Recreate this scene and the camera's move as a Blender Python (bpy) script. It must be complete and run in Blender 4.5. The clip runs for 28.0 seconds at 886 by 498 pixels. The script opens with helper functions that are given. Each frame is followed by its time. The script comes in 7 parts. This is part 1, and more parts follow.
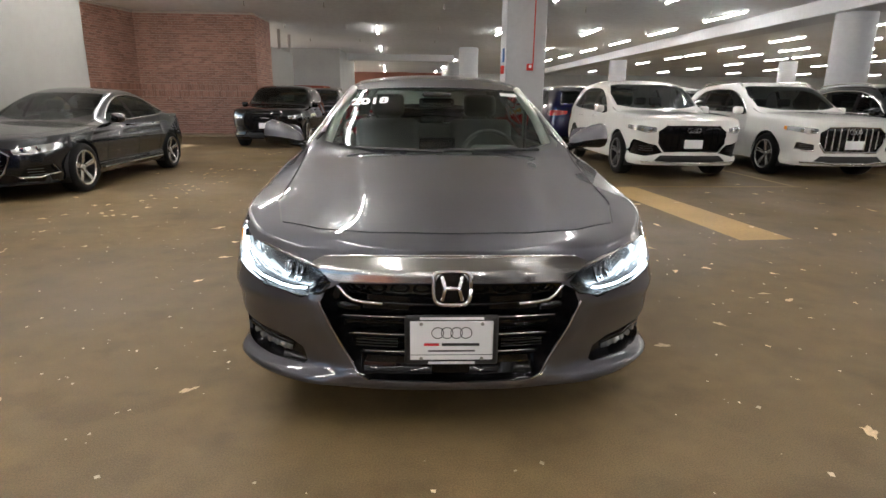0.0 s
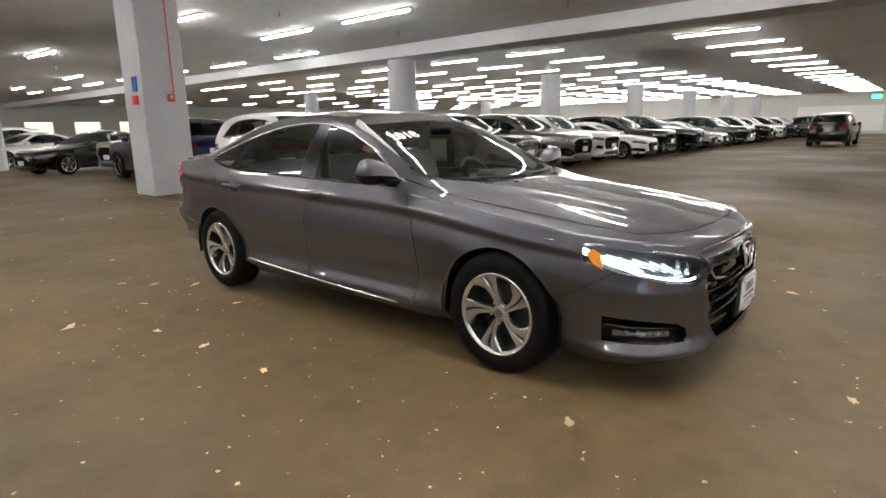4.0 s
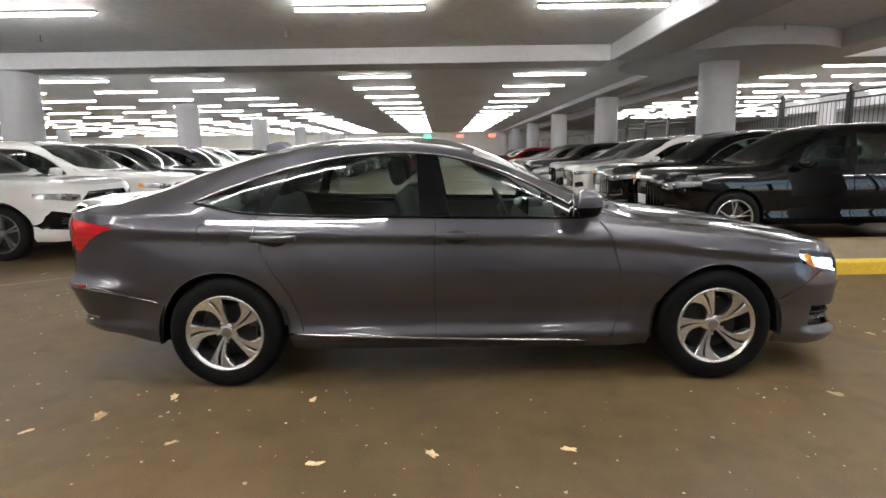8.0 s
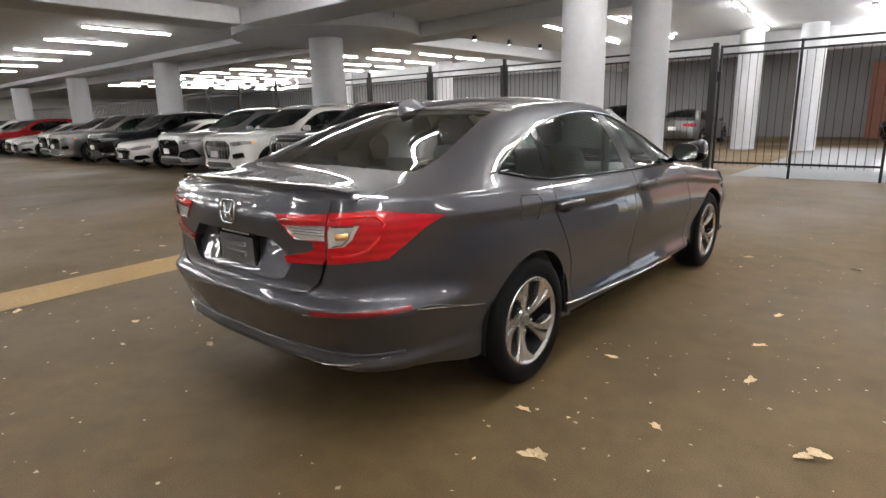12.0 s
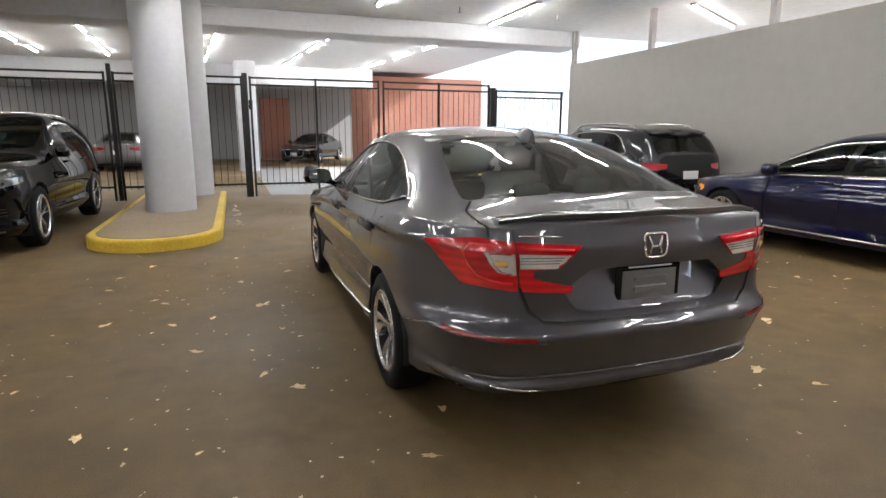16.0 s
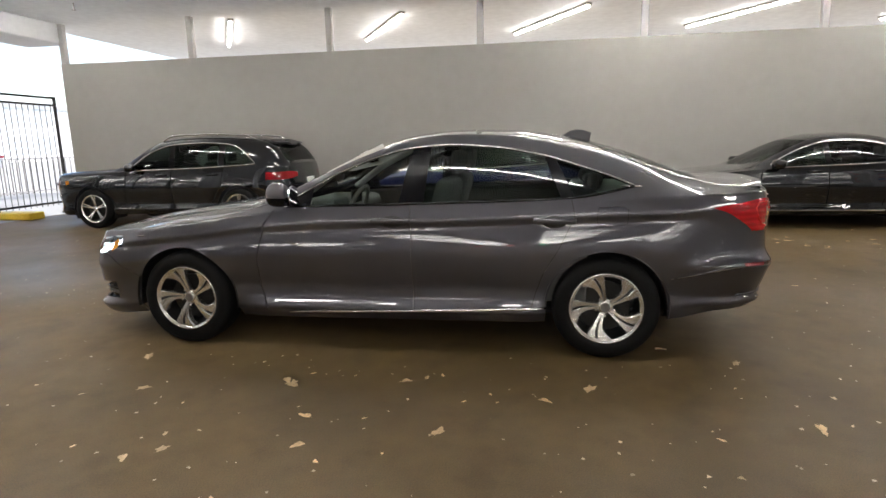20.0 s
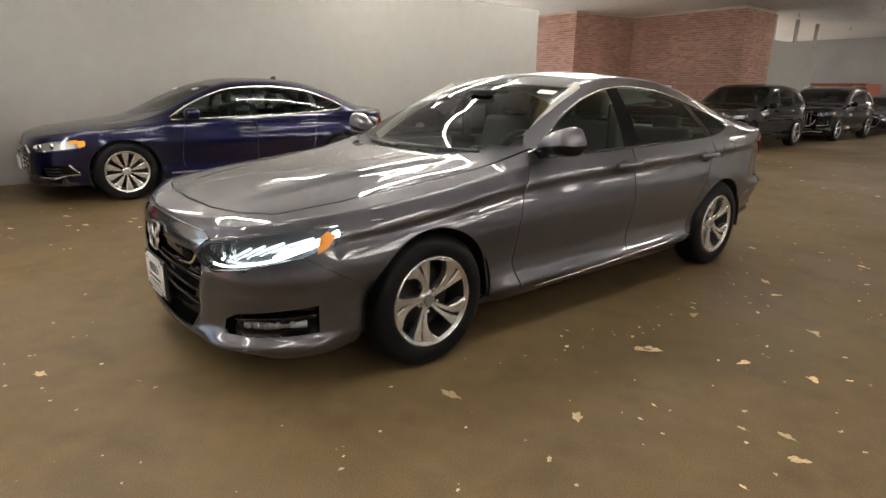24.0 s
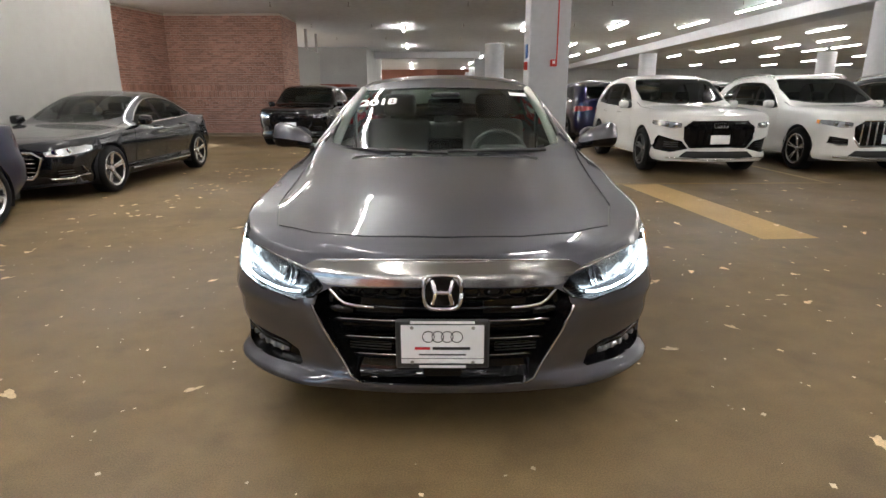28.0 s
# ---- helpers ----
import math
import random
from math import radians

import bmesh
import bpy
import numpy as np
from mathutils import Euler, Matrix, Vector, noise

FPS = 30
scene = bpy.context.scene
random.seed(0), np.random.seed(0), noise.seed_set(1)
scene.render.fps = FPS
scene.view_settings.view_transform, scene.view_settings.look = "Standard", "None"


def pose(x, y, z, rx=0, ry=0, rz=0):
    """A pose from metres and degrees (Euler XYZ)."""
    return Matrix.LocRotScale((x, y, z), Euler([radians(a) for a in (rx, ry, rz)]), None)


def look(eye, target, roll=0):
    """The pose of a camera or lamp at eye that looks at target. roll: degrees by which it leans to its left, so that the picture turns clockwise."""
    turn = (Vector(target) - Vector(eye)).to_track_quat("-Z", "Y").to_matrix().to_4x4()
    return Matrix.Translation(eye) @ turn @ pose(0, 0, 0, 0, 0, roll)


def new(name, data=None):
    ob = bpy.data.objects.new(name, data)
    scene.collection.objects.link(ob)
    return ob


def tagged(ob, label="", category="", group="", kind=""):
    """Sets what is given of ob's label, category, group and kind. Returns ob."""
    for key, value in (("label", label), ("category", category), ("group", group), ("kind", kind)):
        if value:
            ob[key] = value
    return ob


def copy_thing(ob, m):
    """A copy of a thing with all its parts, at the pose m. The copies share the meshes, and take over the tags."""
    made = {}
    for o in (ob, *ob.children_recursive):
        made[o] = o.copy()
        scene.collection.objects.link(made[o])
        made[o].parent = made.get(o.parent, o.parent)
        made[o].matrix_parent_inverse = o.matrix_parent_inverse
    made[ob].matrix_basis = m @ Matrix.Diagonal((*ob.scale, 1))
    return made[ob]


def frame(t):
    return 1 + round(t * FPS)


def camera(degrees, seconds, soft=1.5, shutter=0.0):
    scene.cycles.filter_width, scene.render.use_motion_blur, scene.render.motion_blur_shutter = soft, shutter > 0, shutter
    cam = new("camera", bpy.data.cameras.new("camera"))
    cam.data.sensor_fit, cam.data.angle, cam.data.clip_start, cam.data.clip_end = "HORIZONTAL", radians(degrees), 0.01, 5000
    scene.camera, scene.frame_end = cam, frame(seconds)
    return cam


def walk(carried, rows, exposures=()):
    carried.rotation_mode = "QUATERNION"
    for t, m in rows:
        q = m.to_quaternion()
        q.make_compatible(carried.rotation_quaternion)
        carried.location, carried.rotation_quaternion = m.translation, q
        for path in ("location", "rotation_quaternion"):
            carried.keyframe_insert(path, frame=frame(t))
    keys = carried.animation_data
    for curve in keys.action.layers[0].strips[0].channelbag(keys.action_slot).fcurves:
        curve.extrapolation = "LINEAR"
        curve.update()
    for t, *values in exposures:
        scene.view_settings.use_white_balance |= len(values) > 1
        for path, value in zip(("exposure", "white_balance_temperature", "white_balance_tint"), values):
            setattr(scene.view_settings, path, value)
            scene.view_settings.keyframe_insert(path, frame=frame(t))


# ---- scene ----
cam = camera(75.8, 28.0)
STOPS = 1.38
PATH = [
    (0, (-0.117, -4.307, 1.268), (-0.034, -2.375, 0.76), 0.7),
    (0.5, (-0.323, -4.342, 1.256), (-0.17, -2.413, 0.752), 0.6),
    (1, (-0.69, -4.33, 1.277), (-0.412, -2.408, 0.799), 0.2),
    (1.5, (-1.138, -4.32, 1.283), (-0.684, -2.429, 0.815), -0.9),
    (2, (-1.572, -4.182, 1.279), (-0.948, -2.345, 0.795), -1.3),
    (2.5, (-2.043, -4.013, 1.281), (-1.182, -2.268, 0.82), -1.8),
    (3, (-2.495, -3.774, 1.285), (-1.452, -2.124, 0.847), -3.1),
    (3.5, (-2.919, -3.462, 1.299), (-1.634, -1.992, 0.865), -1.8),
    (5.5, (-3.918, -1.7, 1.295), (-2.108, -0.923, 0.949), -1.9),
    (6, (-4.071, -1.268, 1.32), (-2.193, -0.667, 0.982), -1.0),
    (6.5, (-4.083, -0.908, 1.323), (-2.155, -0.5, 0.982), -0.7),
    (7, (-4.104, -0.596, 1.338), (-2.146, -0.36, 1.003), -0.1),
    (7.5, (-4.116, -0.252, 1.316), (-2.147, -0.125, 0.991), -0.6),
    (8, (-4.064, 0.157, 1.328), (-2.091, 0.154, 1.0), -0.9),
    (8.5, (-4.034, 0.667, 1.321), (-2.066, 0.516, 0.996), -0.8),
    (9, (-3.882, 1.136, 1.32), (-1.94, 0.805, 0.976), -0.3),
    (9.5, (-3.754, 1.626, 1.317), (-1.862, 1.081, 0.966), 0.1),
    (10, (-3.56, 2.068, 1.311), (-1.732, 1.332, 0.97), 0.1),
    (10.5, (-3.356, 2.565, 1.317), (-1.63, 1.622, 0.953), -0.2),
    (11, (-3.058, 2.986, 1.324), (-1.466, 1.838, 0.94), -0.2),
    (11.5, (-2.713, 3.377, 1.32), (-1.267, 2.062, 0.899), -1.1),
    (13.5, (-1.018, 4.519, 1.38), (-0.416, 2.668, 0.916), -0.4),
    (14, (-0.536, 4.668, 1.373), (-0.19, 2.753, 0.912), -1.2),
    (14.5, (-0.007, 4.67, 1.385), (0.067, 2.724, 0.932), -1.1),
    (15, (0.545, 4.629, 1.385), (0.359, 2.688, 0.943), -0.3),
    (15.5, (1.084, 4.491, 1.394), (0.653, 2.586, 0.965), 0.9),
    (16, (1.623, 4.348, 1.395), (0.956, 2.504, 0.998), 0.2),
    (16.5, (2.105, 4.089, 1.408), (1.175, 2.36, 1.025), 0.8),
    (17, (2.626, 3.782, 1.387), (1.452, 2.203, 1.029), 0.1),
    (17.5, (3.081, 3.415, 1.397), (1.705, 2.02, 0.998), 0.0),
    (18, (3.532, 3.015, 1.372), (1.988, 1.814, 0.957), -0.7),
    (18.5, (3.867, 2.55, 1.385), (2.184, 1.555, 0.966), -1.4),
    (19, (4.136, 2.064, 1.36), (2.337, 1.291, 0.951), -1.3),
    (19.5, (4.28, 1.535, 1.375), (2.401, 0.973, 0.983), -0.7),
    (20, (4.406, 0.982, 1.358), (2.466, 0.661, 0.991), -1.2),
    (20.5, (4.387, 0.432, 1.352), (2.426, 0.323, 0.977), 0.0),
    (22.5, (3.72, -1.705, 1.355), (1.9, -0.982, 0.949), 2.1),
    (23, (3.533, -2.205, 1.329), (1.799, -1.301, 0.908), 1.3),
    (23.5, (3.227, -2.636, 1.294), (1.578, -1.597, 0.835), 0.6),
    (24, (2.894, -3.01, 1.297), (1.409, -1.776, 0.762), 0.9),
    (24.5, (2.558, -3.322, 1.386), (1.241, -1.937, 0.795), 1.6),
    (25, (2.203, -3.569, 1.401), (1.04, -2.074, 0.76), 2.2),
    (25.5, (1.832, -3.832, 1.384), (0.849, -2.214, 0.74), 0.3),
    (26, (1.421, -3.999, 1.308), (0.619, -2.252, 0.756), -2.9),
    (26.5, (0.961, -4.173, 1.273), (0.504, -2.288, 0.786), -0.7),
    (27, (0.457, -4.27, 1.274), (0.214, -2.35, 0.771), -1.0),
    (27.5, (0.101, -4.282, 1.289), (0.049, -2.356, 0.755), -0.9),
    (28, (0.02, -4.302, 1.294), (0.002, -2.371, 0.774), -0.1),
]
walk(cam, [(t, look(eye, target, roll)) for t, eye, target, roll in PATH], [(t, STOPS + e, k, 10) for t, k, e in ((0, 6250, 0.02), (3, 6200, -0.02), (6, 6120, 0.0), (11, 6100, -0.02), (14, 6100, 0.0), (18.5, 6050, -0.08), (20, 6300, -0.20), (22.5, 6350, -0.12), (24, 6600, 0.08), (25, 6450, 0.10), (26, 6200, 0.10), (28, 6200, 0.10))])

# ---- world, sun, exposure ----
world = bpy.data.worlds.new("world")
scene.world = world
world.use_nodes = True
wn = world.node_tree.nodes
sky = wn.new("ShaderNodeTexSky")
sky.sky_type, sky.sun_disc = "NISHITA", False
sky.sun_elevation, sky.sun_rotation = radians(33), radians(287)
wn["Background"].inputs[1].default_value = 0.15
world.node_tree.links.new(sky.outputs[0], wn["Background"].inputs[0])
sun = new("sun", bpy.data.lights.new("sun", "SUN"))
sun.data.energy, sun.data.angle, sun.data.color = 5.0, radians(0.5), (1, 0.93, 0.82)
sun.matrix_world = look((-30, 9, 21), (0, 0, 0))
scene.view_settings.exposure = STOPS


# ---- materials ----
def pbr(name, col, rough=0.5, metal=0.0, var=0.0, scale=4.0, bump=0.0, bscale=60.0, coat=0.0, rvar=0.0, emit=0.0, trans=0.0, ior=1.5, obvar=0.0, alpha=1.0):
    m = bpy.data.materials.new(name)
    m.use_nodes = True
    n, l = m.node_tree.nodes, m.node_tree.links
    b = n["Principled BSDF"]
    b.inputs["Base Color"].default_value = (*col, 1)
    b.inputs["Roughness"].default_value = rough
    b.inputs["Metallic"].default_value = metal
    b.inputs["Coat Weight"].default_value = coat
    b.inputs["Coat Roughness"].default_value = 0.03
    b.inputs["Transmission Weight"].default_value = trans
    b.inputs["IOR"].default_value = ior
    b.inputs["Alpha"].default_value = alpha
    if emit:
        b.inputs["Emission Color"].default_value = (*col, 1)
        b.inputs["Emission Strength"].default_value = emit
    tc = n.new("ShaderNodeTexCoord")
    if var:
        big, small = n.new("ShaderNodeTexNoise"), n.new("ShaderNodeTexNoise")
        for q, s, d in ((big, scale * 0.25, 4), (small, scale * 6, 6)):
            q.inputs["Scale"].default_value, q.inputs["Detail"].default_value = s, d
            l.new(tc.outputs["Object"], q.inputs["Vector"])
        add = n.new("ShaderNodeMath")
        add.operation = "ADD"
        l.new(big.outputs["Fac"], add.inputs[0])
        l.new(small.outputs["Fac"], add.inputs[1])
        mr = n.new("ShaderNodeMapRange")
        mr.inputs[1].default_value, mr.inputs[2].default_value = 0.65, 1.35
        mr.inputs[3].default_value, mr.inputs[4].default_value = 1 - var, 1 + var
        l.new(add.outputs[0], mr.inputs[0])
        mul = n.new("ShaderNodeMix")
        mul.data_type, mul.blend_type = "RGBA", "MULTIPLY"
        mul.inputs["Factor"].default_value = 1
        mul.inputs["A"].default_value = (*col, 1)
        l.new(mr.outputs[0], mul.inputs["B"])
        out = mul.outputs["Result"]
        if obvar:
            info, mr2 = n.new("ShaderNodeObjectInfo"), n.new("ShaderNodeMapRange")
            mr2.inputs[3].default_value, mr2.inputs[4].default_value = 1 - obvar, 1 + obvar
            l.new(info.outputs["Random"], mr2.inputs[0])
            mul2 = n.new("ShaderNodeMix")
            mul2.data_type, mul2.blend_type = "RGBA", "MULTIPLY"
            mul2.inputs["Factor"].default_value = 1
            l.new(out, mul2.inputs["A"])
            l.new(mr2.outputs[0], mul2.inputs["B"])
            out = mul2.outputs["Result"]
        l.new(out, b.inputs["Base Color"])
        if rvar:
            mr3 = n.new("ShaderNodeMapRange")
            mr3.inputs[1].default_value, mr3.inputs[2].default_value = 0.3, 0.7
            mr3.inputs[3].default_value, mr3.inputs[4].default_value = max(rough - rvar, 0.02), min(rough + rvar, 1)
            l.new(big.outputs["Fac"], mr3.inputs[0])
            l.new(mr3.outputs[0], b.inputs["Roughness"])
    if bump:
        t, bp = n.new("ShaderNodeTexNoise"), n.new("ShaderNodeBump")
        t.inputs["Scale"].default_value, t.inputs["Detail"].default_value = bscale, 8
        l.new(tc.outputs["Object"], t.inputs["Vector"])
        bp.inputs["Strength"].default_value, bp.inputs["Distance"].default_value = bump, 0.01
        l.new(t.outputs["Fac"], bp.inputs["Height"])
        l.new(bp.outputs[0], b.inputs["Normal"])
    return m


M = {}
def worn_floor():
    """Brown concrete: broad patches, dark tyre-worn stains and fine speckle."""
    m = pbr("floor_concrete", (0.142, 0.097, 0.043), 0.58, var=0.20, scale=1.2, bump=0.14, bscale=90, rvar=0.20, ior=1.42)
    n, l = m.node_tree.nodes, m.node_tree.links
    b = n["Principled BSDF"]
    tc = n["Texture Coordinate"]
    src = b.inputs["Base Color"].links[0].from_socket
    for scale, detail, lo, hi, dark, light in ((0.9, 5, 0.50, 0.68, 1.0, 0.74), (3.1, 6, 0.54, 0.66, 1.0, 0.84), (0.23, 3, 0.35, 0.65, 0.90, 1.12), (170.0, 2, 0.35, 0.70, 0.82, 1.20)):
        t, mr, mx = n.new("ShaderNodeTexNoise"), n.new("ShaderNodeMapRange"), n.new("ShaderNodeMix")
        t.inputs["Scale"].default_value, t.inputs["Detail"].default_value = scale, detail
        l.new(tc.outputs["Object"], t.inputs["Vector"])
        mr.inputs[1].default_value, mr.inputs[2].default_value = lo, hi
        mr.inputs[3].default_value, mr.inputs[4].default_value = dark, light
        l.new(t.outputs["Fac"], mr.inputs[0])
        mx.data_type, mx.blend_type = "RGBA", "MULTIPLY"
        mx.inputs["Factor"].default_value = 1
        l.new(src, mx.inputs["A"])
        l.new(mr.outputs[0], mx.inputs["B"])
        src = mx.outputs["Result"]
    l.new(src, b.inputs["Base Color"])
    return m


M["floor"] = worn_floor()
M["ceiling"] = pbr("ceiling_paint", (0.78, 0.80, 0.82), 0.75, var=0.10, scale=1.0, bump=0.15, bscale=25)
M["beam"] = pbr("beam_paint", (0.62, 0.63, 0.66), 0.7, var=0.07, scale=1.5, bump=0.1, bscale=30)
M["column"] = pbr("column_paint", (0.47, 0.48, 0.51), 0.6, var=0.06, scale=1.5, bump=0.1, bscale=40)
M["wall"] = pbr("wall_paint", (0.275, 0.264, 0.249), 0.8, var=0.05, scale=0.8, bump=0.15, bscale=45)
M["farwall"] = pbr("far_wall_paint", (0.62, 0.62, 0.60), 0.8, var=0.08, scale=0.6)
M["southceil"] = pbr("white_ceiling_paint", (0.60, 0.61, 0.63), 0.75, var=0.06, scale=1.0, bump=0.1, bscale=25)
M["brickplain"] = pbr("far_brickwork", (0.30, 0.135, 0.095), 0.85, var=0.2, scale=2, bump=0.2, bscale=30)
M["corrugated"] = pbr("grey_ribbed_panel", (0.30, 0.30, 0.31), 0.6, var=0.1, scale=2)
M["blockwall"] = pbr("grey_blockwork", (0.33, 0.33, 0.32), 0.85, var=0.15, scale=3, bump=0.3, bscale=20)
M["rust"] = pbr("rust_red_paint", (0.20, 0.055, 0.035), 0.8, var=0.2, scale=3)
M["brick"] = pbr("brick", (0.30, 0.160, 0.118), 0.85, var=0.25, scale=4, bump=0.3, bscale=70, obvar=0.22)
def island_vary(m, spread):
    """Varies a joined mesh's pieces one by one."""
    n, l = m.node_tree.nodes, m.node_tree.links
    b = n["Principled BSDF"]
    src = b.inputs["Base Color"].links[0].from_socket
    g, mr, mx = n.new("ShaderNodeNewGeometry"), n.new("ShaderNodeMapRange"), n.new("ShaderNodeMix")
    mr.inputs[3].default_value, mr.inputs[4].default_value = 1 - spread, 1 + spread
    l.new(g.outputs["Random Per Island"], mr.inputs[0])
    mx.data_type, mx.blend_type = "RGBA", "MULTIPLY"
    mx.inputs["Factor"].default_value = 1
    l.new(src, mx.inputs["A"])
    l.new(mr.outputs[0], mx.inputs["B"])
    l.new(mx.outputs["Result"], b.inputs["Base Color"])
    return m


M["brickisle"] = island_vary(pbr("brick_joined", (0.30, 0.160, 0.118), 0.85, var=0.25, scale=4, bump=0.3, bscale=70), 0.22)
M["crumb"] = island_vary(pbr("leaf_crumb", (0.58, 0.49, 0.36), 0.85, var=0.2, scale=20), 0.4)
M["mortar"] = pbr("mortar", (0.42, 0.35, 0.30), 0.9, var=0.15, scale=6, bump=0.3)
M["yellow"] = pbr("kerb_yellow_paint", (0.62, 0.42, 0.03), 0.55, var=0.22, scale=6, bump=0.2)
M["stripe"] = pbr("stripe_yellow_paint", (0.42, 0.28, 0.105), 0.6, var=0.18, scale=5, bump=0.15)
M["thinline"] = pbr("worn_line_paint", (0.27, 0.185, 0.075), 0.6, var=0.3, scale=6, bump=0.15)
M["kerb"] = pbr("kerb_concrete", (0.27, 0.21, 0.14), 0.8, var=0.16, scale=3, bump=0.2)
M["blackmetal"] = pbr("black_painted_steel", (0.008, 0.008, 0.009), 0.4, var=0.2, scale=8)
M["post"] = pbr("grey_painted_steel", (0.34, 0.33, 0.33), 0.5, var=0.1, scale=5)
M["lamp"] = pbr("lamp_glow", (1.0, 0.945, 0.865), 0.5, emit=38.0)
M["lampfar"] = pbr("lamp_glow_far", (1.0, 0.945, 0.865), 0.5, emit=19.0)
M["lampcase"] = pbr("lamp_housing", (0.42, 0.42, 0.41), 0.5)
M["shelf"] = pbr("grey_shelf_felt", (0.36, 0.40, 0.38), 0.9, var=0.08, scale=20)
M["pavement"] = pbr("outdoor_concrete", (0.40, 0.395, 0.385), 0.8, var=0.15, scale=1.5, bump=0.1)
# Darker, bluer copy of the outdoor concrete: the shade is in the colour.
M["apron"] = pbr("shade_toned_concrete", (0.27, 0.275, 0.285), 0.8, var=0.15, scale=1.5, bump=0.1)
M["exitgreen"] = pbr("green_sign_glow", (0.05, 1.0, 0.35), 0.5, emit=3.0)
M["exitred"] = pbr("red_sign_glow", (1.0, 0.06, 0.03), 0.5, emit=3.0)
M["bluesign"] = pbr("blue_sign", (0.02, 0.10, 0.35), 0.5)
M["red"] = pbr("red_alarm_plastic", (0.55, 0.03, 0.02), 0.35)
M["white"] = pbr("white_plastic", (0.8, 0.8, 0.8), 0.4)
M["black"] = pbr("black_plastic", (0.012, 0.012, 0.013), 0.45, var=0.1, scale=20)
M["gloss"] = pbr("gloss_black", (0.004, 0.004, 0.005), 0.05, ior=1.42)
M["rubber"] = pbr("tyre_rubber", (0.006, 0.006, 0.0065), 0.60, var=0.2, scale=12, bump=0.1, bscale=120, ior=1.25)
M["alloy"] = pbr("machined_alloy", (0.72, 0.71, 0.69), 0.26, metal=0.9, var=0.08, scale=20)
M["darkalloy"] = pbr("dark_alloy", (0.018, 0.018, 0.019), 0.3, metal=0.4)
M["greyalloy"] = pbr("dark_machined_alloy", (0.22, 0.22, 0.22), 0.3, metal=0.8, var=0.4, scale=30)
M["steel"] = pbr("brake_steel", (0.30, 0.29, 0.28), 0.35, metal=1.0, var=0.15, scale=15)
M["brakedark"] = pbr("worn_brake_steel", (0.035, 0.034, 0.032), 0.45, metal=0.8, var=0.2, scale=15)
M["chrome"] = pbr("chrome", (0.80, 0.80, 0.82), 0.06, metal=1.0)
M["darkchrome"] = pbr("dark_chrome", (0.40, 0.39, 0.38), 0.14, metal=1.0)
M["cloth"] = pbr("seat_cloth", (0.10, 0.104, 0.104), 0.85, var=0.2, scale=30, bump=0.2, bscale=300)
M["parkseat"] = pbr("dark_seat_leather", (0.035, 0.035, 0.036), 0.6, var=0.1, scale=20)
M["trim"] = pbr("cabin_trim", (0.075, 0.078, 0.078), 0.6, var=0.1, scale=10)
M["headlining"] = pbr("headlining", (0.50, 0.50, 0.48), 0.9)
M["taillens"] = pbr("red_lens", (0.50, 0.008, 0.012), 0.10, coat=1.0, var=0.2, scale=10)
def banded(m, dark, light, scale):
    """Horizontal bands, as of the optics behind a lamp's lens."""
    n, l = m.node_tree.nodes, m.node_tree.links
    w, mx = n.new("ShaderNodeTexWave"), n.new("ShaderNodeMix")
    w.bands_direction = "Z"
    w.inputs["Scale"].default_value, w.inputs["Distortion"].default_value = scale, 1.5
    l.new(n["Texture Coordinate"].outputs["Object"], w.inputs["Vector"])
    mx.data_type = "RGBA"
    mx.inputs["A"].default_value, mx.inputs["B"].default_value = (*dark, 1), (*light, 1)
    l.new(w.outputs["Fac"], mx.inputs["Factor"])
    l.new(mx.outputs["Result"], n["Principled BSDF"].inputs["Base Color"])
    return m


banded(M["taillens"], (0.42, 0.004, 0.010), (0.58, 0.008, 0.016), 9.0)
M["reflexred"] = pbr("red_reflector", (0.20, 0.006, 0.010), 0.15, coat=1.0)
M["parktail"] = pbr("dark_red_lens", (0.26, 0.006, 0.010), 0.12, coat=1.0, var=0.4, scale=22)
M["lensrib"] = pbr("red_lens_rib", (0.80, 0.03, 0.03), 0.15, coat=1.0)
M["tailreflect"] = pbr("clear_tail_lens", (0.60, 0.58, 0.56), 0.25, var=0.16, scale=14, coat=1.0)
# Grey lightened for light on an upward lean that the flat holder lacks.
M["plateback"] = pbr("plate_holder_lit", (0.17, 0.17, 0.178), 0.35, var=0.1, scale=20)
M["amber"] = pbr("amber_lens", (0.85, 0.30, 0.02), 0.2, coat=0.5)
M["indicator"] = pbr("pale_amber_lens", (0.75, 0.42, 0.16), 0.2, coat=0.5)
M["led"] = pbr("running_light", (0.86, 0.97, 1.0), 0.3, emit=6.0)
M["ledsoft"] = pbr("clear_lamp_element", (0.80, 0.90, 0.93), 0.15, emit=0.35, coat=1.0)
M["ledfog"] = pbr("fog_lens", (0.40, 0.41, 0.43), 0.15, metal=0.6)
M["leafy"] = pbr("dry_leaf", (0.74, 0.58, 0.36), 0.8, var=0.3, scale=20, obvar=0.3)
M["cone"] = pbr("cone_orange", (0.75, 0.10, 0.03), 0.5, var=0.1, scale=8)
M["facade"] = pbr("pale_facade", (0.82, 0.82, 0.83), 0.8, var=0.08, scale=0.5)
# Blue-grey windows whitened: the outdoor glare is put into the glass colour.
M["facadeglass"] = pbr("facade_glass_glare", (0.60, 0.63, 0.66), 0.3, var=0.3, scale=0.4)
M["shopglass"] = pbr("blue_shop_glass", (0.16, 0.26, 0.46), 0.15, var=0.2, scale=0.4)
M["plate"] = pbr("white_plate", (0.80, 0.80, 0.82), 0.35)
M["ink_red"] = pbr("red_print", (0.55, 0.02, 0.03), 0.5)
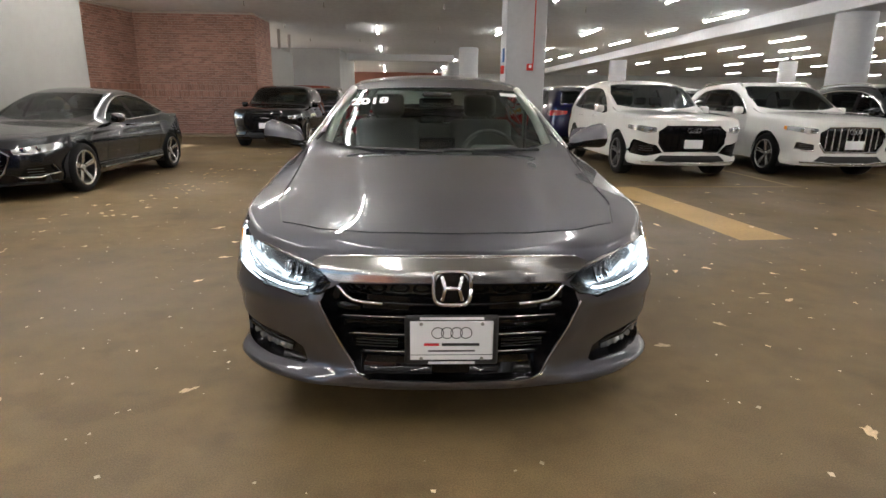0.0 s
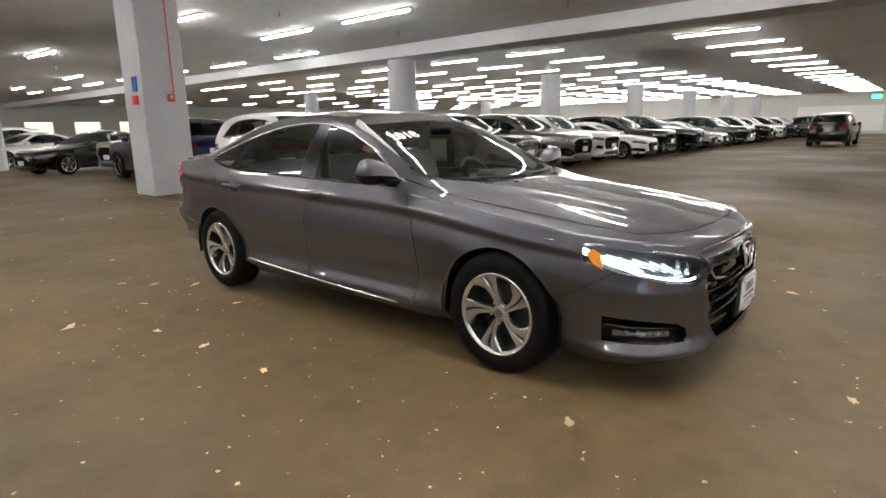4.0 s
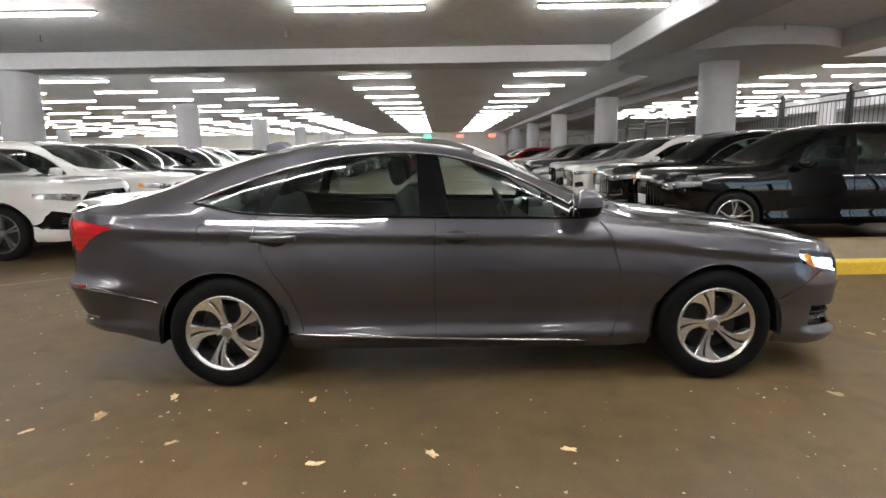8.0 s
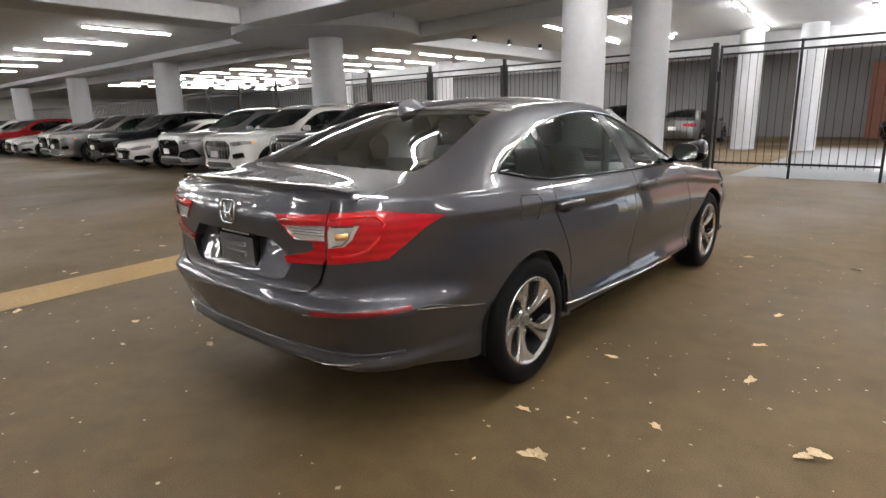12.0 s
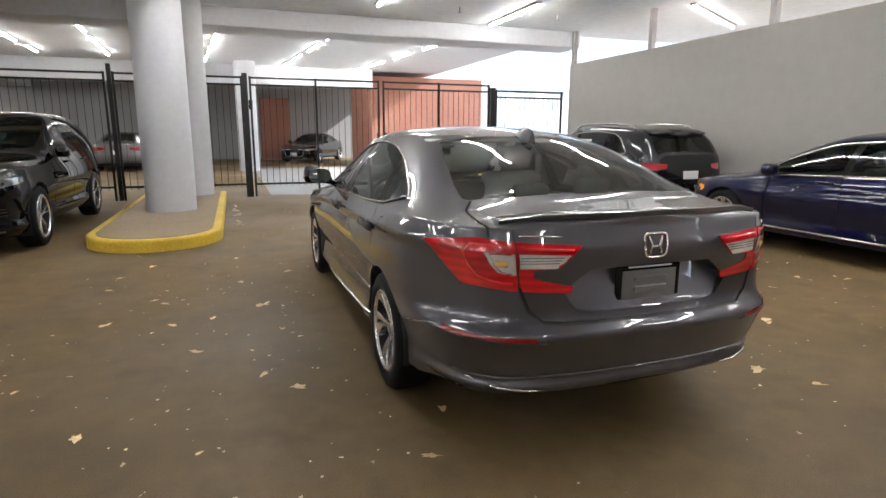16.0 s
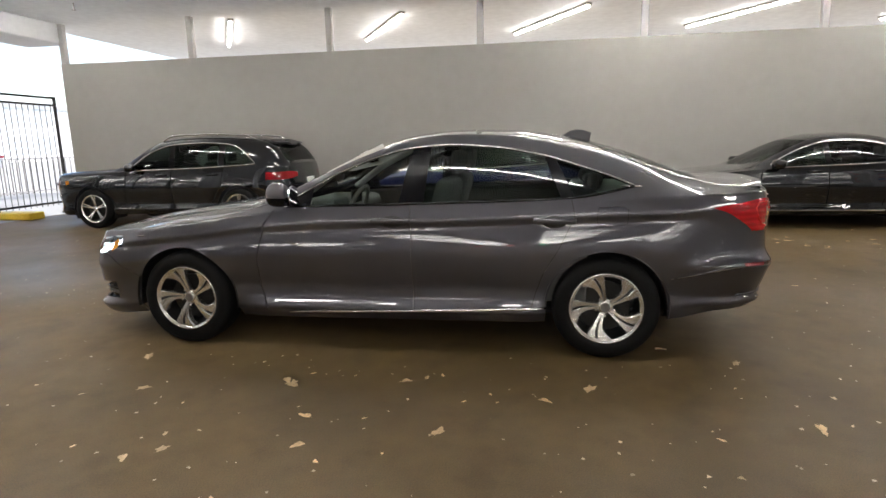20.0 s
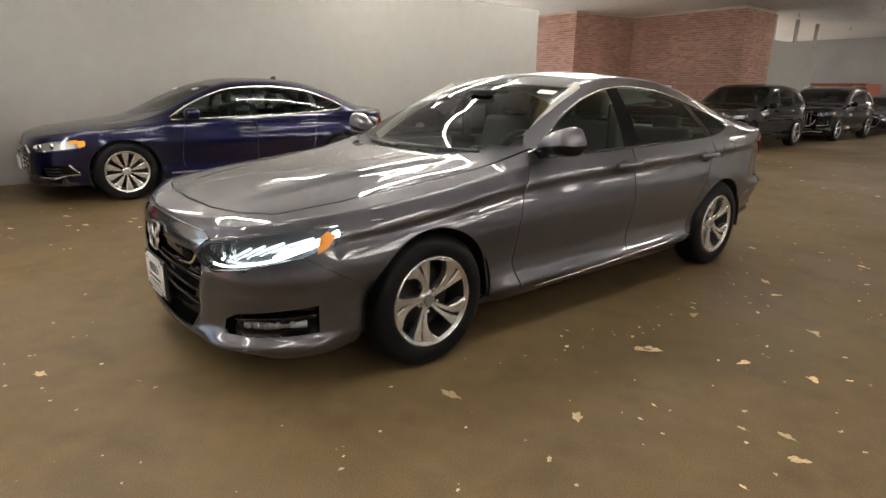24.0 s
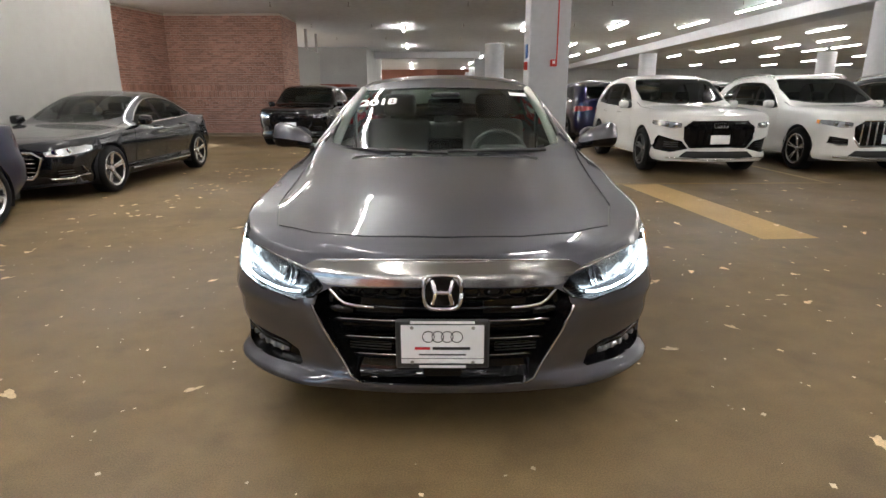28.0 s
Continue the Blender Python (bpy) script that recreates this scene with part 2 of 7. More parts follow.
M["ink"] = pbr("black_print", (0.02, 0.02, 0.022), 0.5)


def glass(name, tint, gloss=0.006, ior=1.5):
    """Car glass: a tinted see-through sheet with a mirror-like surface."""
    m = bpy.data.materials.new(name)
    m.use_nodes = True
    n, l = m.node_tree.nodes, m.node_tree.links
    n.remove(n["Principled BSDF"])
    tr, gl, mix, fr = n.new("ShaderNodeBsdfTransparent"), n.new("ShaderNodeBsdfGlossy"), n.new("ShaderNodeMixShader"), n.new("ShaderNodeFresnel")
    tr.inputs[0].default_value = (*tint, 1)
    gl.inputs["Roughness"].default_value = gloss
    fr.inputs["IOR"].default_value = ior
    l.new(fr.outputs[0], mix.inputs[0])
    l.new(tr.outputs[0], mix.inputs[1])
    l.new(gl.outputs[0], mix.inputs[2])
    l.new(mix.outputs[0], n["Material Output"].inputs[0])
    return m


M["glass"] = glass("car_glass", (0.40, 0.49, 0.45))
M["sideglass"] = glass("side_glass", (0.82, 0.91, 0.87))
M["rearside"] = glass("rear_side_glass", (0.62, 0.71, 0.67))
M["satin"] = pbr("satin_black_film", (0.004, 0.004, 0.005), 0.25, ior=1.22)
M["screen"] = glass("windscreen_glass", (0.86, 0.94, 0.90), 0.006, 1.40)
M["backglass"] = glass("rear_screen_glass", (0.86, 0.97, 0.91), 0.012, 2.4)
M["lens"] = glass("lamp_cover", (0.90, 0.92, 0.93))


def paint(name, col, metal=0.55, rough=0.28):
    if metal == 0:
        return pbr(name, col, 0.015, var=0.02, scale=30, ior=1.52)
    m = pbr(name, col, rough, metal=metal, coat=1.0)
    b = m.node_tree.nodes["Principled BSDF"]
    b.inputs["Coat IOR"].default_value = 1.72 if name.startswith("grey") else 1.55
    b.inputs["Coat Roughness"].default_value = 0.008
    b.inputs["Specular IOR Level"].default_value = 0.2
    return m


P = {
    "grey": paint("grey_metallic_paint", (0.082, 0.081, 0.095), 0.80, 0.46),
    "white": paint("white_paint", (0.70, 0.70, 0.69), 0.0),
    "black": paint("black_paint", (0.0025, 0.0025, 0.003), 0.0),
    "blue": paint("dark_blue_paint", (0.0025, 0.003, 0.034), 0.7, 0.3),
    "darkgrey": paint("dark_grey_paint", (0.016, 0.017, 0.020), 0.7, 0.25),
    "silver": paint("silver_paint", (0.40, 0.40, 0.41), 0.8, 0.3),
    "midgrey": paint("mid_grey_paint", (0.16, 0.155, 0.15), 0.7, 0.3),
    "red": paint("red_paint", (0.30, 0.008, 0.012), 0.3, 0.25),
}


# ---- small builders ----
def part(name, bm, material, parent=None, label="", smooth=None, normals=None):
    """Links a bmesh as one mesh object. smooth: angle in degrees below which edges are shaded round."""
    me = bpy.data.meshes.new(name)
    if smooth is not None:
        for f in bm.faces:
            f.smooth = True
        for e in bm.edges:
            if len(e.link_faces) == 2 and e.calc_face_angle(0) > radians(smooth):
                e.smooth = False
    bm.to_mesh(me)
    bm.free()
    for m in material if isinstance(material, (list, tuple)) else [material]:
        me.materials.append(m)
    ob = new(name, me)
    if parent:
        ob.parent = parent
    if label:
        ob["label"] = label
    return ob


def empty(name, label="", category="", group="", kind=""):
    ob = new(name)
    ob.empty_display_size = 0.1
    return tagged(ob, label, category, group, kind)


def add_box(bm, x0, x1, y0, y1, z0, z1, bevel=0.0, seg=1):
    vs = [bm.verts.new((x, y, z)) for x in (x0, x1) for y in (y0, y1) for z in (z0, z1)]
    fs = [bm.faces.new([vs[i] for i in q]) for q in ((0, 1, 3, 2), (4, 6, 7, 5), (0, 4, 5, 1), (2, 3, 7, 6), (0, 2, 6, 4), (1, 5, 7, 3))]
    if bevel:
        es = list({e for f in fs for e in f.edges})
        bmesh.ops.bevel(bm, geom=es, offset=bevel, segments=seg, affect="EDGES", profile=0.5)
    return vs


def box(x0, x1, y0, y1, z0, z1, bevel=0.0, seg=1):
    bm = bmesh.new()
    add_box(bm, min(x0, x1), max(x0, x1), min(y0, y1), max(y0, y1), min(z0, z1), max(z0, z1), bevel, seg)
    return bm


def lathe(profile, n=32, axis="x"):
    """A solid of revolution from (radius, along) pairs."""
    bm = bmesh.new()
    rings = []
    for r, h in profile:
        ring = []
        for k in range(n):
            a = 2 * math.pi * k / n
            c, s = r * math.cos(a), r * math.sin(a)
            ring.append(bm.verts.new({"x": (h, c, s), "y": (c, h, s), "z": (c, s, h)}[axis]))
        rings.append(ring)
    for p, q in zip(rings, rings[1:]):
        for k in range(n):
            bm.faces.new((p[k], p[(k + 1) % n], q[(k + 1) % n], q[k]))
    bm.faces.new(rings[0])
    bm.faces.new(list(reversed(rings[-1])))
    bmesh.ops.recalc_face_normals(bm, faces=bm.faces)
    return bm


def add_tube(bm, pts, r, n=8, flat=1.0, cap=True):
    """A round bar along a line of points. flat < 1 makes it lower than wide."""
    rings, up = [], Vector((0, 0, 1))
    for i, p in enumerate(pts):
        p = Vector(p)
        d = (Vector(pts[min(i + 1, len(pts) - 1)]) - Vector(pts[max(i - 1, 0)])).normalized()
        s = d.cross(up)
        s = s.normalized() if s.length > 1e-4 else Vector((1, 0, 0))
        u = s.cross(d).normalized()
        rings.append([bm.verts.new(p + r * (math.cos(2 * math.pi * k / n) * s + flat * math.sin(2 * math.pi * k / n) * u)) for k in range(n)])
    for a, b in zip(rings, rings[1:]):
        for k in range(n):
            bm.faces.new((a[k], a[(k + 1) % n], b[(k + 1) % n], b[k]))
    if cap:
        bm.faces.new(list(reversed(rings[0])))
        bm.faces.new(rings[-1])
    return bm


def tube(pts, r, n=8, flat=1.0):
    return add_tube(bmesh.new(), pts, r, n, flat)


def pchip(*pts):
    """A smooth curve through (x, y) pairs that does not overshoot."""
    xs, ys = [p[0] for p in pts], [p[1] for p in pts]
    h = [b - a for a, b in zip(xs, xs[1:])]
    d = [(b - a) / k for a, b, k in zip(ys, ys[1:], h)]
    m = [d[0]] + [0.0 if p * q <= 0 else 2 * p * q / (p + q) for p, q in zip(d, d[1:])] + [d[-1]]

    def at(x):
        if x <= xs[0]:
            return ys[0]
        if x >= xs[-1]:
            return ys[-1]
        i = 0
        while x > xs[i + 1]:
            i += 1
        t = (x - xs[i]) / h[i]
        return ys[i] * (1 + 2 * t) * (1 - t) ** 2 + h[i] * m[i] * t * (1 - t) ** 2 + ys[i + 1] * t * t * (3 - 2 * t) - h[i] * m[i + 1] * t * t * (1 - t)
    return at


def smoothstep(a, b, x):
    t = min(max((x - a) / (b - a), 0), 1)
    return t * t * (3 - 2 * t)

# ---- the hall: floor, ceiling, walls ----
CEIL, WX, WTOP = 3.95, -6.63, 3.14


def structure(name, bm, mat, label="", category="", parent=None, smooth=None):
    ob = part(name, bm, mat, parent, label, smooth)
    return tagged(ob, label, category, kind="structure")


def quad(x0, x1, y0, y1, z, n=1):
    bm = bmesh.new()
    bm.faces.new([bm.verts.new(p) for p in ((x0, y0, z), (x1, y0, z), (x1, y1, z), (x0, y1, z))])
    return bm


structure("floor", quad(-90, 120, -90, 120, 0), M["floor"], "brown worn concrete garage floor with scattered dry leaves", "floor")
structure("pavement", quad(-90, -12.0, -90, 120, 0.006), M["pavement"], "pale sunlit concrete outside the garage", "ground")
structure("apron", quad(-12.0, 0.9, -20.0, -9.2, 0.004), M["apron"], "pale concrete apron behind the gate, its shade put into the colour", "ground")
structure("ceiling", box(-11.8, 66, -9.5, 18.0, CEIL, CEIL + 0.3), M["ceiling"], "pale grey painted concrete garage ceiling", "ceiling")
# Run out west past the low wall, added to keep sun off the floor.
structure("ceiling_north", box(-12.0, 66, 18.0, 60, CEIL, CEIL + 0.3), M["ceiling"], "pale grey painted concrete garage ceiling", "ceiling")
structure("ceiling_south", box(-6.9, 66, -36, -9.5, CEIL, CEIL + 0.3), M["southceil"], "white painted ceiling over the fenced area", "ceiling")
structure("wall_west", box(WX - 0.2, WX, -8.9, 7.68, 0, WTOP), M["wall"], "plain grey painted low wall under an open gap", "wall")
structure("wall_east", box(65, 65.3, -36, 60, 0, CEIL), M["farwall"], "pale far end wall of the garage", "wall")
structure("wall_north", box(-13, 4.6, 58, 58.3, 0, CEIL), M["brickplain"], "red brick far end wall of the garage", "wall")
structure("wall_north_sill", box(4.6, 66, 58, 58.3, 0, 0.95), M["farwall"], "pale low wall under far daylight openings", "wall")
structure("wall_north_head", box(4.6, 66, 58, 58.3, 2.4, CEIL), M["farwall"], "pale wall above far daylight openings", "wall")
for k in range(16):
    x = 6.2 + 3.9 * k
    structure("wall_north_pier", box(x, x + 1.7, 58, 58.3, 0.95, 2.4), M["farwall"], "pale pier between far daylight openings", "wall")
structure("wall_south", box(-9.2, 66, -29.3, -29, 0, CEIL), M["corrugated"], "grey ribbed wall behind the fenced area", "wall")
structure("wall_south_drop", box(-3.9, 30, -19.9, -19.5, 3.25, CEIL), M["beam"], "pale bulkhead under the ceiling behind the fence", "wall")
for x0, x1, y0, y1 in ((10.6, 11.7, -4.1, 58), (10.6, 11.7, -29, -5.3), (2.3, 10.6, -5.3, -4.1), (-6.9, 65, -9.9, -8.9), (-6.4, 2.0, 33, 33.9)):
    structure("beam", box(x0, x1, y0, y1, 3.56, CEIL + 0.01, 0.02), M["beam"], "grey painted concrete ceiling beam", "beam")


structure("beam", box(11.7, 65, -7.55, -6.65, 3.74, CEIL + 0.01, 0.02), M["beam"], "shallow grey ceiling beam over a row of columns", "beam")


def column(x, y, d=0.95, z0=0.0, z1=3.62):
    r = d / 2
    bm = lathe([(r, z0), (r, z1)], 48, "z")
    bmesh.ops.translate(bm, verts=bm.verts, vec=(x, y, 0))
    return structure("column", bm, M["column"], "round grey painted concrete column", "column", smooth=40)


column(2.65, -5.95, 0.76, 0.14, CEIL)
column(2.45, -8.45, 0.76, 0.14, CEIL)
for k in range(6):
    column(11.25 + 10.0 * k, 11.1)
    column(11.25 + 10.1 * k, -7.1)
for k in range(4):
    column(2.2, 23.9 + 11 * k, 0.9)
    column(11.25 + 10.0 * k, 29.5)
for x, y in ((2.9, -18.5), (1.1, -18.5), (9.5, -18.5), (16.5, -18.5), (24, -18.5)):
    column(x, y, 0.75, 0, CEIL)
structure("column_capital", lathe([(2.6, 0), (2.6, 0.38)], 64, "z"), M["beam"], "round drop panel on top of a column", "ceiling", smooth=40).location = (11.25, -7.2, 3.552)
structure("column_square", box(1.83, 2.73, 9.16, 10.06, 0, CEIL, 0.02), M["column"], "square grey painted concrete column", "column")

# posts that carry the ceiling over the low wall
for k in range(6):
    structure("wall_post", box(WX - 0.14, WX - 0.03, -8.92 + 2.93 * k, -8.80 + 2.93 * k, WTOP, CEIL, 0.008), M["post"], "grey steel post on top of the low wall", "post")

# low walls and blocks further north
structure("wall_west_far", box(-5.95, -5.75, 18.0, 22.5, 0, WTOP), M["wall"], "plain grey painted low wall under an open gap", "wall")
for k in range(3):
    structure("wall_post", box(-5.9, -5.8, 18.6 + 1.9 * k, 18.72 + 1.9 * k, WTOP, CEIL), M["post"], "grey steel post on top of the low wall", "post")
structure("wall_block", box(-9.5, -4.6, 29.5, 37.0, 0, CEIL), M["blockwall"], "grey concrete block wall", "wall")
structure("wall_block_red", box(-9.0, -5.2, 27.2, 29.5, 0, 1.9), M["rust"], "rust red painted wall", "wall")
structure("brick_pier", box(-2.6, -1.2, 57.2, 58, 0, CEIL), M["brickplain"], "red brick pier", "wall")
structure("brick_wall_south", box(-9.0, -3.95, -24.5, -20.0, 0, 3.75), M["brickplain"], "red brick block lit by daylight behind the gate", "wall")
structure("brick_wall_south_back", box(-1.2, 0.2, -29, -27.5, 0, 3.2), M["brickplain"], "red brick pier beside the grey wall", "wall")


# ---- brick building beside the low wall: plain core, bricks laid on it later ----
BRICK_FACES = [((-9.98, 13.3), (-11.9, 13.3)), ((-9.45, 15.9), (-9.98, 13.3)), ((-5.57, 15.9), (-9.45, 15.9)), ((-5.57, 18.0), (-5.57, 15.9))]
bm = bmesh.new()
ring = [(-5.58, 15.91), (-5.58, 18.0), (-13, 18.0), (-13, 13.31), (-9.99, 13.31), (-9.46, 15.91)]
low = [bm.verts.new((x, y, 0)) for x, y in ring]
top = [bm.verts.new((x, y, CEIL)) for x, y in ring]
for i in range(6):
    bm.faces.new((low[i], low[(i + 1) % 6], top[(i + 1) % 6], top[i]))
brick_wall = structure("brick_wall", bm, M["mortar"], "red brick wall with a soldier course band", "wall")

# ---- kerbs, island and painted lines ----
def prism(ring, z0, z1, bevel=0.0):
    bm = bmesh.new()
    lo = [bm.verts.new((x, y, z0)) for x, y in ring]
    hi = [bm.verts.new((x, y, z1)) for x, y in ring]
    for i in range(len(ring)):
        j = (i + 1) % len(ring)
        bm.faces.new((lo[i], lo[j], hi[j], hi[i]))
    f = bm.faces.new(hi)
    bmesh.ops.recalc_face_normals(bm, faces=bm.faces)
    if bevel:
        bmesh.ops.bevel(bm, geom=list(f.edges), offset=bevel, segments=3, affect="EDGES", profile=0.5)
    return bm


def island_ring(inset):
    r, cx, cy = 0.80 - inset, 2.65, -3.85
    nose = [(cx + r * math.cos(a), cy + r * math.sin(a)) for a in [math.pi * k / 20 for k in range(21)]]
    return [(cx + r, -9.05)] + nose + [(cx - r, -9.05)]


structure("kerb", prism(island_ring(0.0), 0, 0.15, 0.03), M["yellow"], "yellow painted kerb round the column island, chipped", "kerb")
structure("island", prism(island_ring(0.11), 0.02, 0.156), M["kerb"], "bare concrete top of the column island", "kerb")
structure("kerb_gate", box(-5.80, -5.42, -12.5, -9.0, 0, 0.14, 0.02), M["yellow"], "yellow painted kerb beside the gate", "kerb")
structure("kerb_south", box(-10.0, -3.4, -17.6, -17.3, 0, 0.14, 0.02), M["yellow"], "yellow painted kerb behind the gate", "kerb")
structure("kerb_brick", box(-9.4, -5.3, 14.9, 15.9, 0, 0.05, 0.02), M["kerb"], "low concrete kerb along the brick wall", "kerb")


def flat(ring, z=0.004):
    bm = bmesh.new()
    bm.faces.new([bm.verts.new((x, y, z)) for x, y in ring])
    bmesh.ops.recalc_face_normals(bm, faces=bm.faces)
    return bm


def line(pts, w):
    return flat(strip_ring(pts, w))


def strip_ring(pts, w):
    left, right = [], []
    for i, (x, y) in enumerate(pts):
        (a, b), (c, d) = pts[max(i - 1, 0)], pts[min(i + 1, len(pts) - 1)]
        n = math.hypot(c - a, d - b)
        left.append((x - (d - b) / n * w / 2, y + (c - a) / n * w / 2))
        right.append((x + (d - b) / n * w / 2, y - (c - a) / n * w / 2))
    return left + right[::-1]


structure("painted_stripe", flat([(2.94, 0.84), (3.49, 0.89), (3.19, 4.25), (2.63, 4.20)]), M["stripe"], "wide worn yellow stripe painted on the floor", "marking")


# ---- ceiling lamps, some unseen and added for brightness ----
def ceiling_lamp(x, y, length=2.30, rz=0.0, w=0.024, glow="lamp"):
    h = length / 2
    root = empty("ceiling_light", "long white strip light on the ceiling, switched on; some unseen ones are added", "lamp", "ceiling strip lights")
    root.matrix_basis = pose(x, y, CEIL, 0, 0, rz)
    part("housing", box(-w - 0.035, w + 0.035, -h - 0.03, h + 0.03, -0.045, 0.0, 0.006), M["lampcase"], root)
    part("tube", box(-w, w, -h * 0.995, h * 0.995, -0.090, -0.046, 0.010), M[glow], root)
    return root


def lamp_rows():
    far_one = ceiling_lamp(15.5, -3.5, 2.35, 0, 0.026, "lampfar")
    long_one, short = ceiling_lamp(6.6, 1.55), ceiling_lamp(1.75, -10.65, 1.45, 5, 0.022)
    for y in (-2.77, 7.4, 11.0, 19.3, 28.0, 37.0):
        copy_thing(long_one, pose(6.6, y, CEIL))
    for x in (-1.25, 3.7):
        for y in (11.1, 19.8, 28.5, 37.2, 45.9, 54.0):
            copy_thing(long_one, pose(x - 0.05 * (y - 9), y, CEIL, 0, 0, 2.9))
    # All unseen but (-5.15, 7.1); most are added to brighten car, floor and wall.
    for x, y in ((-3.6, -2.6), (-3.6, 1.9), (-3.6, 6.3), (-5.3, 3.2), (-5.15, 7.1), (-1.25, -6.3), (-1.25, -2.0), (1.9, -4.2), (-4.2, -7.4), (-1.25, 2.4), (1.9, 0.4)):
        copy_thing(long_one, pose(x, y, CEIL))
    for k in range(15):
        for y in (-3.5, 2.3, 8.5, 12.3, 16.6, 20.8, 25.3, 29.2):
            copy_thing(far_one, pose(15.5 + 3.25 * k, y, CEIL)) if k or y > 0 else None
    for x in (9.5, 12.6):
        for k in range(7):
            copy_thing(far_one, pose(x - 0.2 * k, 14.6 + 4.3 * k, CEIL, 0, 0, 2.9))
    for k in range(8):
        for y in (32, 37, 43, 49):
            copy_thing(far_one, pose(15.5 + 6.5 * k, y, CEIL))
    for k in range(4):
        copy_thing(short, pose(1.75 + 0.20 * k, -10.65 - 2.3 * k, CEIL, 0, 0, 5)) if k else None
        copy_thing(short, pose(-1.0 + 0.22 * k, -11.35 - 2.45 * k, CEIL, 0, 0, 5))
        copy_thing(short, pose(-4.0 + 0.27 * k, -12.1 - 2.4 * k, CEIL, 0, 0, 5))
        copy_thing(short, pose(4.8 + 0.16 * k, -10.05 - 2.35 * k, CEIL, 0, 0, 4))
        copy_thing(short, pose(6.85 + 0.13 * k, -9.95 - 2.35 * k, CEIL, 0, 0, 4))
    mid_one = ceiling_lamp(11.9, -12.4, 2.0, 0, 0.026, "lampfar")
    for k in range(12):
        for y in (-12.4, -15.0, -17.4, -19.95, -22.5, -25.0):
            if k or y < -13:
                copy_thing(mid_one, pose(11.9 + 2.62 * k, y - 0.55 * (k % 2), CEIL))
    for x, y in ((-2.2, -21.5), (0.6, -22.5), (4.5, -23.0)):
        copy_thing(short, pose(x, y, CEIL))
    slant = ceiling_lamp(-8.4, -6.0, 3.0, -60, 0.026, "lampfar")
    for x, y in ((-8.65, -2.45), (-8.8, 1.2), (-9.0, 5.15), (-9.25, 9.35)):
        copy_thing(slant, pose(x, y, CEIL, 0, 0, -60))


lamp_rows()
structure("painted_line", line([(2.66, 4.24), (2.30, 4.48), (2.0, 4.85), (1.75, 5.5), (1.64, 6.3), (1.62, 7.5), (1.66, 9.0), (1.72, 10.1)], 0.075), M["thinline"], "thin curved yellow line painted on the floor", "marking")
structure("painted_line", line([(2.66, 4.30), (4.2, 4.33), (5.9, 4.38)], 0.075), M["thinline"], "thin yellow bay line painted on the floor", "marking")
for k in range(7):
    structure("painted_line", line([(5.8 + 2.75 * k, 4.4), (5.72 + 2.75 * k, 9.4)], 0.075), M["thinline"], "thin yellow bay line painted on the floor", "marking")


# ---- cars ----
def cut(bm, f, dom):
    """Splits the faces inside dom along f = 0."""
    val = {}
    faces = [q for q in bm.faces if dom(q.calc_center_median())]
    edges = {e for q in faces for e in q.edges}
    for v in {v for e in edges for v in e.verts}:
        val[v] = f(v.co)
    fresh = set()
    for e in edges:
        a, b = e.verts
        p, q = val[a], val[b]
        if p * q < 0 and min(abs(p), abs(q)) > 1e-4:
            w = bmesh.utils.edge_split(e, a, abs(p) / (abs(p) + abs(q)))[1]
            val[w] = 0.0
            fresh.add(w)
    on = {v for v in val if abs(val[v]) <= 1e-4}
    for q in {q for v in fresh for q in v.link_faces}:
        vs = [v for v in q.verts if v in on]
        if len(vs) == 2 and not any(v in e.verts for v in vs[:1] for e in vs[1].link_edges if e in q.edges):
            bmesh.utils.face_split(q, vs[0], vs[1])


PROJ = {"xz": lambda c: (c.x, c.z), "yz": lambda c: (c.y, c.z), "xy": lambda c: (c.x, c.y)}


def inside(poly, u, v):
    hit, j = False, len(poly) - 1
    for i in range(len(poly)):
        (a, b), (c, d) = poly[i], poly[j]
        if (b > v) != (d > v) and u < (c - a) * (v - b) / (d - b) + a:
            hit = not hit
        j = i
    return hit


def cut_poly(bm, poly, proj, where):
    """Cuts a polygon's outline into the mesh, seen along one axis."""
    pr = PROJ[proj]
    for (a, b), (c, d) in zip(poly, poly[1:] + poly[:1]):
        L = math.hypot(c - a, d - b)
        if L < 1e-6:
            continue
        nx, ny = (d - b) / L, -(c - a) / L
        lo = (min(a, c) - 0.03, min(b, d) - 0.03)
        hi = (max(a, c) + 0.03, max(b, d) + 0.03)

        def near(p):
            u, v = pr(p)
            return where(p) and lo[0] < u < hi[0] and lo[1] < v < hi[1]
        cut(bm, lambda p: (pr(p)[0] - a) * nx + (pr(p)[1] - b) * ny, near)


def strip_poly(pts, w):
    """A thin closed band along a line of points."""
    left, right = [], []
    for i, (x, y) in enumerate(pts):
        (a, b), (c, d) = pts[max(i - 1, 0)], pts[min(i + 1, len(pts) - 1)]
        L = math.hypot(c - a, d - b)
        nx, ny = -(d - b) / L * w / 2, (c - a) / L * w / 2
        left.append((x + nx, y + ny))
        right.append((x - nx, y - ny))
    return left + right[::-1]


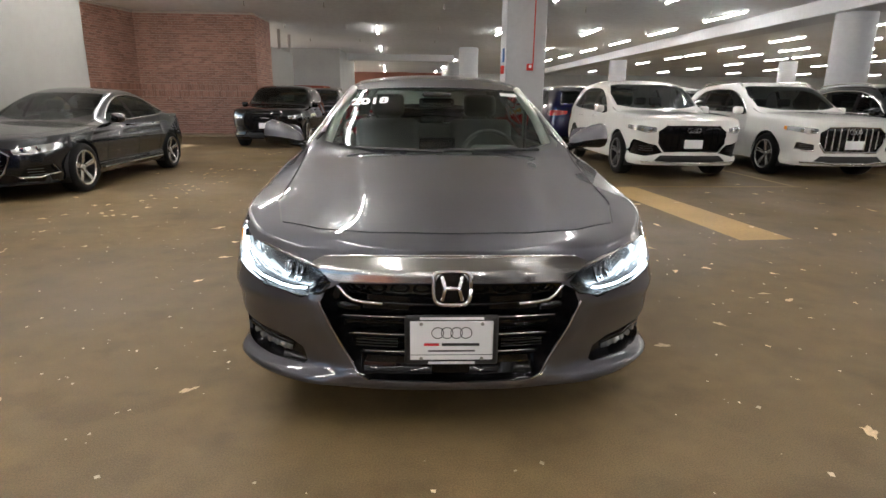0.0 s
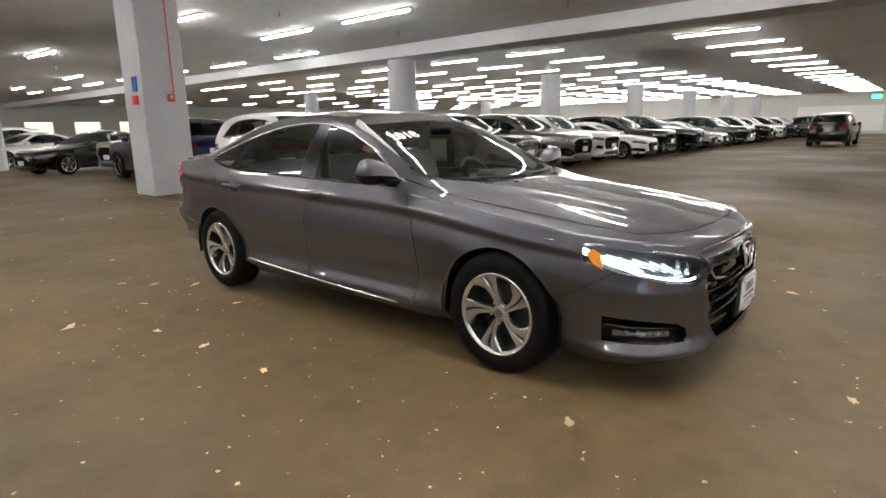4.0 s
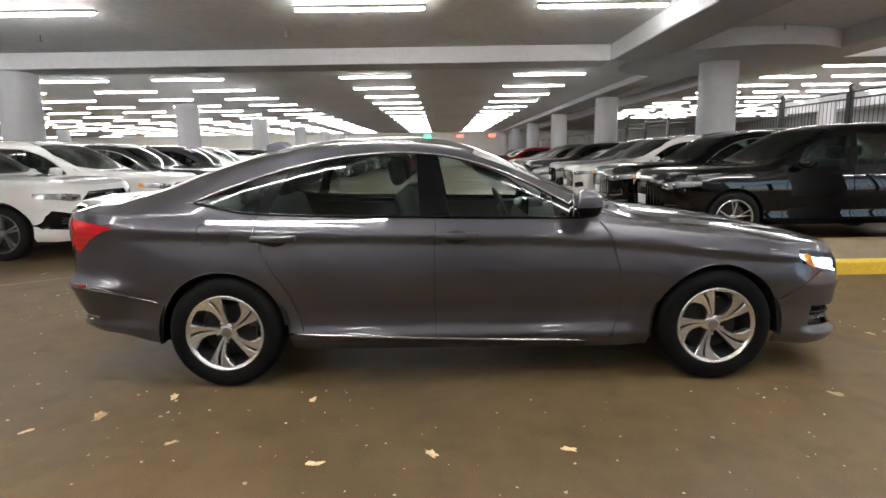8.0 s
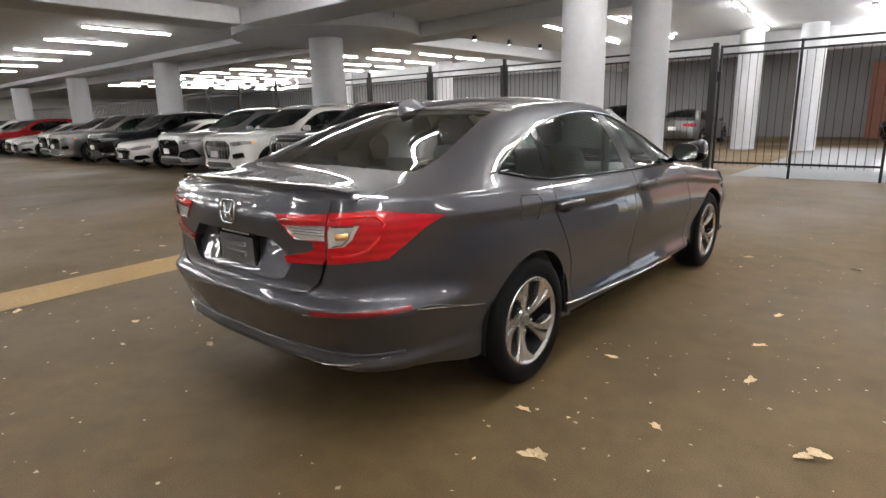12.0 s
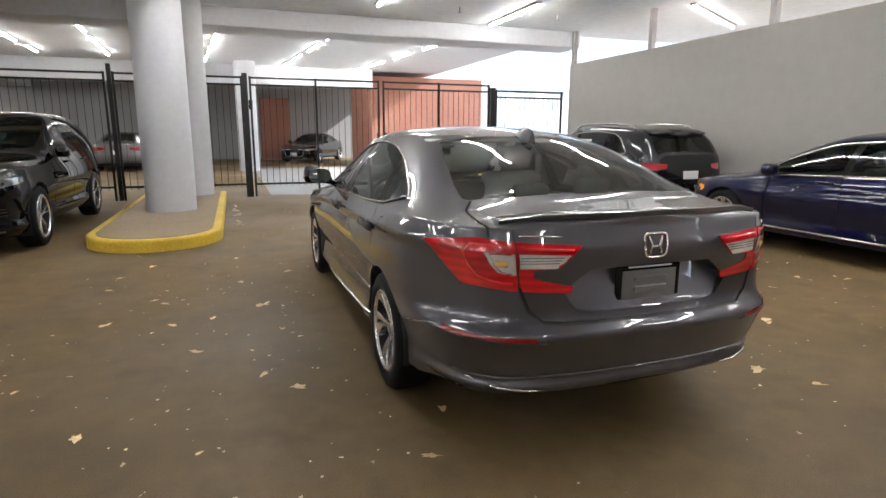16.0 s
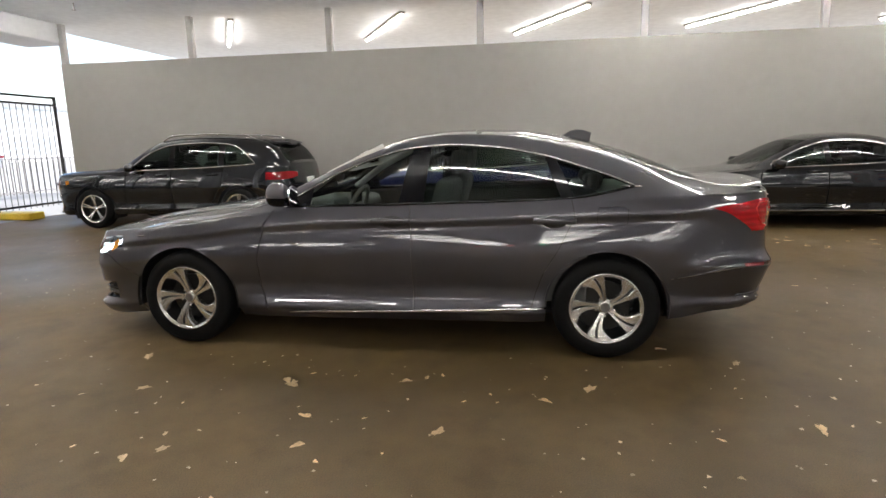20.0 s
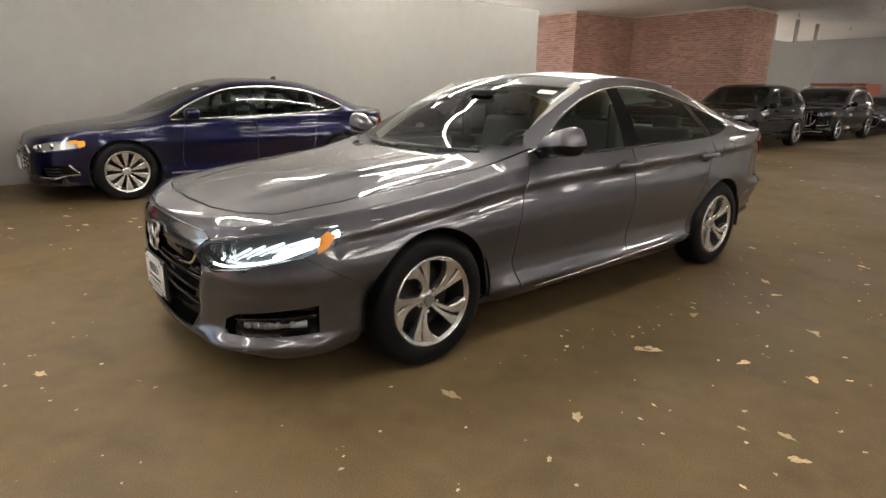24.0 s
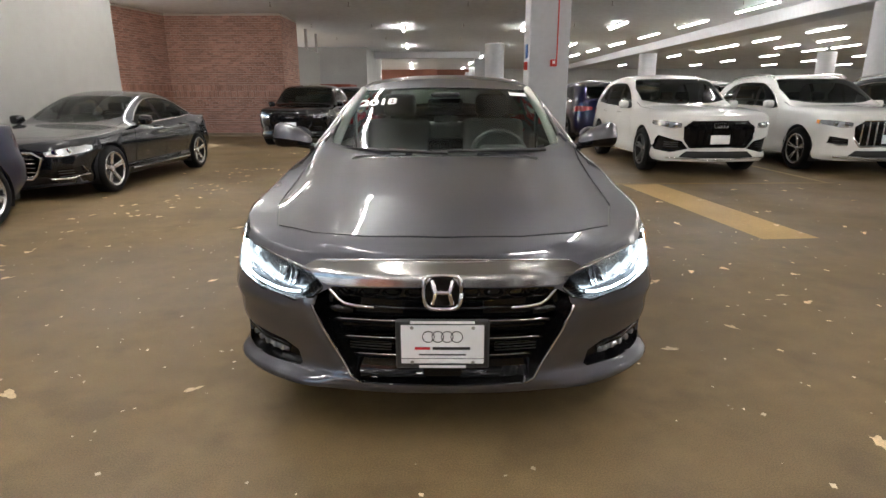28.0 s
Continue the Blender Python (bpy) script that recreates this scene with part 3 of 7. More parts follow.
class Shell:
    """Half of a car's skin, from the floor edge up the side and over to the middle. Front towards -y."""

    def __init__(self, outline, zbot, zsh, ztop, x4, z4d, profs, na=150, nl=26, ns=12, nt=12, blend=(-2.1, -1.7, 1.75, 2.15), lift=0.0):
        self.lift, self.ridge, self.crease, self.tuck = lift, None, None, None
        self.zbot, self.zsh, self.ztop, self.x4, self.z4d, self.profs, self.blend = zbot, zsh, ztop, x4, z4d, profs, blend
        pts = [Vector((*p, 0)) for p in outline]
        line = []
        ext = [Vector((-pts[1].x, pts[1].y, 0))] + pts + [Vector((-pts[-2].x, pts[-2].y, 0))]
        for i in range(1, len(ext) - 2):
            p0, p1, p2, p3 = ext[i - 1:i + 3]
            for k in range(24):
                t = k / 24
                line.append(0.5 * (2 * p1 + (p2 - p0) * t + (2 * p0 - 5 * p1 + 4 * p2 - p3) * t * t + (3 * p1 - p0 - 3 * p2 + p3) * t ** 3))
        line.append(pts[-1])
        for p in line:
            p.x = max(p.x, 0)
        run = [0.0]
        for p, q in zip(line, line[1:]):
            run.append(run[-1] + (q - p).length)
        self.O = []
        j = 0
        for k in range(na + 1):
            s = run[-1] * k / na
            while j < len(run) - 2 and run[j + 1] < s:
                j += 1
            t = (s - run[j]) / max(run[j + 1] - run[j], 1e-9)
            self.O.append(line[j].lerp(line[j + 1], min(t, 1)))
        self.N = []
        for k in range(na + 1):
            d = self.O[min(k + 1, na)] - self.O[max(k - 1, 0)]
            n = Vector((-d.y, d.x, 0)).normalized()
            self.N.append(-n)
        self.N[0], self.N[-1] = Vector((0, -1, 0)), Vector((0, 1, 0))
        self.na, self.nl, self.ns, self.nt = na, nl, ns, nt

    def inset(self, y, z):
        f, s, r = self.profs
        a, b, c, d = self.blend
        if self.lift:
            z_side = z + (self.lift - self.zsh(y)) * smoothstep(0.5, 0.93, z / self.zsh(y))
        else:
            z_side = z
        wf, wr = 1 - smoothstep(a, b, y), smoothstep(c, d, y)
        tuck = self.tuck(y, z) if self.tuck else 0
        return f(z) * wf + r(z) * wr + (s(z_side) + tuck) * (1 - wf - wr)

    def proud(self, o, z):
        return self.crease(o.x, o.y, z) if self.crease and o.y < -1.6 else 0.0

    def lower(self, o, n, t):
        """A point on the side, t from 0 at the floor edge to 1 at the shoulder."""
        z0, z1 = self.zbot(o.y), self.zsh(o.y)
        z = z0 + (z1 - z0) * t
        p = o - n * (self.inset(o.y, z) - self.proud(o, z))
        return Vector((max(p.x, 0), p.y, z))

    def upper(self, p, t):
        """From the shoulder point p, t from 0 to 1 at the roof or bonnet edge, then to 2 at the middle."""
        x4 = p.x * self.x4(p.y)
        zt = self.ztop(p.y)
        z4 = max(zt - self.z4d(p.y), p.z)
        if t <= 1:
            bow = 0.022 * math.sin(math.pi * t) * min((z4 - p.z) / 0.3, 1)
            return Vector((p.x + (x4 - p.x) * t + bow, p.y, p.z + (z4 - p.z) * t + 0.2 * bow))
        x = x4 * (2 - t)
        up = self.ridge(x, p.y) if self.ridge else 0
        return Vector((x, p.y, zt - (zt - z4) * ((2 - t) ** 2.3) + up))

    def glasspoint(self, y, t):
        """A point on the upper side at a place along the car."""
        k = min(range(self.na // 6, self.na * 5 // 6), key=lambda i: abs(self.O[i].y - y))
        o = self.O[k].copy()
        j = k + (1 if self.O[k].y < y else -1)
        w = (y - o.y) / (self.O[j].y - o.y)
        o = o.lerp(self.O[j], w)
        return self.upper(self.lower(o, self.N[k].lerp(self.N[j], w).normalized(), 1.0), t)

    def sidepoint(self, y, z, off=0.0):
        k = min(range(self.na // 6, self.na * 5 // 6), key=lambda i: abs(self.O[i].y - y))
        p = self.O[k] - self.N[k] * (self.inset(y, z) - off)
        return Vector((p.x, y, z))

    def endpoint(self, x, z, rear=False, off=0.0):
        """A point on the front or rear skin at a place across the car."""
        ks = range(self.na, self.na * 2 // 3, -1) if rear else range(0, self.na // 3)
        last = None
        for k in ks:
            p = self.O[k] - self.N[k] * (self.inset(self.O[k].y, z) - off - self.proud(self.O[k], z))
            if last is not None and p.x >= abs(x):
                t = (abs(x) - last.x) / max(p.x - last.x, 1e-6)
                q = last.lerp(p, t)
                return Vector((x, q.y, z))
            last = p
        return Vector((x, last.y, z))

    def topz(self, x, y):
        """The height of the bonnet, roof or boot at a place."""
        ks = range(self.na // 2, self.na + 1) if y > 0 else range(self.na // 2, -1, -1)
        for k in ks:
            p = self.lower(self.O[k], self.N[k], 1.0)
            if abs(p.y) >= abs(y):
                break
        if p.x <= abs(x):
            return p.z
        x4 = p.x * self.x4(p.y)
        return self.upper(p, 2 - abs(x) / x4 if abs(x) < x4 else (p.x - abs(x)) / (p.x - x4)).z

    def mesh(self):
        bm = bmesh.new()
        zone = bm.faces.layers.int.new("zone")
        rows = []
        for o, n in zip(self.O, self.N):
            row = [self.lower(o, n, i / self.nl) for i in range(self.nl + 1)]
            p = row[-1]
            up = [self.upper(p, i / self.ns) for i in range(1, self.ns + 1)] + [self.upper(p, 1 + i / self.nt) for i in range(1, self.nt + 1)]
            for _ in range(2):
                lo, hi = self.ns - 3, self.ns + 1
                old = [q.copy() for q in up]
                for i in range(lo, hi + 1):
                    up[i] = old[i] * 0.5 + (old[i - 1] + old[i + 1]) * 0.25
            row += up
            row[-1].x = 0
            rows.append([bm.verts.new(q) for q in row])
        for a, b in zip(rows, rows[1:]):
            for i in range(len(a) - 1):
                if len({tuple(round(c, 5) for c in v.co) for v in (a[i], b[i], b[i + 1], a[i + 1])}) < 3:
                    continue
                f = bm.faces.new((a[i], a[i + 1], b[i + 1], b[i]))
                f[zone] = 0 if i < self.nl else 1 if i < self.nl + self.ns else 2
        bmesh.ops.remove_doubles(bm, verts=bm.verts, dist=1e-5)
        bmesh.ops.recalc_face_normals(bm, faces=bm.faces)
        if sum(f.normal.x * f.calc_area() for f in bm.faces) < 0:
            bmesh.ops.reverse_faces(bm, faces=bm.faces)
        bm.normal_update()
        keep = bm.verts.layers.float_vector.new("smooth_normal")
        for v in bm.verts:
            v[keep] = v.normal
        return bm, zone


def pieces(bm, zone, label_of):
    """Groups the half skin's faces by label, with the smooth normals of the whole skin."""
    bm.normal_update()
    keep = bm.verts.layers.float_vector["smooth_normal"]
    nor = {v: Vector(v[keep]).normalized() for v in bm.verts}
    for v in nor:
        if abs(v.co.x) < 1e-4:
            nor[v].x = 0
            nor[v].normalize()
    groups = {}
    for f in bm.faces:
        groups.setdefault(label_of(f.calc_center_median(), f[zone], f.normal), []).append(f)
    return groups, nor


def skin(name, faces, nor, mat, parent, sides=(1, -1), push=0.0, flange=0.0, label="", join=True, sink=None, tilt=0.0):
    """Makes mesh objects from faces of the half skin: mirrored, in one mesh or one for each side."""
    obs = []
    for group in ([sides] if join else [(s,) for s in sides]):
        verts, fs, ns = [], [], []
        for s in group:
            idx = {}
            for f in faces:
                face = []
                for v in f.verts:
                    if v not in idx:
                        idx[v] = len(verts)
                        c, n = v.co - nor[v] * (sink(v.co) if sink else push), (nor[v] + Vector((0, 0, tilt))).normalized()
                        verts.append((s * c.x, c.y, c.z))
                        ns.append((s * n.x, n.y, n.z))
                    face.append(idx[v])
                fs.append(face if s > 0 else face[::-1])
            if flange:
                count = {}
                for f in faces:
                    for e in f.edges:
                        count[e] = count.get(e, 0) + 1
                inner = {}
                for e, c in count.items():
                    if c == 1 and not all(abs(v.co.x) < 1e-4 for v in e.verts):
                        quad_ids = []
                        for v in e.verts:
                            if v not in inner:
                                outer = len(verts)
                                deep = sink(v.co) if sink else push
                                c0, n = v.co - nor[v] * deep, nor[v]
                                verts.append((s * c0.x, c0.y, c0.z))
                                c1 = v.co.copy() if sink else c0 - n * flange
                                verts.append((s * c1.x, c1.y, c1.z))
                                ns += [(s * n.x, n.y, n.z)] * 2
                                inner[v] = (outer, outer + 1)
                        ids = [*inner[e.verts[0]], *inner[e.verts[1]]]
                        four = [verts[i] for i in (ids[0], ids[2], ids[3], ids[1])]
                        n = (Vector(four[1]) - Vector(four[0])).cross(Vector(four[3]) - Vector(four[0])).normalized()
                        k = len(verts)
                        verts += four
                        ns += [tuple(n)] * 4
                        fs.append((k, k + 1, k + 2, k + 3))
        me = bpy.data.meshes.new(name)
        me.from_pydata(verts, [], fs)
        me.materials.append(mat)
        me.polygons.foreach_set("use_smooth", [True] * len(fs))
        me.normals_split_custom_set_from_vertices(ns)
        ob = new(name, me)
        ob.parent = parent
        if label:
            ob["label"] = label
        obs.append(ob)
    return obs


def arc_poly(cy, cz, r, n=30, low=-0.4):
    """The outline of a wheel arch: a round top and straight legs."""
    pts = [(cy + r * math.cos(math.pi * k / n), cz + r * math.sin(math.pi * k / n)) for k in range(n + 1)]
    return [(cy + r * 1.02, cz + low)] + pts + [(cy - r * 1.02, cz + low)]


def wheel(parent, x, y, r, width, rim, style, rimmat, side, spokes=5, simple=False):
    """A wheel that turns its face towards side (+1 or -1 along x)."""
    root = empty("wheel")
    root.parent = parent
    root.matrix_basis = pose(x, y, r, 0, 0, 0 if side > 0 else 180)
    w = width / 2
    prof = [(rim, w - 0.012), (rim + 0.012, w), (rim + 0.03, w + 0.004), (r - 0.045, w + 0.006), (r - 0.018, w - 0.008), (r - 0.004, w - 0.03), (r, w - 0.055),
            (r, -w + 0.055), (r - 0.004, -w + 0.03), (r - 0.03, -w), (rim, -w + 0.01), (rim - 0.02, -w + 0.01), (rim - 0.02, w - 0.03)]
    bm = bmesh.new()
    n = 48
    rings = [[bm.verts.new((h, q * math.cos(2 * math.pi * k / n), q * math.sin(2 * math.pi * k / n))) for k in range(n)] for q, h in prof]
    for a, b in zip(rings, rings[1:] + rings[:1]):
        for k in range(n):
            bm.faces.new((a[k], a[(k + 1) % n], b[(k + 1) % n], b[k]))
    bmesh.ops.recalc_face_normals(bm, faces=bm.faces)
    part("tyre", bm, M["rubber"], root, smooth=35)
    bm = bmesh.new()
    ring = [(rim + 0.004, w - 0.004), (rim - 0.001, w + 0.003), (rim - 0.007, w - 0.002), (rim - 0.019, w - 0.014)]
    rings = [[bm.verts.new((h, q * math.cos(2 * math.pi * k / n), q * math.sin(2 * math.pi * k / n))) for k in range(n)] for q, h in ring]
    for a, b in zip(rings, rings[1:]):
        for k in range(n):
            bm.faces.new((a[k], b[k], b[(k + 1) % n], a[(k + 1) % n]))
    if simple:
        for k in range(spokes):
            a = 2 * math.pi * k / spokes + math.pi / 2
            for off in (-0.10, 0.10) if style == "twin" else (0,):
                vs = [bm.verts.new((h, q * math.cos(a + off + d / q), q * math.sin(a + off + d / q))) for q, h in ((0.05, w - 0.04), (rim - 0.01, w - 0.012)) for d in (-0.016, 0.016)]
                bm.faces.new((vs[0], vs[1], vs[3], vs[2]))
        part("rim", bm, rimmat, root, smooth=30)
        part("brake_disc", lathe([(rim - 0.03, w - 0.115), (rim - 0.03, w - 0.10), (0.07, w - 0.06), (0.03, w - 0.02)], 20), M["black"], root, smooth=30)
        return root
    part("rim", bm, rimmat, root, smooth=30)
    bm = bmesh.new()
    rings = [[bm.verts.new((h, q * math.cos(2 * math.pi * k / n), q * math.sin(2 * math.pi * k / n))) for k in range(n)] for q, h in ((rim - 0.019, w - 0.014), (rim - 0.024, w - 0.03), (rim - 0.035, -w + 0.03))]
    for a, b in zip(rings, rings[1:]):
        for k in range(n):
            bm.faces.new((a[k], b[k], b[(k + 1) % n], a[(k + 1) % n]))
    part("rim_barrel", bm, M["darkalloy"], root, smooth=30)
    part("brake_disc", lathe([(rim * 0.70, w - 0.115), (rim * 0.70, w - 0.095), (0.07, w - 0.095)], 32), M["brakedark"], root, smooth=30)
    part("barrel", lathe([(rim - 0.03, -w + 0.03), (rim - 0.03, -w + 0.05), (0.05, -w + 0.05)], 32), M["black"], root, smooth=30)

    def spoke(path, w0, w1, h0, h1, mat, name):
        """A bar from the hub out: path of (radius, angle), widths and heights at both ends."""
        b = bmesh.new()
        secs = []
        for i, (q, a) in enumerate(path):
            t = i / (len(path) - 1)
            ww, hh = (w0[i] if isinstance(w0, tuple) else w0 + (w1 - w0) * t) / 2, h0 + (h1 - h0) * t
            c = Vector((0, q * math.cos(a), q * math.sin(a)))
            q2, a2 = path[min(i + 1, len(path) - 1)]
            q1, a1 = path[max(i - 1, 0)]
            d = Vector((0, q2 * math.cos(a2) - q1 * math.cos(a1), q2 * math.sin(a2) - q1 * math.sin(a1))).normalized()
            s = Vector((0, -d.z, d.y))
            secs.append([b.verts.new(c + s * u * ww + Vector((k, 0, 0))) for u, k in ((-1, hh - 0.045), (-1, hh - 0.006), (-0.75, hh), (0.75, hh), (1, hh - 0.006), (1, hh - 0.045))])
        for p, q in zip(secs, secs[1:]):
            for k in range(5):
                b.faces.new((p[k], p[k + 1], q[k + 1], q[k]))
        b.faces.new(secs[0])
        b.faces.new(secs[-1][::-1])
        bmesh.ops.recalc_face_normals(b, faces=b.faces)
        part(name, b, mat, root, smooth=25)

    face = w - 0.012
    for k in range(spokes):
        a = 2 * math.pi * k / spokes + math.pi / 2
        if style == "twist":
            a += radians(15)
            for line, ws, mat, dh, nm in (
                    (((0.038, -14), (0.08, -10.0), (0.115, -8.0), (0.165, -6.0), (rim - 0.004, -3.0)), (0.016, 0.020, 0.023, 0.037, 0.066), rimmat, 0.0, "spoke"),
                    (((0.038, 6), (0.08, 7), (0.115, 7.5), (0.150, 10.5), (0.185, 15.5), (rim - 0.004, 22)), (0.016, 0.020, 0.024, 0.037, 0.060, 0.084), rimmat, 0.003, "spoke"),
                    (((0.045, -4), (0.10, -1), (0.15, 3), (0.18, 7), (rim - 0.008, 11)), (0.018, 0.020, 0.022, 0.026, 0.030), M["black"], -0.020, "spoke_inset")):
                spoke([(q, a + radians(u)) for q, u in line], ws, None, face - 0.034 + dh, face + 0.003 + dh, mat, nm)
        elif style == "petal":
            spoke([(0.05 + (rim - 0.056) * t, a) for t in (0, 0.33, 0.66, 1)], 0.016, 0.086, face - 0.028, face, rimmat, "spoke")
        elif style == "thin":
            for off in (-0.13, 0.13):
                spoke([(0.05 + (rim - 0.058) * t, a + off * (0.6 + 0.75 * t)) for t in (0, 0.33, 0.66, 1)], 0.020, 0.015, face - 0.02, face, rimmat, "spoke")
        elif style == "twin":
            for off in (-0.10, 0.10):
                spoke([(0.06 + (rim - 0.068) * t, a + off * (1 + 0.25 * t)) for t in (0, 0.33, 0.66, 1)], 0.030, 0.022, face - 0.03, face, rimmat, "spoke")
        else:
            spoke([(0.06 + (rim - 0.068) * t, a) for t in (0, 0.33, 0.66, 1)], 0.26 / spokes, 0.40 / spokes, face - 0.03, face, rimmat, "spoke")
    part("hub", lathe([(0.052, face - 0.06), (0.050, face - 0.040), (0.042, face - 0.034), (0.034, face - 0.030)], 24), rimmat, root, smooth=30)
    part("hub_cap", lathe([(0.030, face - 0.03), (0.030, face - 0.024), (0.024, face - 0.020)], 24), M["steel"], root, smooth=30)
    if style == "twist":
        for k in range(5):
            a = 2 * math.pi * k / 5 + math.pi / 2 + 0.628
            b = lathe([(0.009, face - 0.07), (0.009, face - 0.030), (0.006, face - 0.026)], 8)
            bmesh.ops.translate(b, verts=b.verts, vec=(0, 0.060 * math.cos(a), 0.060 * math.sin(a)))
            part("wheel_nut", b, M["chrome"], root)
    return root


# ---- the grey sedan in the middle ----
def hero_shell():
    outline = [(0, -2.385), (0.30, -2.368), (0.58, -2.300), (0.79, -2.165), (0.892, -1.96), (0.925, -1.72), (0.930, -1.3), (0.928, -0.6), (0.930, 0.3), (0.930, 1.1),
               (0.928, 1.6), (0.908, 1.96), (0.850, 2.24), (0.68, 2.425), (0.35, 2.492), (0, 2.505)]
    zbot = pchip((-2.4, 0.185), (-2.1, 0.185), (-1.8, 0.20), (-1.0, 0.20), (1.0, 0.215), (1.8, 0.26), (2.1, 0.30), (2.5, 0.325))
    zsh = pchip((-2.40, 0.715), (-2.30, 0.740), (-2.15, 0.775), (-1.9, 0.800), (-1.415, 0.850), (-0.9, 0.915), (-0.4, 0.945), (0.5, 0.968), (1.3, 0.995), (1.8, 1.012), (2.2, 1.030), (2.5, 1.035))
    ztop = pchip((-2.40, 0.718), (-2.30, 0.755), (-2.2, 0.785), (-1.9, 0.840), (-1.4, 0.915), (-1.0, 0.965), (-0.88, 1.000), (-0.5, 1.185), (-0.1, 1.362), (0.12, 1.425), (0.45, 1.452),
                 (0.8, 1.442), (1.2, 1.388), (1.6, 1.278), (1.95, 1.145), (2.1, 1.100), (2.25, 1.085), (2.40, 1.072), (2.5, 1.045))
    x4 = pchip((-2.4, 0.78), (-1.4, 0.76), (-0.95, 0.845), (-0.5, 0.790), (0.0, 0.695), (0.5, 0.662), (1.0, 0.655), (1.5, 0.68), (1.95, 0.745), (2.2, 0.81), (2.5, 0.86))
    z4d = pchip((-2.4, 0.004), (-1.4, 0.026), (-0.95, 0.030), (-0.5, 0.045), (0.0, 0.05), (0.5, 0.05), (1.2, 0.055), (1.7, 0.060), (2.0, 0.035), (2.5, 0.012))
    front = pchip((0.18, 0.065), (0.20, 0.030), (0.225, 0.012), (0.252, 0.012), (0.272, 0.024), (0.296, 0.034), (0.36, 0.032), (0.43, 0.016), (0.46, 0.012), (0.58, 0.010), (0.66, 0.020), (0.72, 0.050), (0.80, 0.085))
    side = pchip((0.20, 0.085), (0.250, 0.046), (0.276, 0.016), (0.292, 0.012), (0.33, 0.026), (0.37, 0.041), (0.42, 0.043), (0.52, 0.022), (0.62, 0.005), (0.68, 0.0), (0.75, 0.006), (0.81, 0.015), (0.862, 0.024), (0.882, 0.014), (0.896, 0.010), (0.912, 0.014), (0.945, 0.030), (0.985, 0.050), (1.03, 0.070))
    rear = pchip((0.27, 0.14), (0.335, 0.085), (0.355, 0.060), (0.40, 0.073), (0.415, 0.065), (0.570, 0.008), (0.586, 0.001), (0.602, 0.003), (0.63, 0.020), (0.66, 0.036), (0.70, 0.044), (0.80, 0.048), (0.93, 0.040), (1.00, 0.055), (1.04, 0.065))
    sh = Shell(outline, zbot, zsh, ztop, x4, z4d, (front, side, rear), na=180, nl=44, ns=14, nt=26, lift=0.985)
    edge = pchip((-2.3, 0.40), (-1.6, 0.47), (-0.9, 0.58))
    sh.ridge = lambda x, y: 0.016 * (1 - smoothstep(edge(y) - 0.09, edge(y) + 0.02, x)) * smoothstep(-2.26, -1.75, y) * (1 - smoothstep(-1.10, -0.93, y)) if y < -0.9 else 0.0

    def crease(x, y, z):
        """The blade under the fog lamps and the folded edge beside the grille."""
        zc = 0.224 + 0.036 * smoothstep(0.48, 0.86, x)
        blade = 0.024 * max(1 - abs(z - zc) / 0.040, 0) * smoothstep(0.36, 0.54, x) * (1 - smoothstep(-2.06, -1.90, y))
        fold = abs(x - (0.385 + 0.42 * (z - 0.25)))
        edge = 0.014 * max(1 - fold / 0.055, 0) * smoothstep(0.24, 0.30, z) * (1 - smoothstep(0.54, 0.60, z))
        waist = 0.012 * max(1 - abs(z - 0.525 - 0.06 * (x - 0.5)) / 0.05, 0) * smoothstep(0.46, 0.60, x) * (1 - smoothstep(-2.02, -1.85, y))
        return blade + edge + waist
    sh.crease = crease
    sh.tuck = lambda y, z: 0.030 * (1 - smoothstep(0.285, 0.37, z)) * (smoothstep(0.92, 1.08, y) + 1 - smoothstep(-1.02, -0.86, y))
    return sh


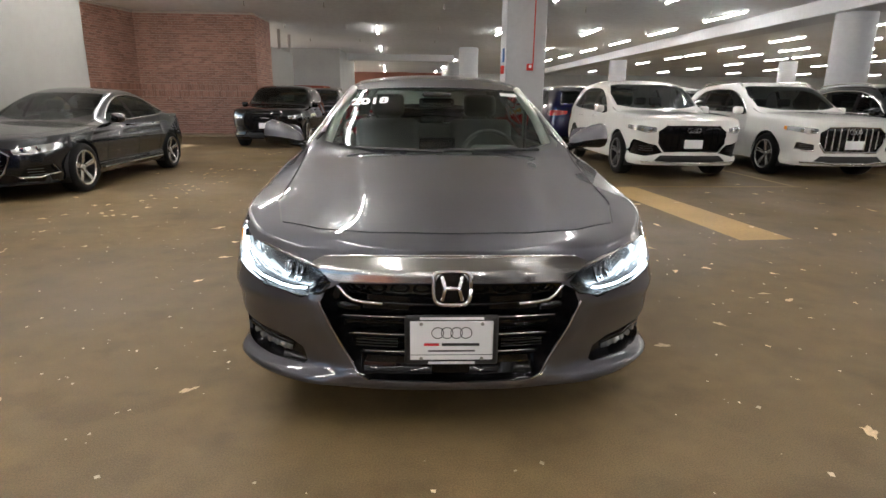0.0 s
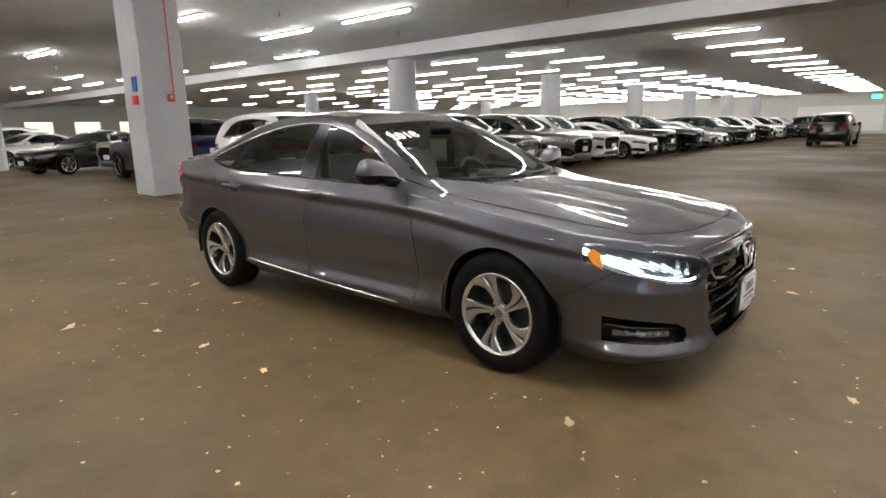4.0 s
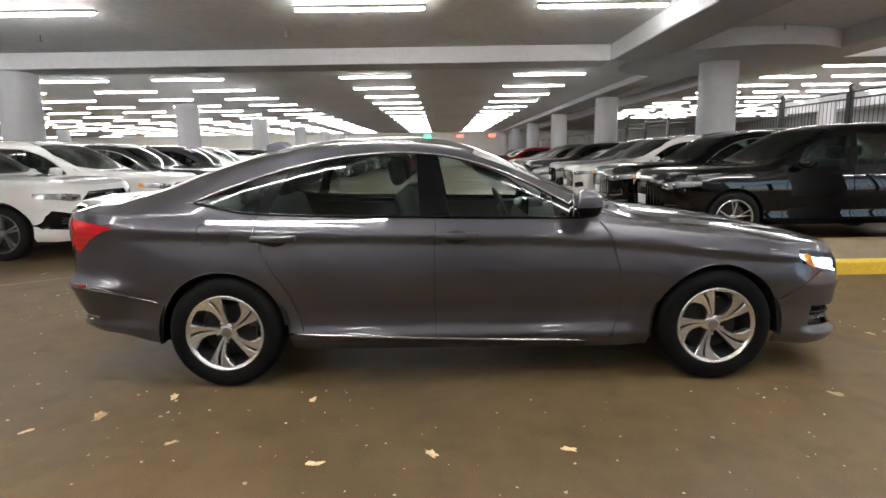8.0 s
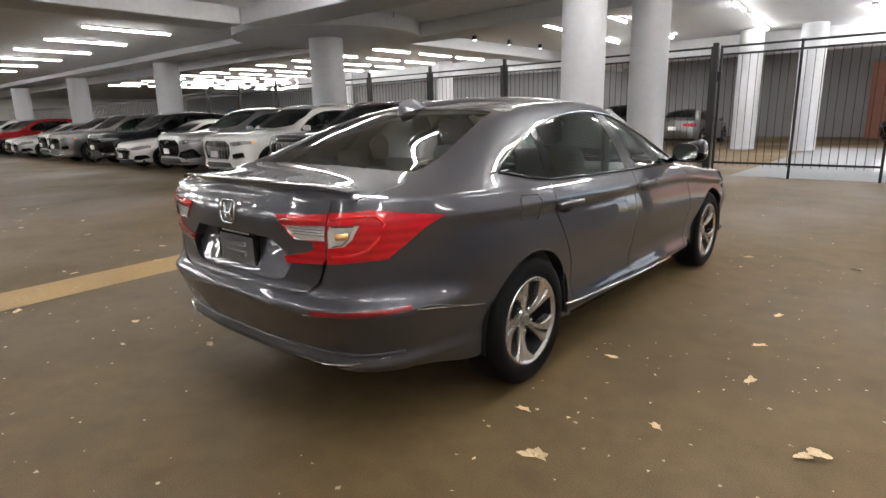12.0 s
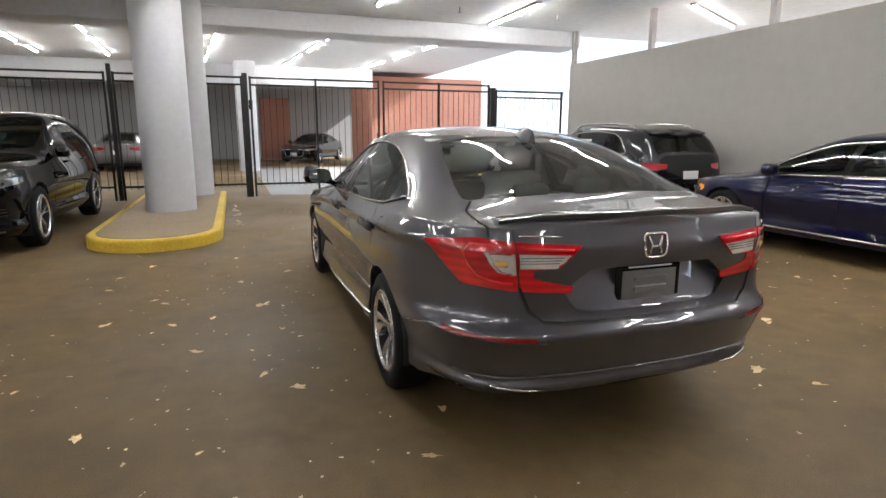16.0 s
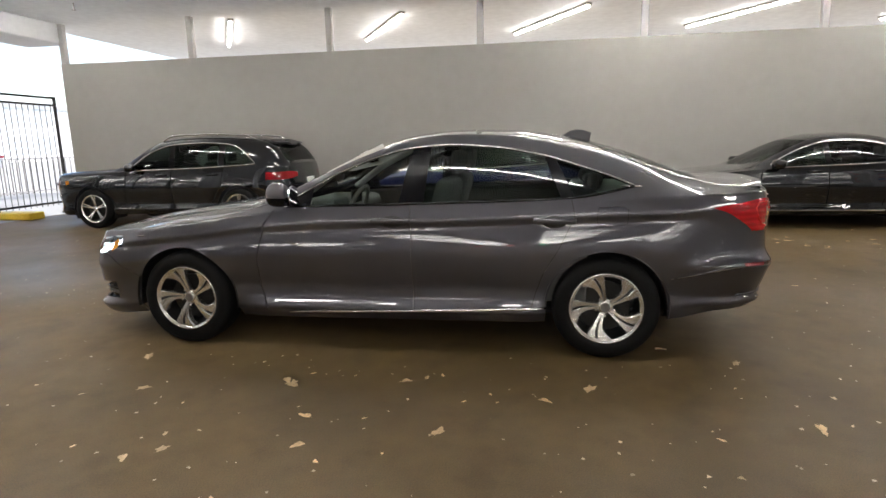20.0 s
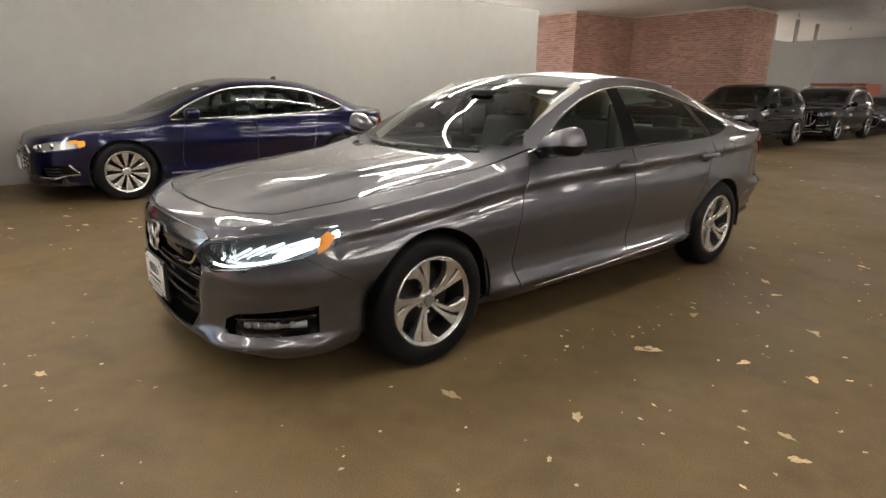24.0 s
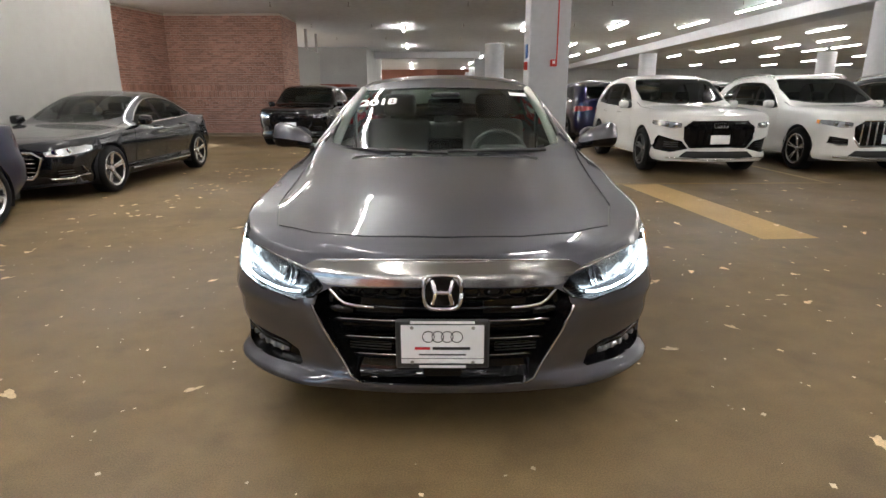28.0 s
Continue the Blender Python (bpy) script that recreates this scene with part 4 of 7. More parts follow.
def hero():
    root = empty("sedan", "dark grey metallic four-door sedan with its running lights on", "car")
    sh = hero_shell()
    bm, zone = sh.mesh()
    FR = lambda c: c.y < -1.55
    RE = lambda c: c.y > 1.85
    R = 0.368
    polys = {}

    def region(name, proj, where, *ps):
        polys.setdefault(name, []).extend((list(p), proj, where) for p in ps)
        for p in ps:
            cut_poly(bm, list(p), proj, where)
    # openings and lamps
    region("arch", "yz", lambda c: c.x > 0.6 and c.z < 0.8, arc_poly(-1.415, 0.325, R), arc_poly(1.415, 0.325, R))
    region("grille", "xz", FR, [(-0.1, 0.633), (0.40, 0.624), (0.465, 0.590), (0.480, 0.54), (0.415, 0.39), (0.345, 0.262), (0.30, 0.244), (-0.1, 0.240)])
    region("brow", "xz", FR, [(-0.1, 0.726), (0.46, 0.712), (0.505, 0.690), (0.445, 0.640), (0.42, 0.630), (-0.1, 0.636)])
    region("amber", "yz", lambda c: c.y < -1.7 and c.x > 0.75, [(-1.985, 0.650), (-1.965, 0.715), (-1.930, 0.738), (-1.900, 0.722), (-1.935, 0.676)])
    region("headlamp", "xz", lambda c: c.y < -1.885, [(0.435, 0.622), (0.475, 0.583), (0.55, 0.566), (0.70, 0.588), (0.845, 0.640), (0.90, 0.70), (0.93, 0.76), (0.93, 0.774), (0.84, 0.752), (0.70, 0.722), (0.55, 0.688), (0.47, 0.660)])
    region("fog", "xz", lambda c: c.y < -1.99, [(0.545, 0.292), (0.56, 0.345), (0.62, 0.378), (0.80, 0.418), (0.868, 0.430), (0.878, 0.37), (0.855, 0.305), (0.70, 0.285), (0.56, 0.280)])
    region("tailclear", "xz", RE, [(0.388, 0.924), (0.610, 0.936), (0.604, 0.876), (0.45, 0.872)], [(0.622, 0.935), (0.728, 0.940), (0.704, 0.886), (0.675, 0.858), (0.612, 0.848)])
    region("taillamp", "xz", RE, [(0.345, 0.962), (0.60, 0.980), (0.93, 1.012), (0.93, 0.70), (0.74, 0.70), (0.74, 0.800), (0.62, 0.785), (0.385, 0.768), (0.375, 0.795), (0.50, 0.822), (0.545, 0.838), (0.546, 0.868), (0.44, 0.876), (0.393, 0.916)])
    tl = lambda y: max(0.950 - 0.30 * (y - 2.00) - 0.9 * max(y - 2.08, 0) ** 1.5, 0.800)
    th = lambda y: 0.950 + 0.16 * (y - 2.03)
    for fn in (tl, th):
        cut(bm, lambda p: p.z - fn(p.y), lambda c: c.y > 1.98 and c.x > 0.70 and 0.74 < c.z < 1.03)
    cut(bm, lambda p: p.y - 2.21, lambda c: 2.0 < c.y < 2.35 and c.x > 0.70 and 0.5 < c.z < 0.7)
    region("reflector", "xz", lambda c: c.y > 2.21, [(0.54, 0.580), (0.54, 0.598), (0.87, 0.618), (0.87, 0.598)])
    region("plate_recess", "xz", RE, [(-0.1, 0.865), (0.30, 0.862), (0.42, 0.775), (0.36, 0.700), (0.30, 0.685), (-0.1, 0.682)])
    # glass
    upper = pchip((-0.66, 0.985), (-0.50, 1.075), (-0.30, 1.180), (-0.05, 1.275), (0.15, 1.322), (0.40, 1.342), (0.70, 1.325), (1.0, 1.270), (1.3, 1.180), (1.50, 1.108), (1.57, 1.078))
    lowz = pchip((-0.66, 0.962), (0.0, 0.975), (0.6, 0.990), (1.0, 1.003), (1.26, 1.018), (1.45, 1.050), (1.57, 1.074))
    ys = [-0.66 + 2.23 * k / 26 for k in range(27)]
    GL = lambda c: c.x > 0.4 and c.z > 0.93 and -0.9 < c.y < 1.7
    region("dlo", "yz", GL, [(y, lowz(y)) for y in ys] + [(y, upper(y)) for y in ys[::-1]])
    region("pillar_b", "yz", GL, [(0.105, 0.95), (0.185, 1.36), (0.305, 1.36), (0.275, 0.95)])
    region("pillar_c", "yz", GL, [(1.145, 0.98), (1.02, 1.30), (1.075, 1.30), (1.235, 0.98)])
    region("corner", "yz", GL, [(-0.70, 0.95), (-0.485, 0.95), (-0.475, 1.12), (-0.70, 1.0)])
    ws = [(-0.1, -0.985)] + [(x, -0.985 + 0.28 * (x / 0.74) ** 2.2) for x in (0.1, 0.2, 0.3, 0.4, 0.5, 0.6, 0.70)] + [(0.703, -0.60), (0.655, -0.30), (0.595, -0.06), (0.52, -0.095), (0.3, -0.125), (-0.1, -0.135)]
    region("windscreen", "xy", lambda c: c.z > 0.9 and c.y < 0.1, ws)
    region("cowl", "xy", lambda c: c.z > 0.85 and c.y < -0.5 and c.x < 0.8, [(-0.1, -1.065)] + [(x, -1.065 + 0.27 * (x / 0.74) ** 2.2) for x in (0.15, 0.3, 0.45, 0.6, 0.72)] + [(0.765, -0.68), (0.72, -0.64), (0.6, -0.81), (0.4, -0.92), (0.2, -0.97), (-0.1, -0.988)])
    region("backlight", "xy", lambda c: c.z > 0.95 and c.y > 1.0, [(-0.1, 1.235), (0.30, 1.225), (0.505, 1.19), (0.572, 1.45), (0.632, 1.75), (0.655, 1.925), (0.64, 1.97), (0.4, 2.01), (-0.1, 2.03)])
    # gaps between the panels
    W = 0.006
    region("gap", "yz", lambda c: c.x > 0.75 and c.z < 1.05,
           strip_poly([(-0.74, 0.94), (-0.80, 0.85), (-0.86, 0.62), (-0.86, 0.42), (-0.80, 0.255)], W),
           strip_poly([(0.19, 0.985), (0.20, 0.80), (0.20, 0.30)], W),
           strip_poly([(1.195, 1.01), (1.215, 0.90), (1.13, 0.72), (1.03, 0.55), (0.985, 0.42), (0.96, 0.33)], W),
           strip_poly([(-1.775, 0.48), (-1.93, 0.575), (-2.035, 0.64)], W),
           strip_poly([(1.345, 0.925), (1.36, 0.955), (1.50, 0.965), (1.525, 0.945), (1.525, 0.865), (1.50, 0.85), (1.37, 0.845), (1.35, 0.865), (1.345, 0.925)], 0.004))
    region("gap", "xy", lambda c: c.z > 0.70 and c.y < -0.5,
           strip_poly([(-0.05, -2.225), (0.30, -2.21), (0.50, -2.165), (0.665, -2.07), (0.735, -1.80), (0.755, -1.40), (0.785, -0.90), (0.80, -0.66)], 0.009))
    region("gap", "xz", RE, strip_poly([(0.60, 0.80), (0.56, 0.70), (0.50, 0.655), (0.40, 0.645), (-0.05, 0.645)], 0.015), strip_poly([(0.625, 1.03), (0.60, 0.80)], 0.005))
    boot_top = [(-0.1, 2.045), (0.55, 2.0), (0.62, 1.96), (0.685, 2.05), (0.715, 2.25), (0.70, 2.40), (0.62, 2.6), (-0.1, 2.6)]
    region("gap", "xy", lambda c: c.z > 1.0 and c.y > 1.6, strip_poly(boot_top[2:6], W))
    region("cutline", "xy", lambda c: c.z > 1.0 and c.y > 1.6, boot_top)
    vline = lambda y: 0.52 + 0.085 * smoothstep(1.79, 2.21, y)
    cut(bm, lambda p: p.z - vline(p.y), lambda c: c.y > 1.7 and c.z < 0.7)
    trunk = [(-0.1, 1.2), (0.64, 1.2), (0.60, 0.80), (0.56, 0.70), (0.50, 0.655), (0.40, 0.645), (-0.1, 0.645)]
    order = ["arch", "gap", "amber", "headlamp", "grille", "brow", "fog", "tailclear", "taillamp", "reflector", "plate_recess", "windscreen", "cowl", "backlight", "corner", "pillar_b", "pillar_c", "dlo"]
    hoodline = [(-0.1, -2.22), (0.30, -2.205), (0.50, -2.16), (0.662, -2.065), (0.732, -1.80), (0.752, -1.40), (0.782, -0.90), (0.795, -0.66), (0.6, -0.72), (-0.1, -1.0)]
    doorf = [(-0.74, 1.0), (-0.80, 0.85), (-0.86, 0.62), (-0.86, 0.42), (-0.80, 0.255), (-0.80, 0.20), (0.2, 0.20), (0.195, 1.0)]
    doorr = [(0.195, 1.02), (0.2, 0.2), (0.90, 0.2), (0.96, 0.33), (0.985, 0.42), (1.03, 0.55), (1.13, 0.72), (1.215, 0.90), (1.195, 1.03)]

    def label_of(c, z, n):
        for name in order:
            for poly, proj, where in polys[name]:
                if where(c) and inside(poly, *PROJ[proj](c)):
                    if name in ("corner", "pillar_b", "pillar_c") and not any(inside(p, c.y, c.z) for p, _, _ in polys["dlo"]):
                        continue
                    if name == "taillamp" and c.x > 0.74 and not tl(c.y) < c.z < th(c.y):
                        continue
                    if name == "gap":
                        return "gap%d" % polys["gap"].index((poly, proj, where))
                    if name == "dlo":
                        return "window_front" if c.y < 0.2 else "window_rear" if c.y < 1.12 else "window_quarter"
                    return name
        if c.z > 0.70 and c.y < -0.6 and inside(hoodline, c.x, c.y) and z > 0:
            return "bonnet"
        if -0.9 < c.y < 1.25 and z == 0:
            if inside(doorf, c.y, c.z):
                return "front_door"
            if inside(doorr, c.y, c.z):
                return "rear_door"
        if RE(c) and (z > 0 and inside(boot_top, c.x, c.y) or z == 0 and inside(trunk, c.x, c.z) and c.y > 2.3):
            return "boot_lid"
        if c.y > 1.7 and z == 0 and c.z < vline(c.y):
            return "rear_valance"
        return "body"

    groups, nor = pieces(bm, zone, label_of)
    P0 = P["grey"]
    names = {"window_front": "front_window", "window_rear": "rear_window", "window_quarter": "quarter_window", "fog": "fog_lamp_recess", "gap": "panel_gap", "corner": "mirror_corner", "pillar_b": "pillar_trim",
             "pillar_c": "pillar_trim", "brow": "grille_bar", "amber": "side_marker", "tailclear": "reversing_lamp", "cowl": "scuttle"}
    for name, mat, kw in (
            ("body", P0, dict(flange=0.012)), ("bonnet", P0, dict(flange=0.02)), ("boot_lid", P0, dict()), ("rear_valance", P0, dict()),
            ("front_door", P0, dict(join=False, flange=0.02)), ("rear_door", P0, dict(join=False, flange=0.02)),
            ("windscreen", M["screen"], {}), ("backlight", M["backglass"], {}), ("cowl", M["black"], dict(push=0.015)), *(("gap%d" % k, M["black"], dict(push=0.012, join=k in (5, 6))) for k in range(len(polys["gap"]))),
            ("headlamp", M["lens"], dict(join=False, label="clear headlamp cover")), ("amber", M["amber"], dict(join=False, push=-0.002, label="amber side marker")), ("brow", M["darkchrome"], dict(push=-0.006, flange=0.02, label="dark chrome grille bar")),
            ("fog", M["gloss"], dict(join=False, push=0.035, flange=-0.035)), ("taillamp", M["taillens"], dict(join=False, push=-0.006, flange=0.02, label="red tail lamp")),
            ("tailclear", M["tailreflect"], dict(join=False, push=0.002, flange=-0.007, label="clear reversing lamp")),
            ("reflector", M["reflexred"], dict(join=False, push=-0.003, label="red reflector strip")), ("plate_recess", P0, dict(flange=1, sink=lambda c: 0.008 + 0.30 * max(c.z - 0.68, 0), tilt=0.30)),
            ("corner", M["gloss"], dict(join=False)), ("pillar_b", M["satin"], dict(join=False, push=-0.002)), ("pillar_c", M["gloss"], dict(join=False, push=-0.002)),
            ("window_front", M["sideglass"], dict(join=False)), ("window_rear", M["rearside"], dict(join=False)), ("window_quarter", M["rearside"], dict(join=False))):
        if name in groups:
            skin("panel_gap" if name.startswith("gap") else names.get(name, name), groups[name], nor, mat, root, **kw)
    skin("headlamp_housing", groups["headlamp"], nor, M["lamphouse"], root, push=0.05, flange=-0.045, join=False)
    skin("grille_back", groups["grille"], nor, M["gloss"], root, push=0.07, flange=-0.07)
    bm.free()
    # wheels and wheel houses
    part("underside", box(-0.76, 0.76, -2.10, 1.95, 0.24, 0.32, 0.03), M["black"], root)
    for s in (1, -1):
        for y in (-1.415, 1.415):
            b = bmesh.new()
            pts = [(R * 1.03 * math.cos(math.pi * k / 20), 0.325 + R * 1.03 * math.sin(math.pi * k / 20)) for k in range(-1, 22)]
            ra = [[b.verts.new((s * x, y + p, q)) for p, q in pts] for x in (0.905, 0.60)]
            for i in range(len(pts) - 1):
                b.faces.new((ra[0][i], ra[0][i + 1], ra[1][i + 1], ra[1][i]))
            c = b.verts.new((s * 0.60, y, 0.325))
            for i in range(len(pts) - 1):
                b.faces.new((ra[1][i], ra[1][i + 1], c))
            part("wheel_house", b, M["black"], root)
            lip = []
            for k in range(29):
                a = math.pi * k / 28
                p = sh.sidepoint(y + R * math.cos(a), max(0.325 + R * math.sin(a), 0.24), -0.002)
                lip.append((s * p.x, y + R * math.cos(a), 0.325 + R * math.sin(a)))
            part("arch_lip", tube(lip, 0.004, 6), P0, root, smooth=60)
            wheel(root, s * 0.805, y, 0.329, 0.215, 0.222, "twist", M["alloy"], s)
    hero_front(root, sh)
    hero_rear(root, sh)
    hero_sides(root, sh, upper, lowz)
    hero_cabin(root)
    return root, sh


M["lamphouse"] = pbr("lamp_housing_dark", (0.16, 0.165, 0.175), 0.22, metal=0.8)
M["reflector"] = pbr("lamp_reflector", (0.45, 0.47, 0.50), 0.12, metal=1.0)


def across(sh, pts, off, rear=False):
    return [tuple(sh.endpoint(x, z, rear, off)) for x, z in pts]


def hero_front(root, sh):
    def bar(name, pts, r, mat, off, flat=1.0, label=""):
        return part(name, tube(across(sh, pts, off), r, 8, flat), M[mat], root, label, smooth=60)
    # bright wing under the upper grille, horizontal bars, frame
    bar("grille_wing", [(-0.33, 0.552), (-0.15, 0.545), (0, 0.544), (0.15, 0.545), (0.33, 0.552)], 0.007, "gloss", -0.020, 1.0, "black wing in the grille")
    for s in (1, -1):
        bar("wing_corner", [(s * x, z) for x, z in ((0.428, 0.624), (0.405, 0.600), (0.385, 0.575), (0.360, 0.558), (0.315, 0.551), (0.25, 0.548))], 0.009, "chrome", -0.014, 0.8, "bright corner of the grille wing")
    for z, xe in ((0.478, 0.435), (0.405, 0.40), (0.330, 0.36)):
        xs = [xe * (2 * k / 12 - 1) for k in range(13)]
        bar("grille_slat", [(x, z) for x in xs], 0.015, "satin", -0.050, 0.8)
        bar("slat_edge", [(x, z + 0.010) for x in xs], 0.0035, "darkchrome", -0.036)
    for s in (1, -1):
        bar("grille_side", [(s * x, z) for x, z in ((0.483, 0.55), (0.478, 0.53), (0.447, 0.46), (0.415, 0.39), (0.38, 0.325), (0.345, 0.262), (0.31, 0.246))], 0.005, "darkchrome", -0.002, 1.0, "bright grille edge")
        bar("grille_block", [(s * x, 0.530) for x in (0.33, 0.38, 0.43)], 0.022, "gloss", -0.035)
        for k in range(5):
            x, z = s * (0.36 - 0.085 * k), 0.590
            hexa = [(x + 0.034 * math.cos(a), z + 0.020 * math.sin(a)) for a in [math.pi / 3 * j for j in range(7)]]
            if 0.07 < abs(x):
                bar("honeycomb", hexa, 0.004, "gloss", -0.055)
        # lamps
        drl = [(0.535, 0.590), (0.58, 0.586), (0.64, 0.592), (0.72, 0.610), (0.79, 0.634), (0.835, 0.670), (0.865, 0.715), (0.880, 0.748)]
        bar("running_light", [(s * x, z) for x, z in drl], 0.0042, "led", -0.014, 1.0, "glowing white running light")
        bar("running_light_tip", [(s * x, z) for x, z in ((0.775, 0.636), (0.815, 0.662), (0.842, 0.702), (0.868, 0.744))], 0.011, "led", -0.018, 1.0, "glowing white running light")
        bar("lamp_corner", [(s * x, z) for x, z in ((0.452, 0.640), (0.480, 0.612), (0.510, 0.585))], 0.024, "gloss", -0.026, 0.6, "black corner inside the headlamp")
        bar("lamp_brow", [(s * x, z) for x, z in ((0.44, 0.664), (0.55, 0.692), (0.70, 0.727), (0.84, 0.757), (0.90, 0.768))], 0.010, "darkchrome", -0.003, 0.7)
        bar("lamp_sill", [(s * x, z) for x, z in ((0.44, 0.616), (0.475, 0.580), (0.55, 0.561), (0.70, 0.582), (0.845, 0.634))], 0.006, "gloss", -0.003)
        for k in range(2):
            x = 0.555 + 0.046 * k
            bar("lamp_bowl", [(s * (x + 0.010), 0.606 + 0.012 * k), (s * x, 0.634 + 0.014 * k), (s * (x - 0.004), 0.664 + 0.012 * k)], 0.016, "reflector", -0.036, 0.7, "clear lamp bowl")
            bar("bowl_rim", [(s * (x + 0.026), 0.610 + 0.012 * k), (s * (x + 0.016), 0.636 + 0.014 * k), (s * (x + 0.014), 0.666 + 0.012 * k)], 0.0035, "chrome", -0.022)
        for k in range(4):
            x, z = 0.632 + 0.045 * k, 0.622 + 0.013 * k
            bar("lamp_lens", [(s * (x - 0.014), z), (s * (x + 0.018), z + 0.024), (s * (x + 0.050), z + 0.046)], 0.0105, "ledsoft", -0.030, 0.6, "clear slanted lamp element")
            bar("lens_fin", [(s * (x + 0.010), z - 0.004), (s * (x + 0.038), z + 0.018), (s * (x + 0.066), z + 0.040)], 0.003, "chrome", -0.020)
        # fog lamps
        for k in range(5):
            c = sh.endpoint(s * (0.640 + 0.036 * k), 0.325 + 0.004 * k, False, -0.024)
            b = lathe([(0.013, 0.010), (0.013, -0.008), (0.008, -0.012)], 12, "y")
            ob = part("fog_lamp", b, M["ledfog"], root, smooth=40)
            ob.matrix_basis = pose(*c, 0, 0, s * (35 + 5 * k))
        bar("fog_trim", [(s * x, z) for x, z in ((0.60, 0.349), (0.70, 0.362), (0.80, 0.374), (0.87, 0.380))], 0.010, "gloss", -0.012)
        bar("fog_strip", [(s * x, z) for x, z in ((0.615, 0.321), (0.70, 0.327), (0.80, 0.337))], 0.017, "ledfog", -0.036, 1.0, "clear fog lamp strip")
    bar("bar_edge", [(0.46 * (2 * k / 20 - 1), 0.7265 - 0.012 * abs(2 * k / 20 - 1) ** 2) for k in range(21)], 0.0032, "chrome", 0.008, 1.0, "bright line over the grille bar")
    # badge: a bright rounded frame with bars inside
    ring = [(0.072 * math.copysign(abs(math.cos(a)) ** 0.45, math.cos(a)) * (0.92 + 0.08 * math.sin(a)), 0.618 + 0.060 * math.copysign(abs(math.sin(a)) ** 0.45, math.sin(a))) for a in [2 * math.pi * k / 32 for k in range(33)]]
    bar("badge_frame", ring, 0.008, "chrome", 0.020)
    for x0, x1 in ((-0.038, -0.026), (0.038, 0.026)):
        bar("badge_bar", [(x0, 0.662), (x1, 0.618), (x0 * 0.9, 0.574)], 0.009, "chrome", 0.018)
    bar("badge_bar", [(-0.028, 0.618), (0.028, 0.618)], 0.008, "chrome", 0.018)
    back = lathe([(0.062, -0.01), (0.062, 0.004)], 24, "y")
    part("badge_back", back, M["gloss"], root).matrix_basis = pose(0, -2.378, 0.618)
    # dealer plate
    y = -2.405
    part("plate_frame", box(-0.170, 0.170, y - 0.003, y + 0.014, 0.330, 0.522, 0.008), M["black"], root)
    plate = part("number_plate", box(-0.150, 0.150, y - 0.006, y + 0.004, 0.352, 0.502, 0.003), M["plate"], root, "white dealer plate with four grey rings")
    for k in range(4):
        x = -0.051 + 0.034 * k
        part("plate_ring", tube([(x + 0.021 * math.cos(a), y - 0.007, 0.458 + 0.021 * math.sin(a)) for a in [2 * math.pi * j / 20 for j in range(21)]], 0.0018, 5), M["ink"], plate)
    for x0, x1, z0, z1, mt in ((-0.100, -0.045, 0.408, 0.418, "ink_red"), (-0.036, 0.100, 0.408, 0.418, "ink"), (-0.085, 0.085, 0.386, 0.391, "ink"), (-0.150, 0.150, 0.3725, 0.374, "ink")):
        part("plate_print", box(x0, x1, y - 0.008, y - 0.006, z0, z1), M[mt], plate)
    for x0, x1, z0, z1 in ((-0.085, 0.085, 0.336, 0.345), (-0.115, 0.115, 0.508, 0.516)):
        part("frame_print", box(x0, x1, y - 0.006, y - 0.001, z0, z1), M["plate"], root)
    for x in (-0.11, 0.11):
        for z in (0.358, 0.492):
            part("plate_screw", lathe([(0.007, -0.003), (0.005, -0.006)], 10, "y"), M["steel"], root).matrix_basis = pose(x, y - 0.004, z)
    part("sensor_cover", box(-0.072, 0.072, -2.372, -2.34, 0.275, 0.345, 0.012, 2), M["gloss"], root, smooth=50)
    for s in (1, -1):
        for k in range(4):
            part("radiator_fin", tube(across(sh, [(s * 0.20, 0.348 + 0.012 * k), (s * 0.28, 0.348 + 0.012 * k), (s * 0.36, 0.350 + 0.012 * k)], -0.062), 0.003, 5), M["brakedark"], root)
    # lip
    bar("front_lip", [(0.80 * (2 * k / 24 - 1), 0.200 + 0.012 * abs(2 * k / 24 - 1) ** 3) for k in range(25)], 0.010, "gloss", -0.022)


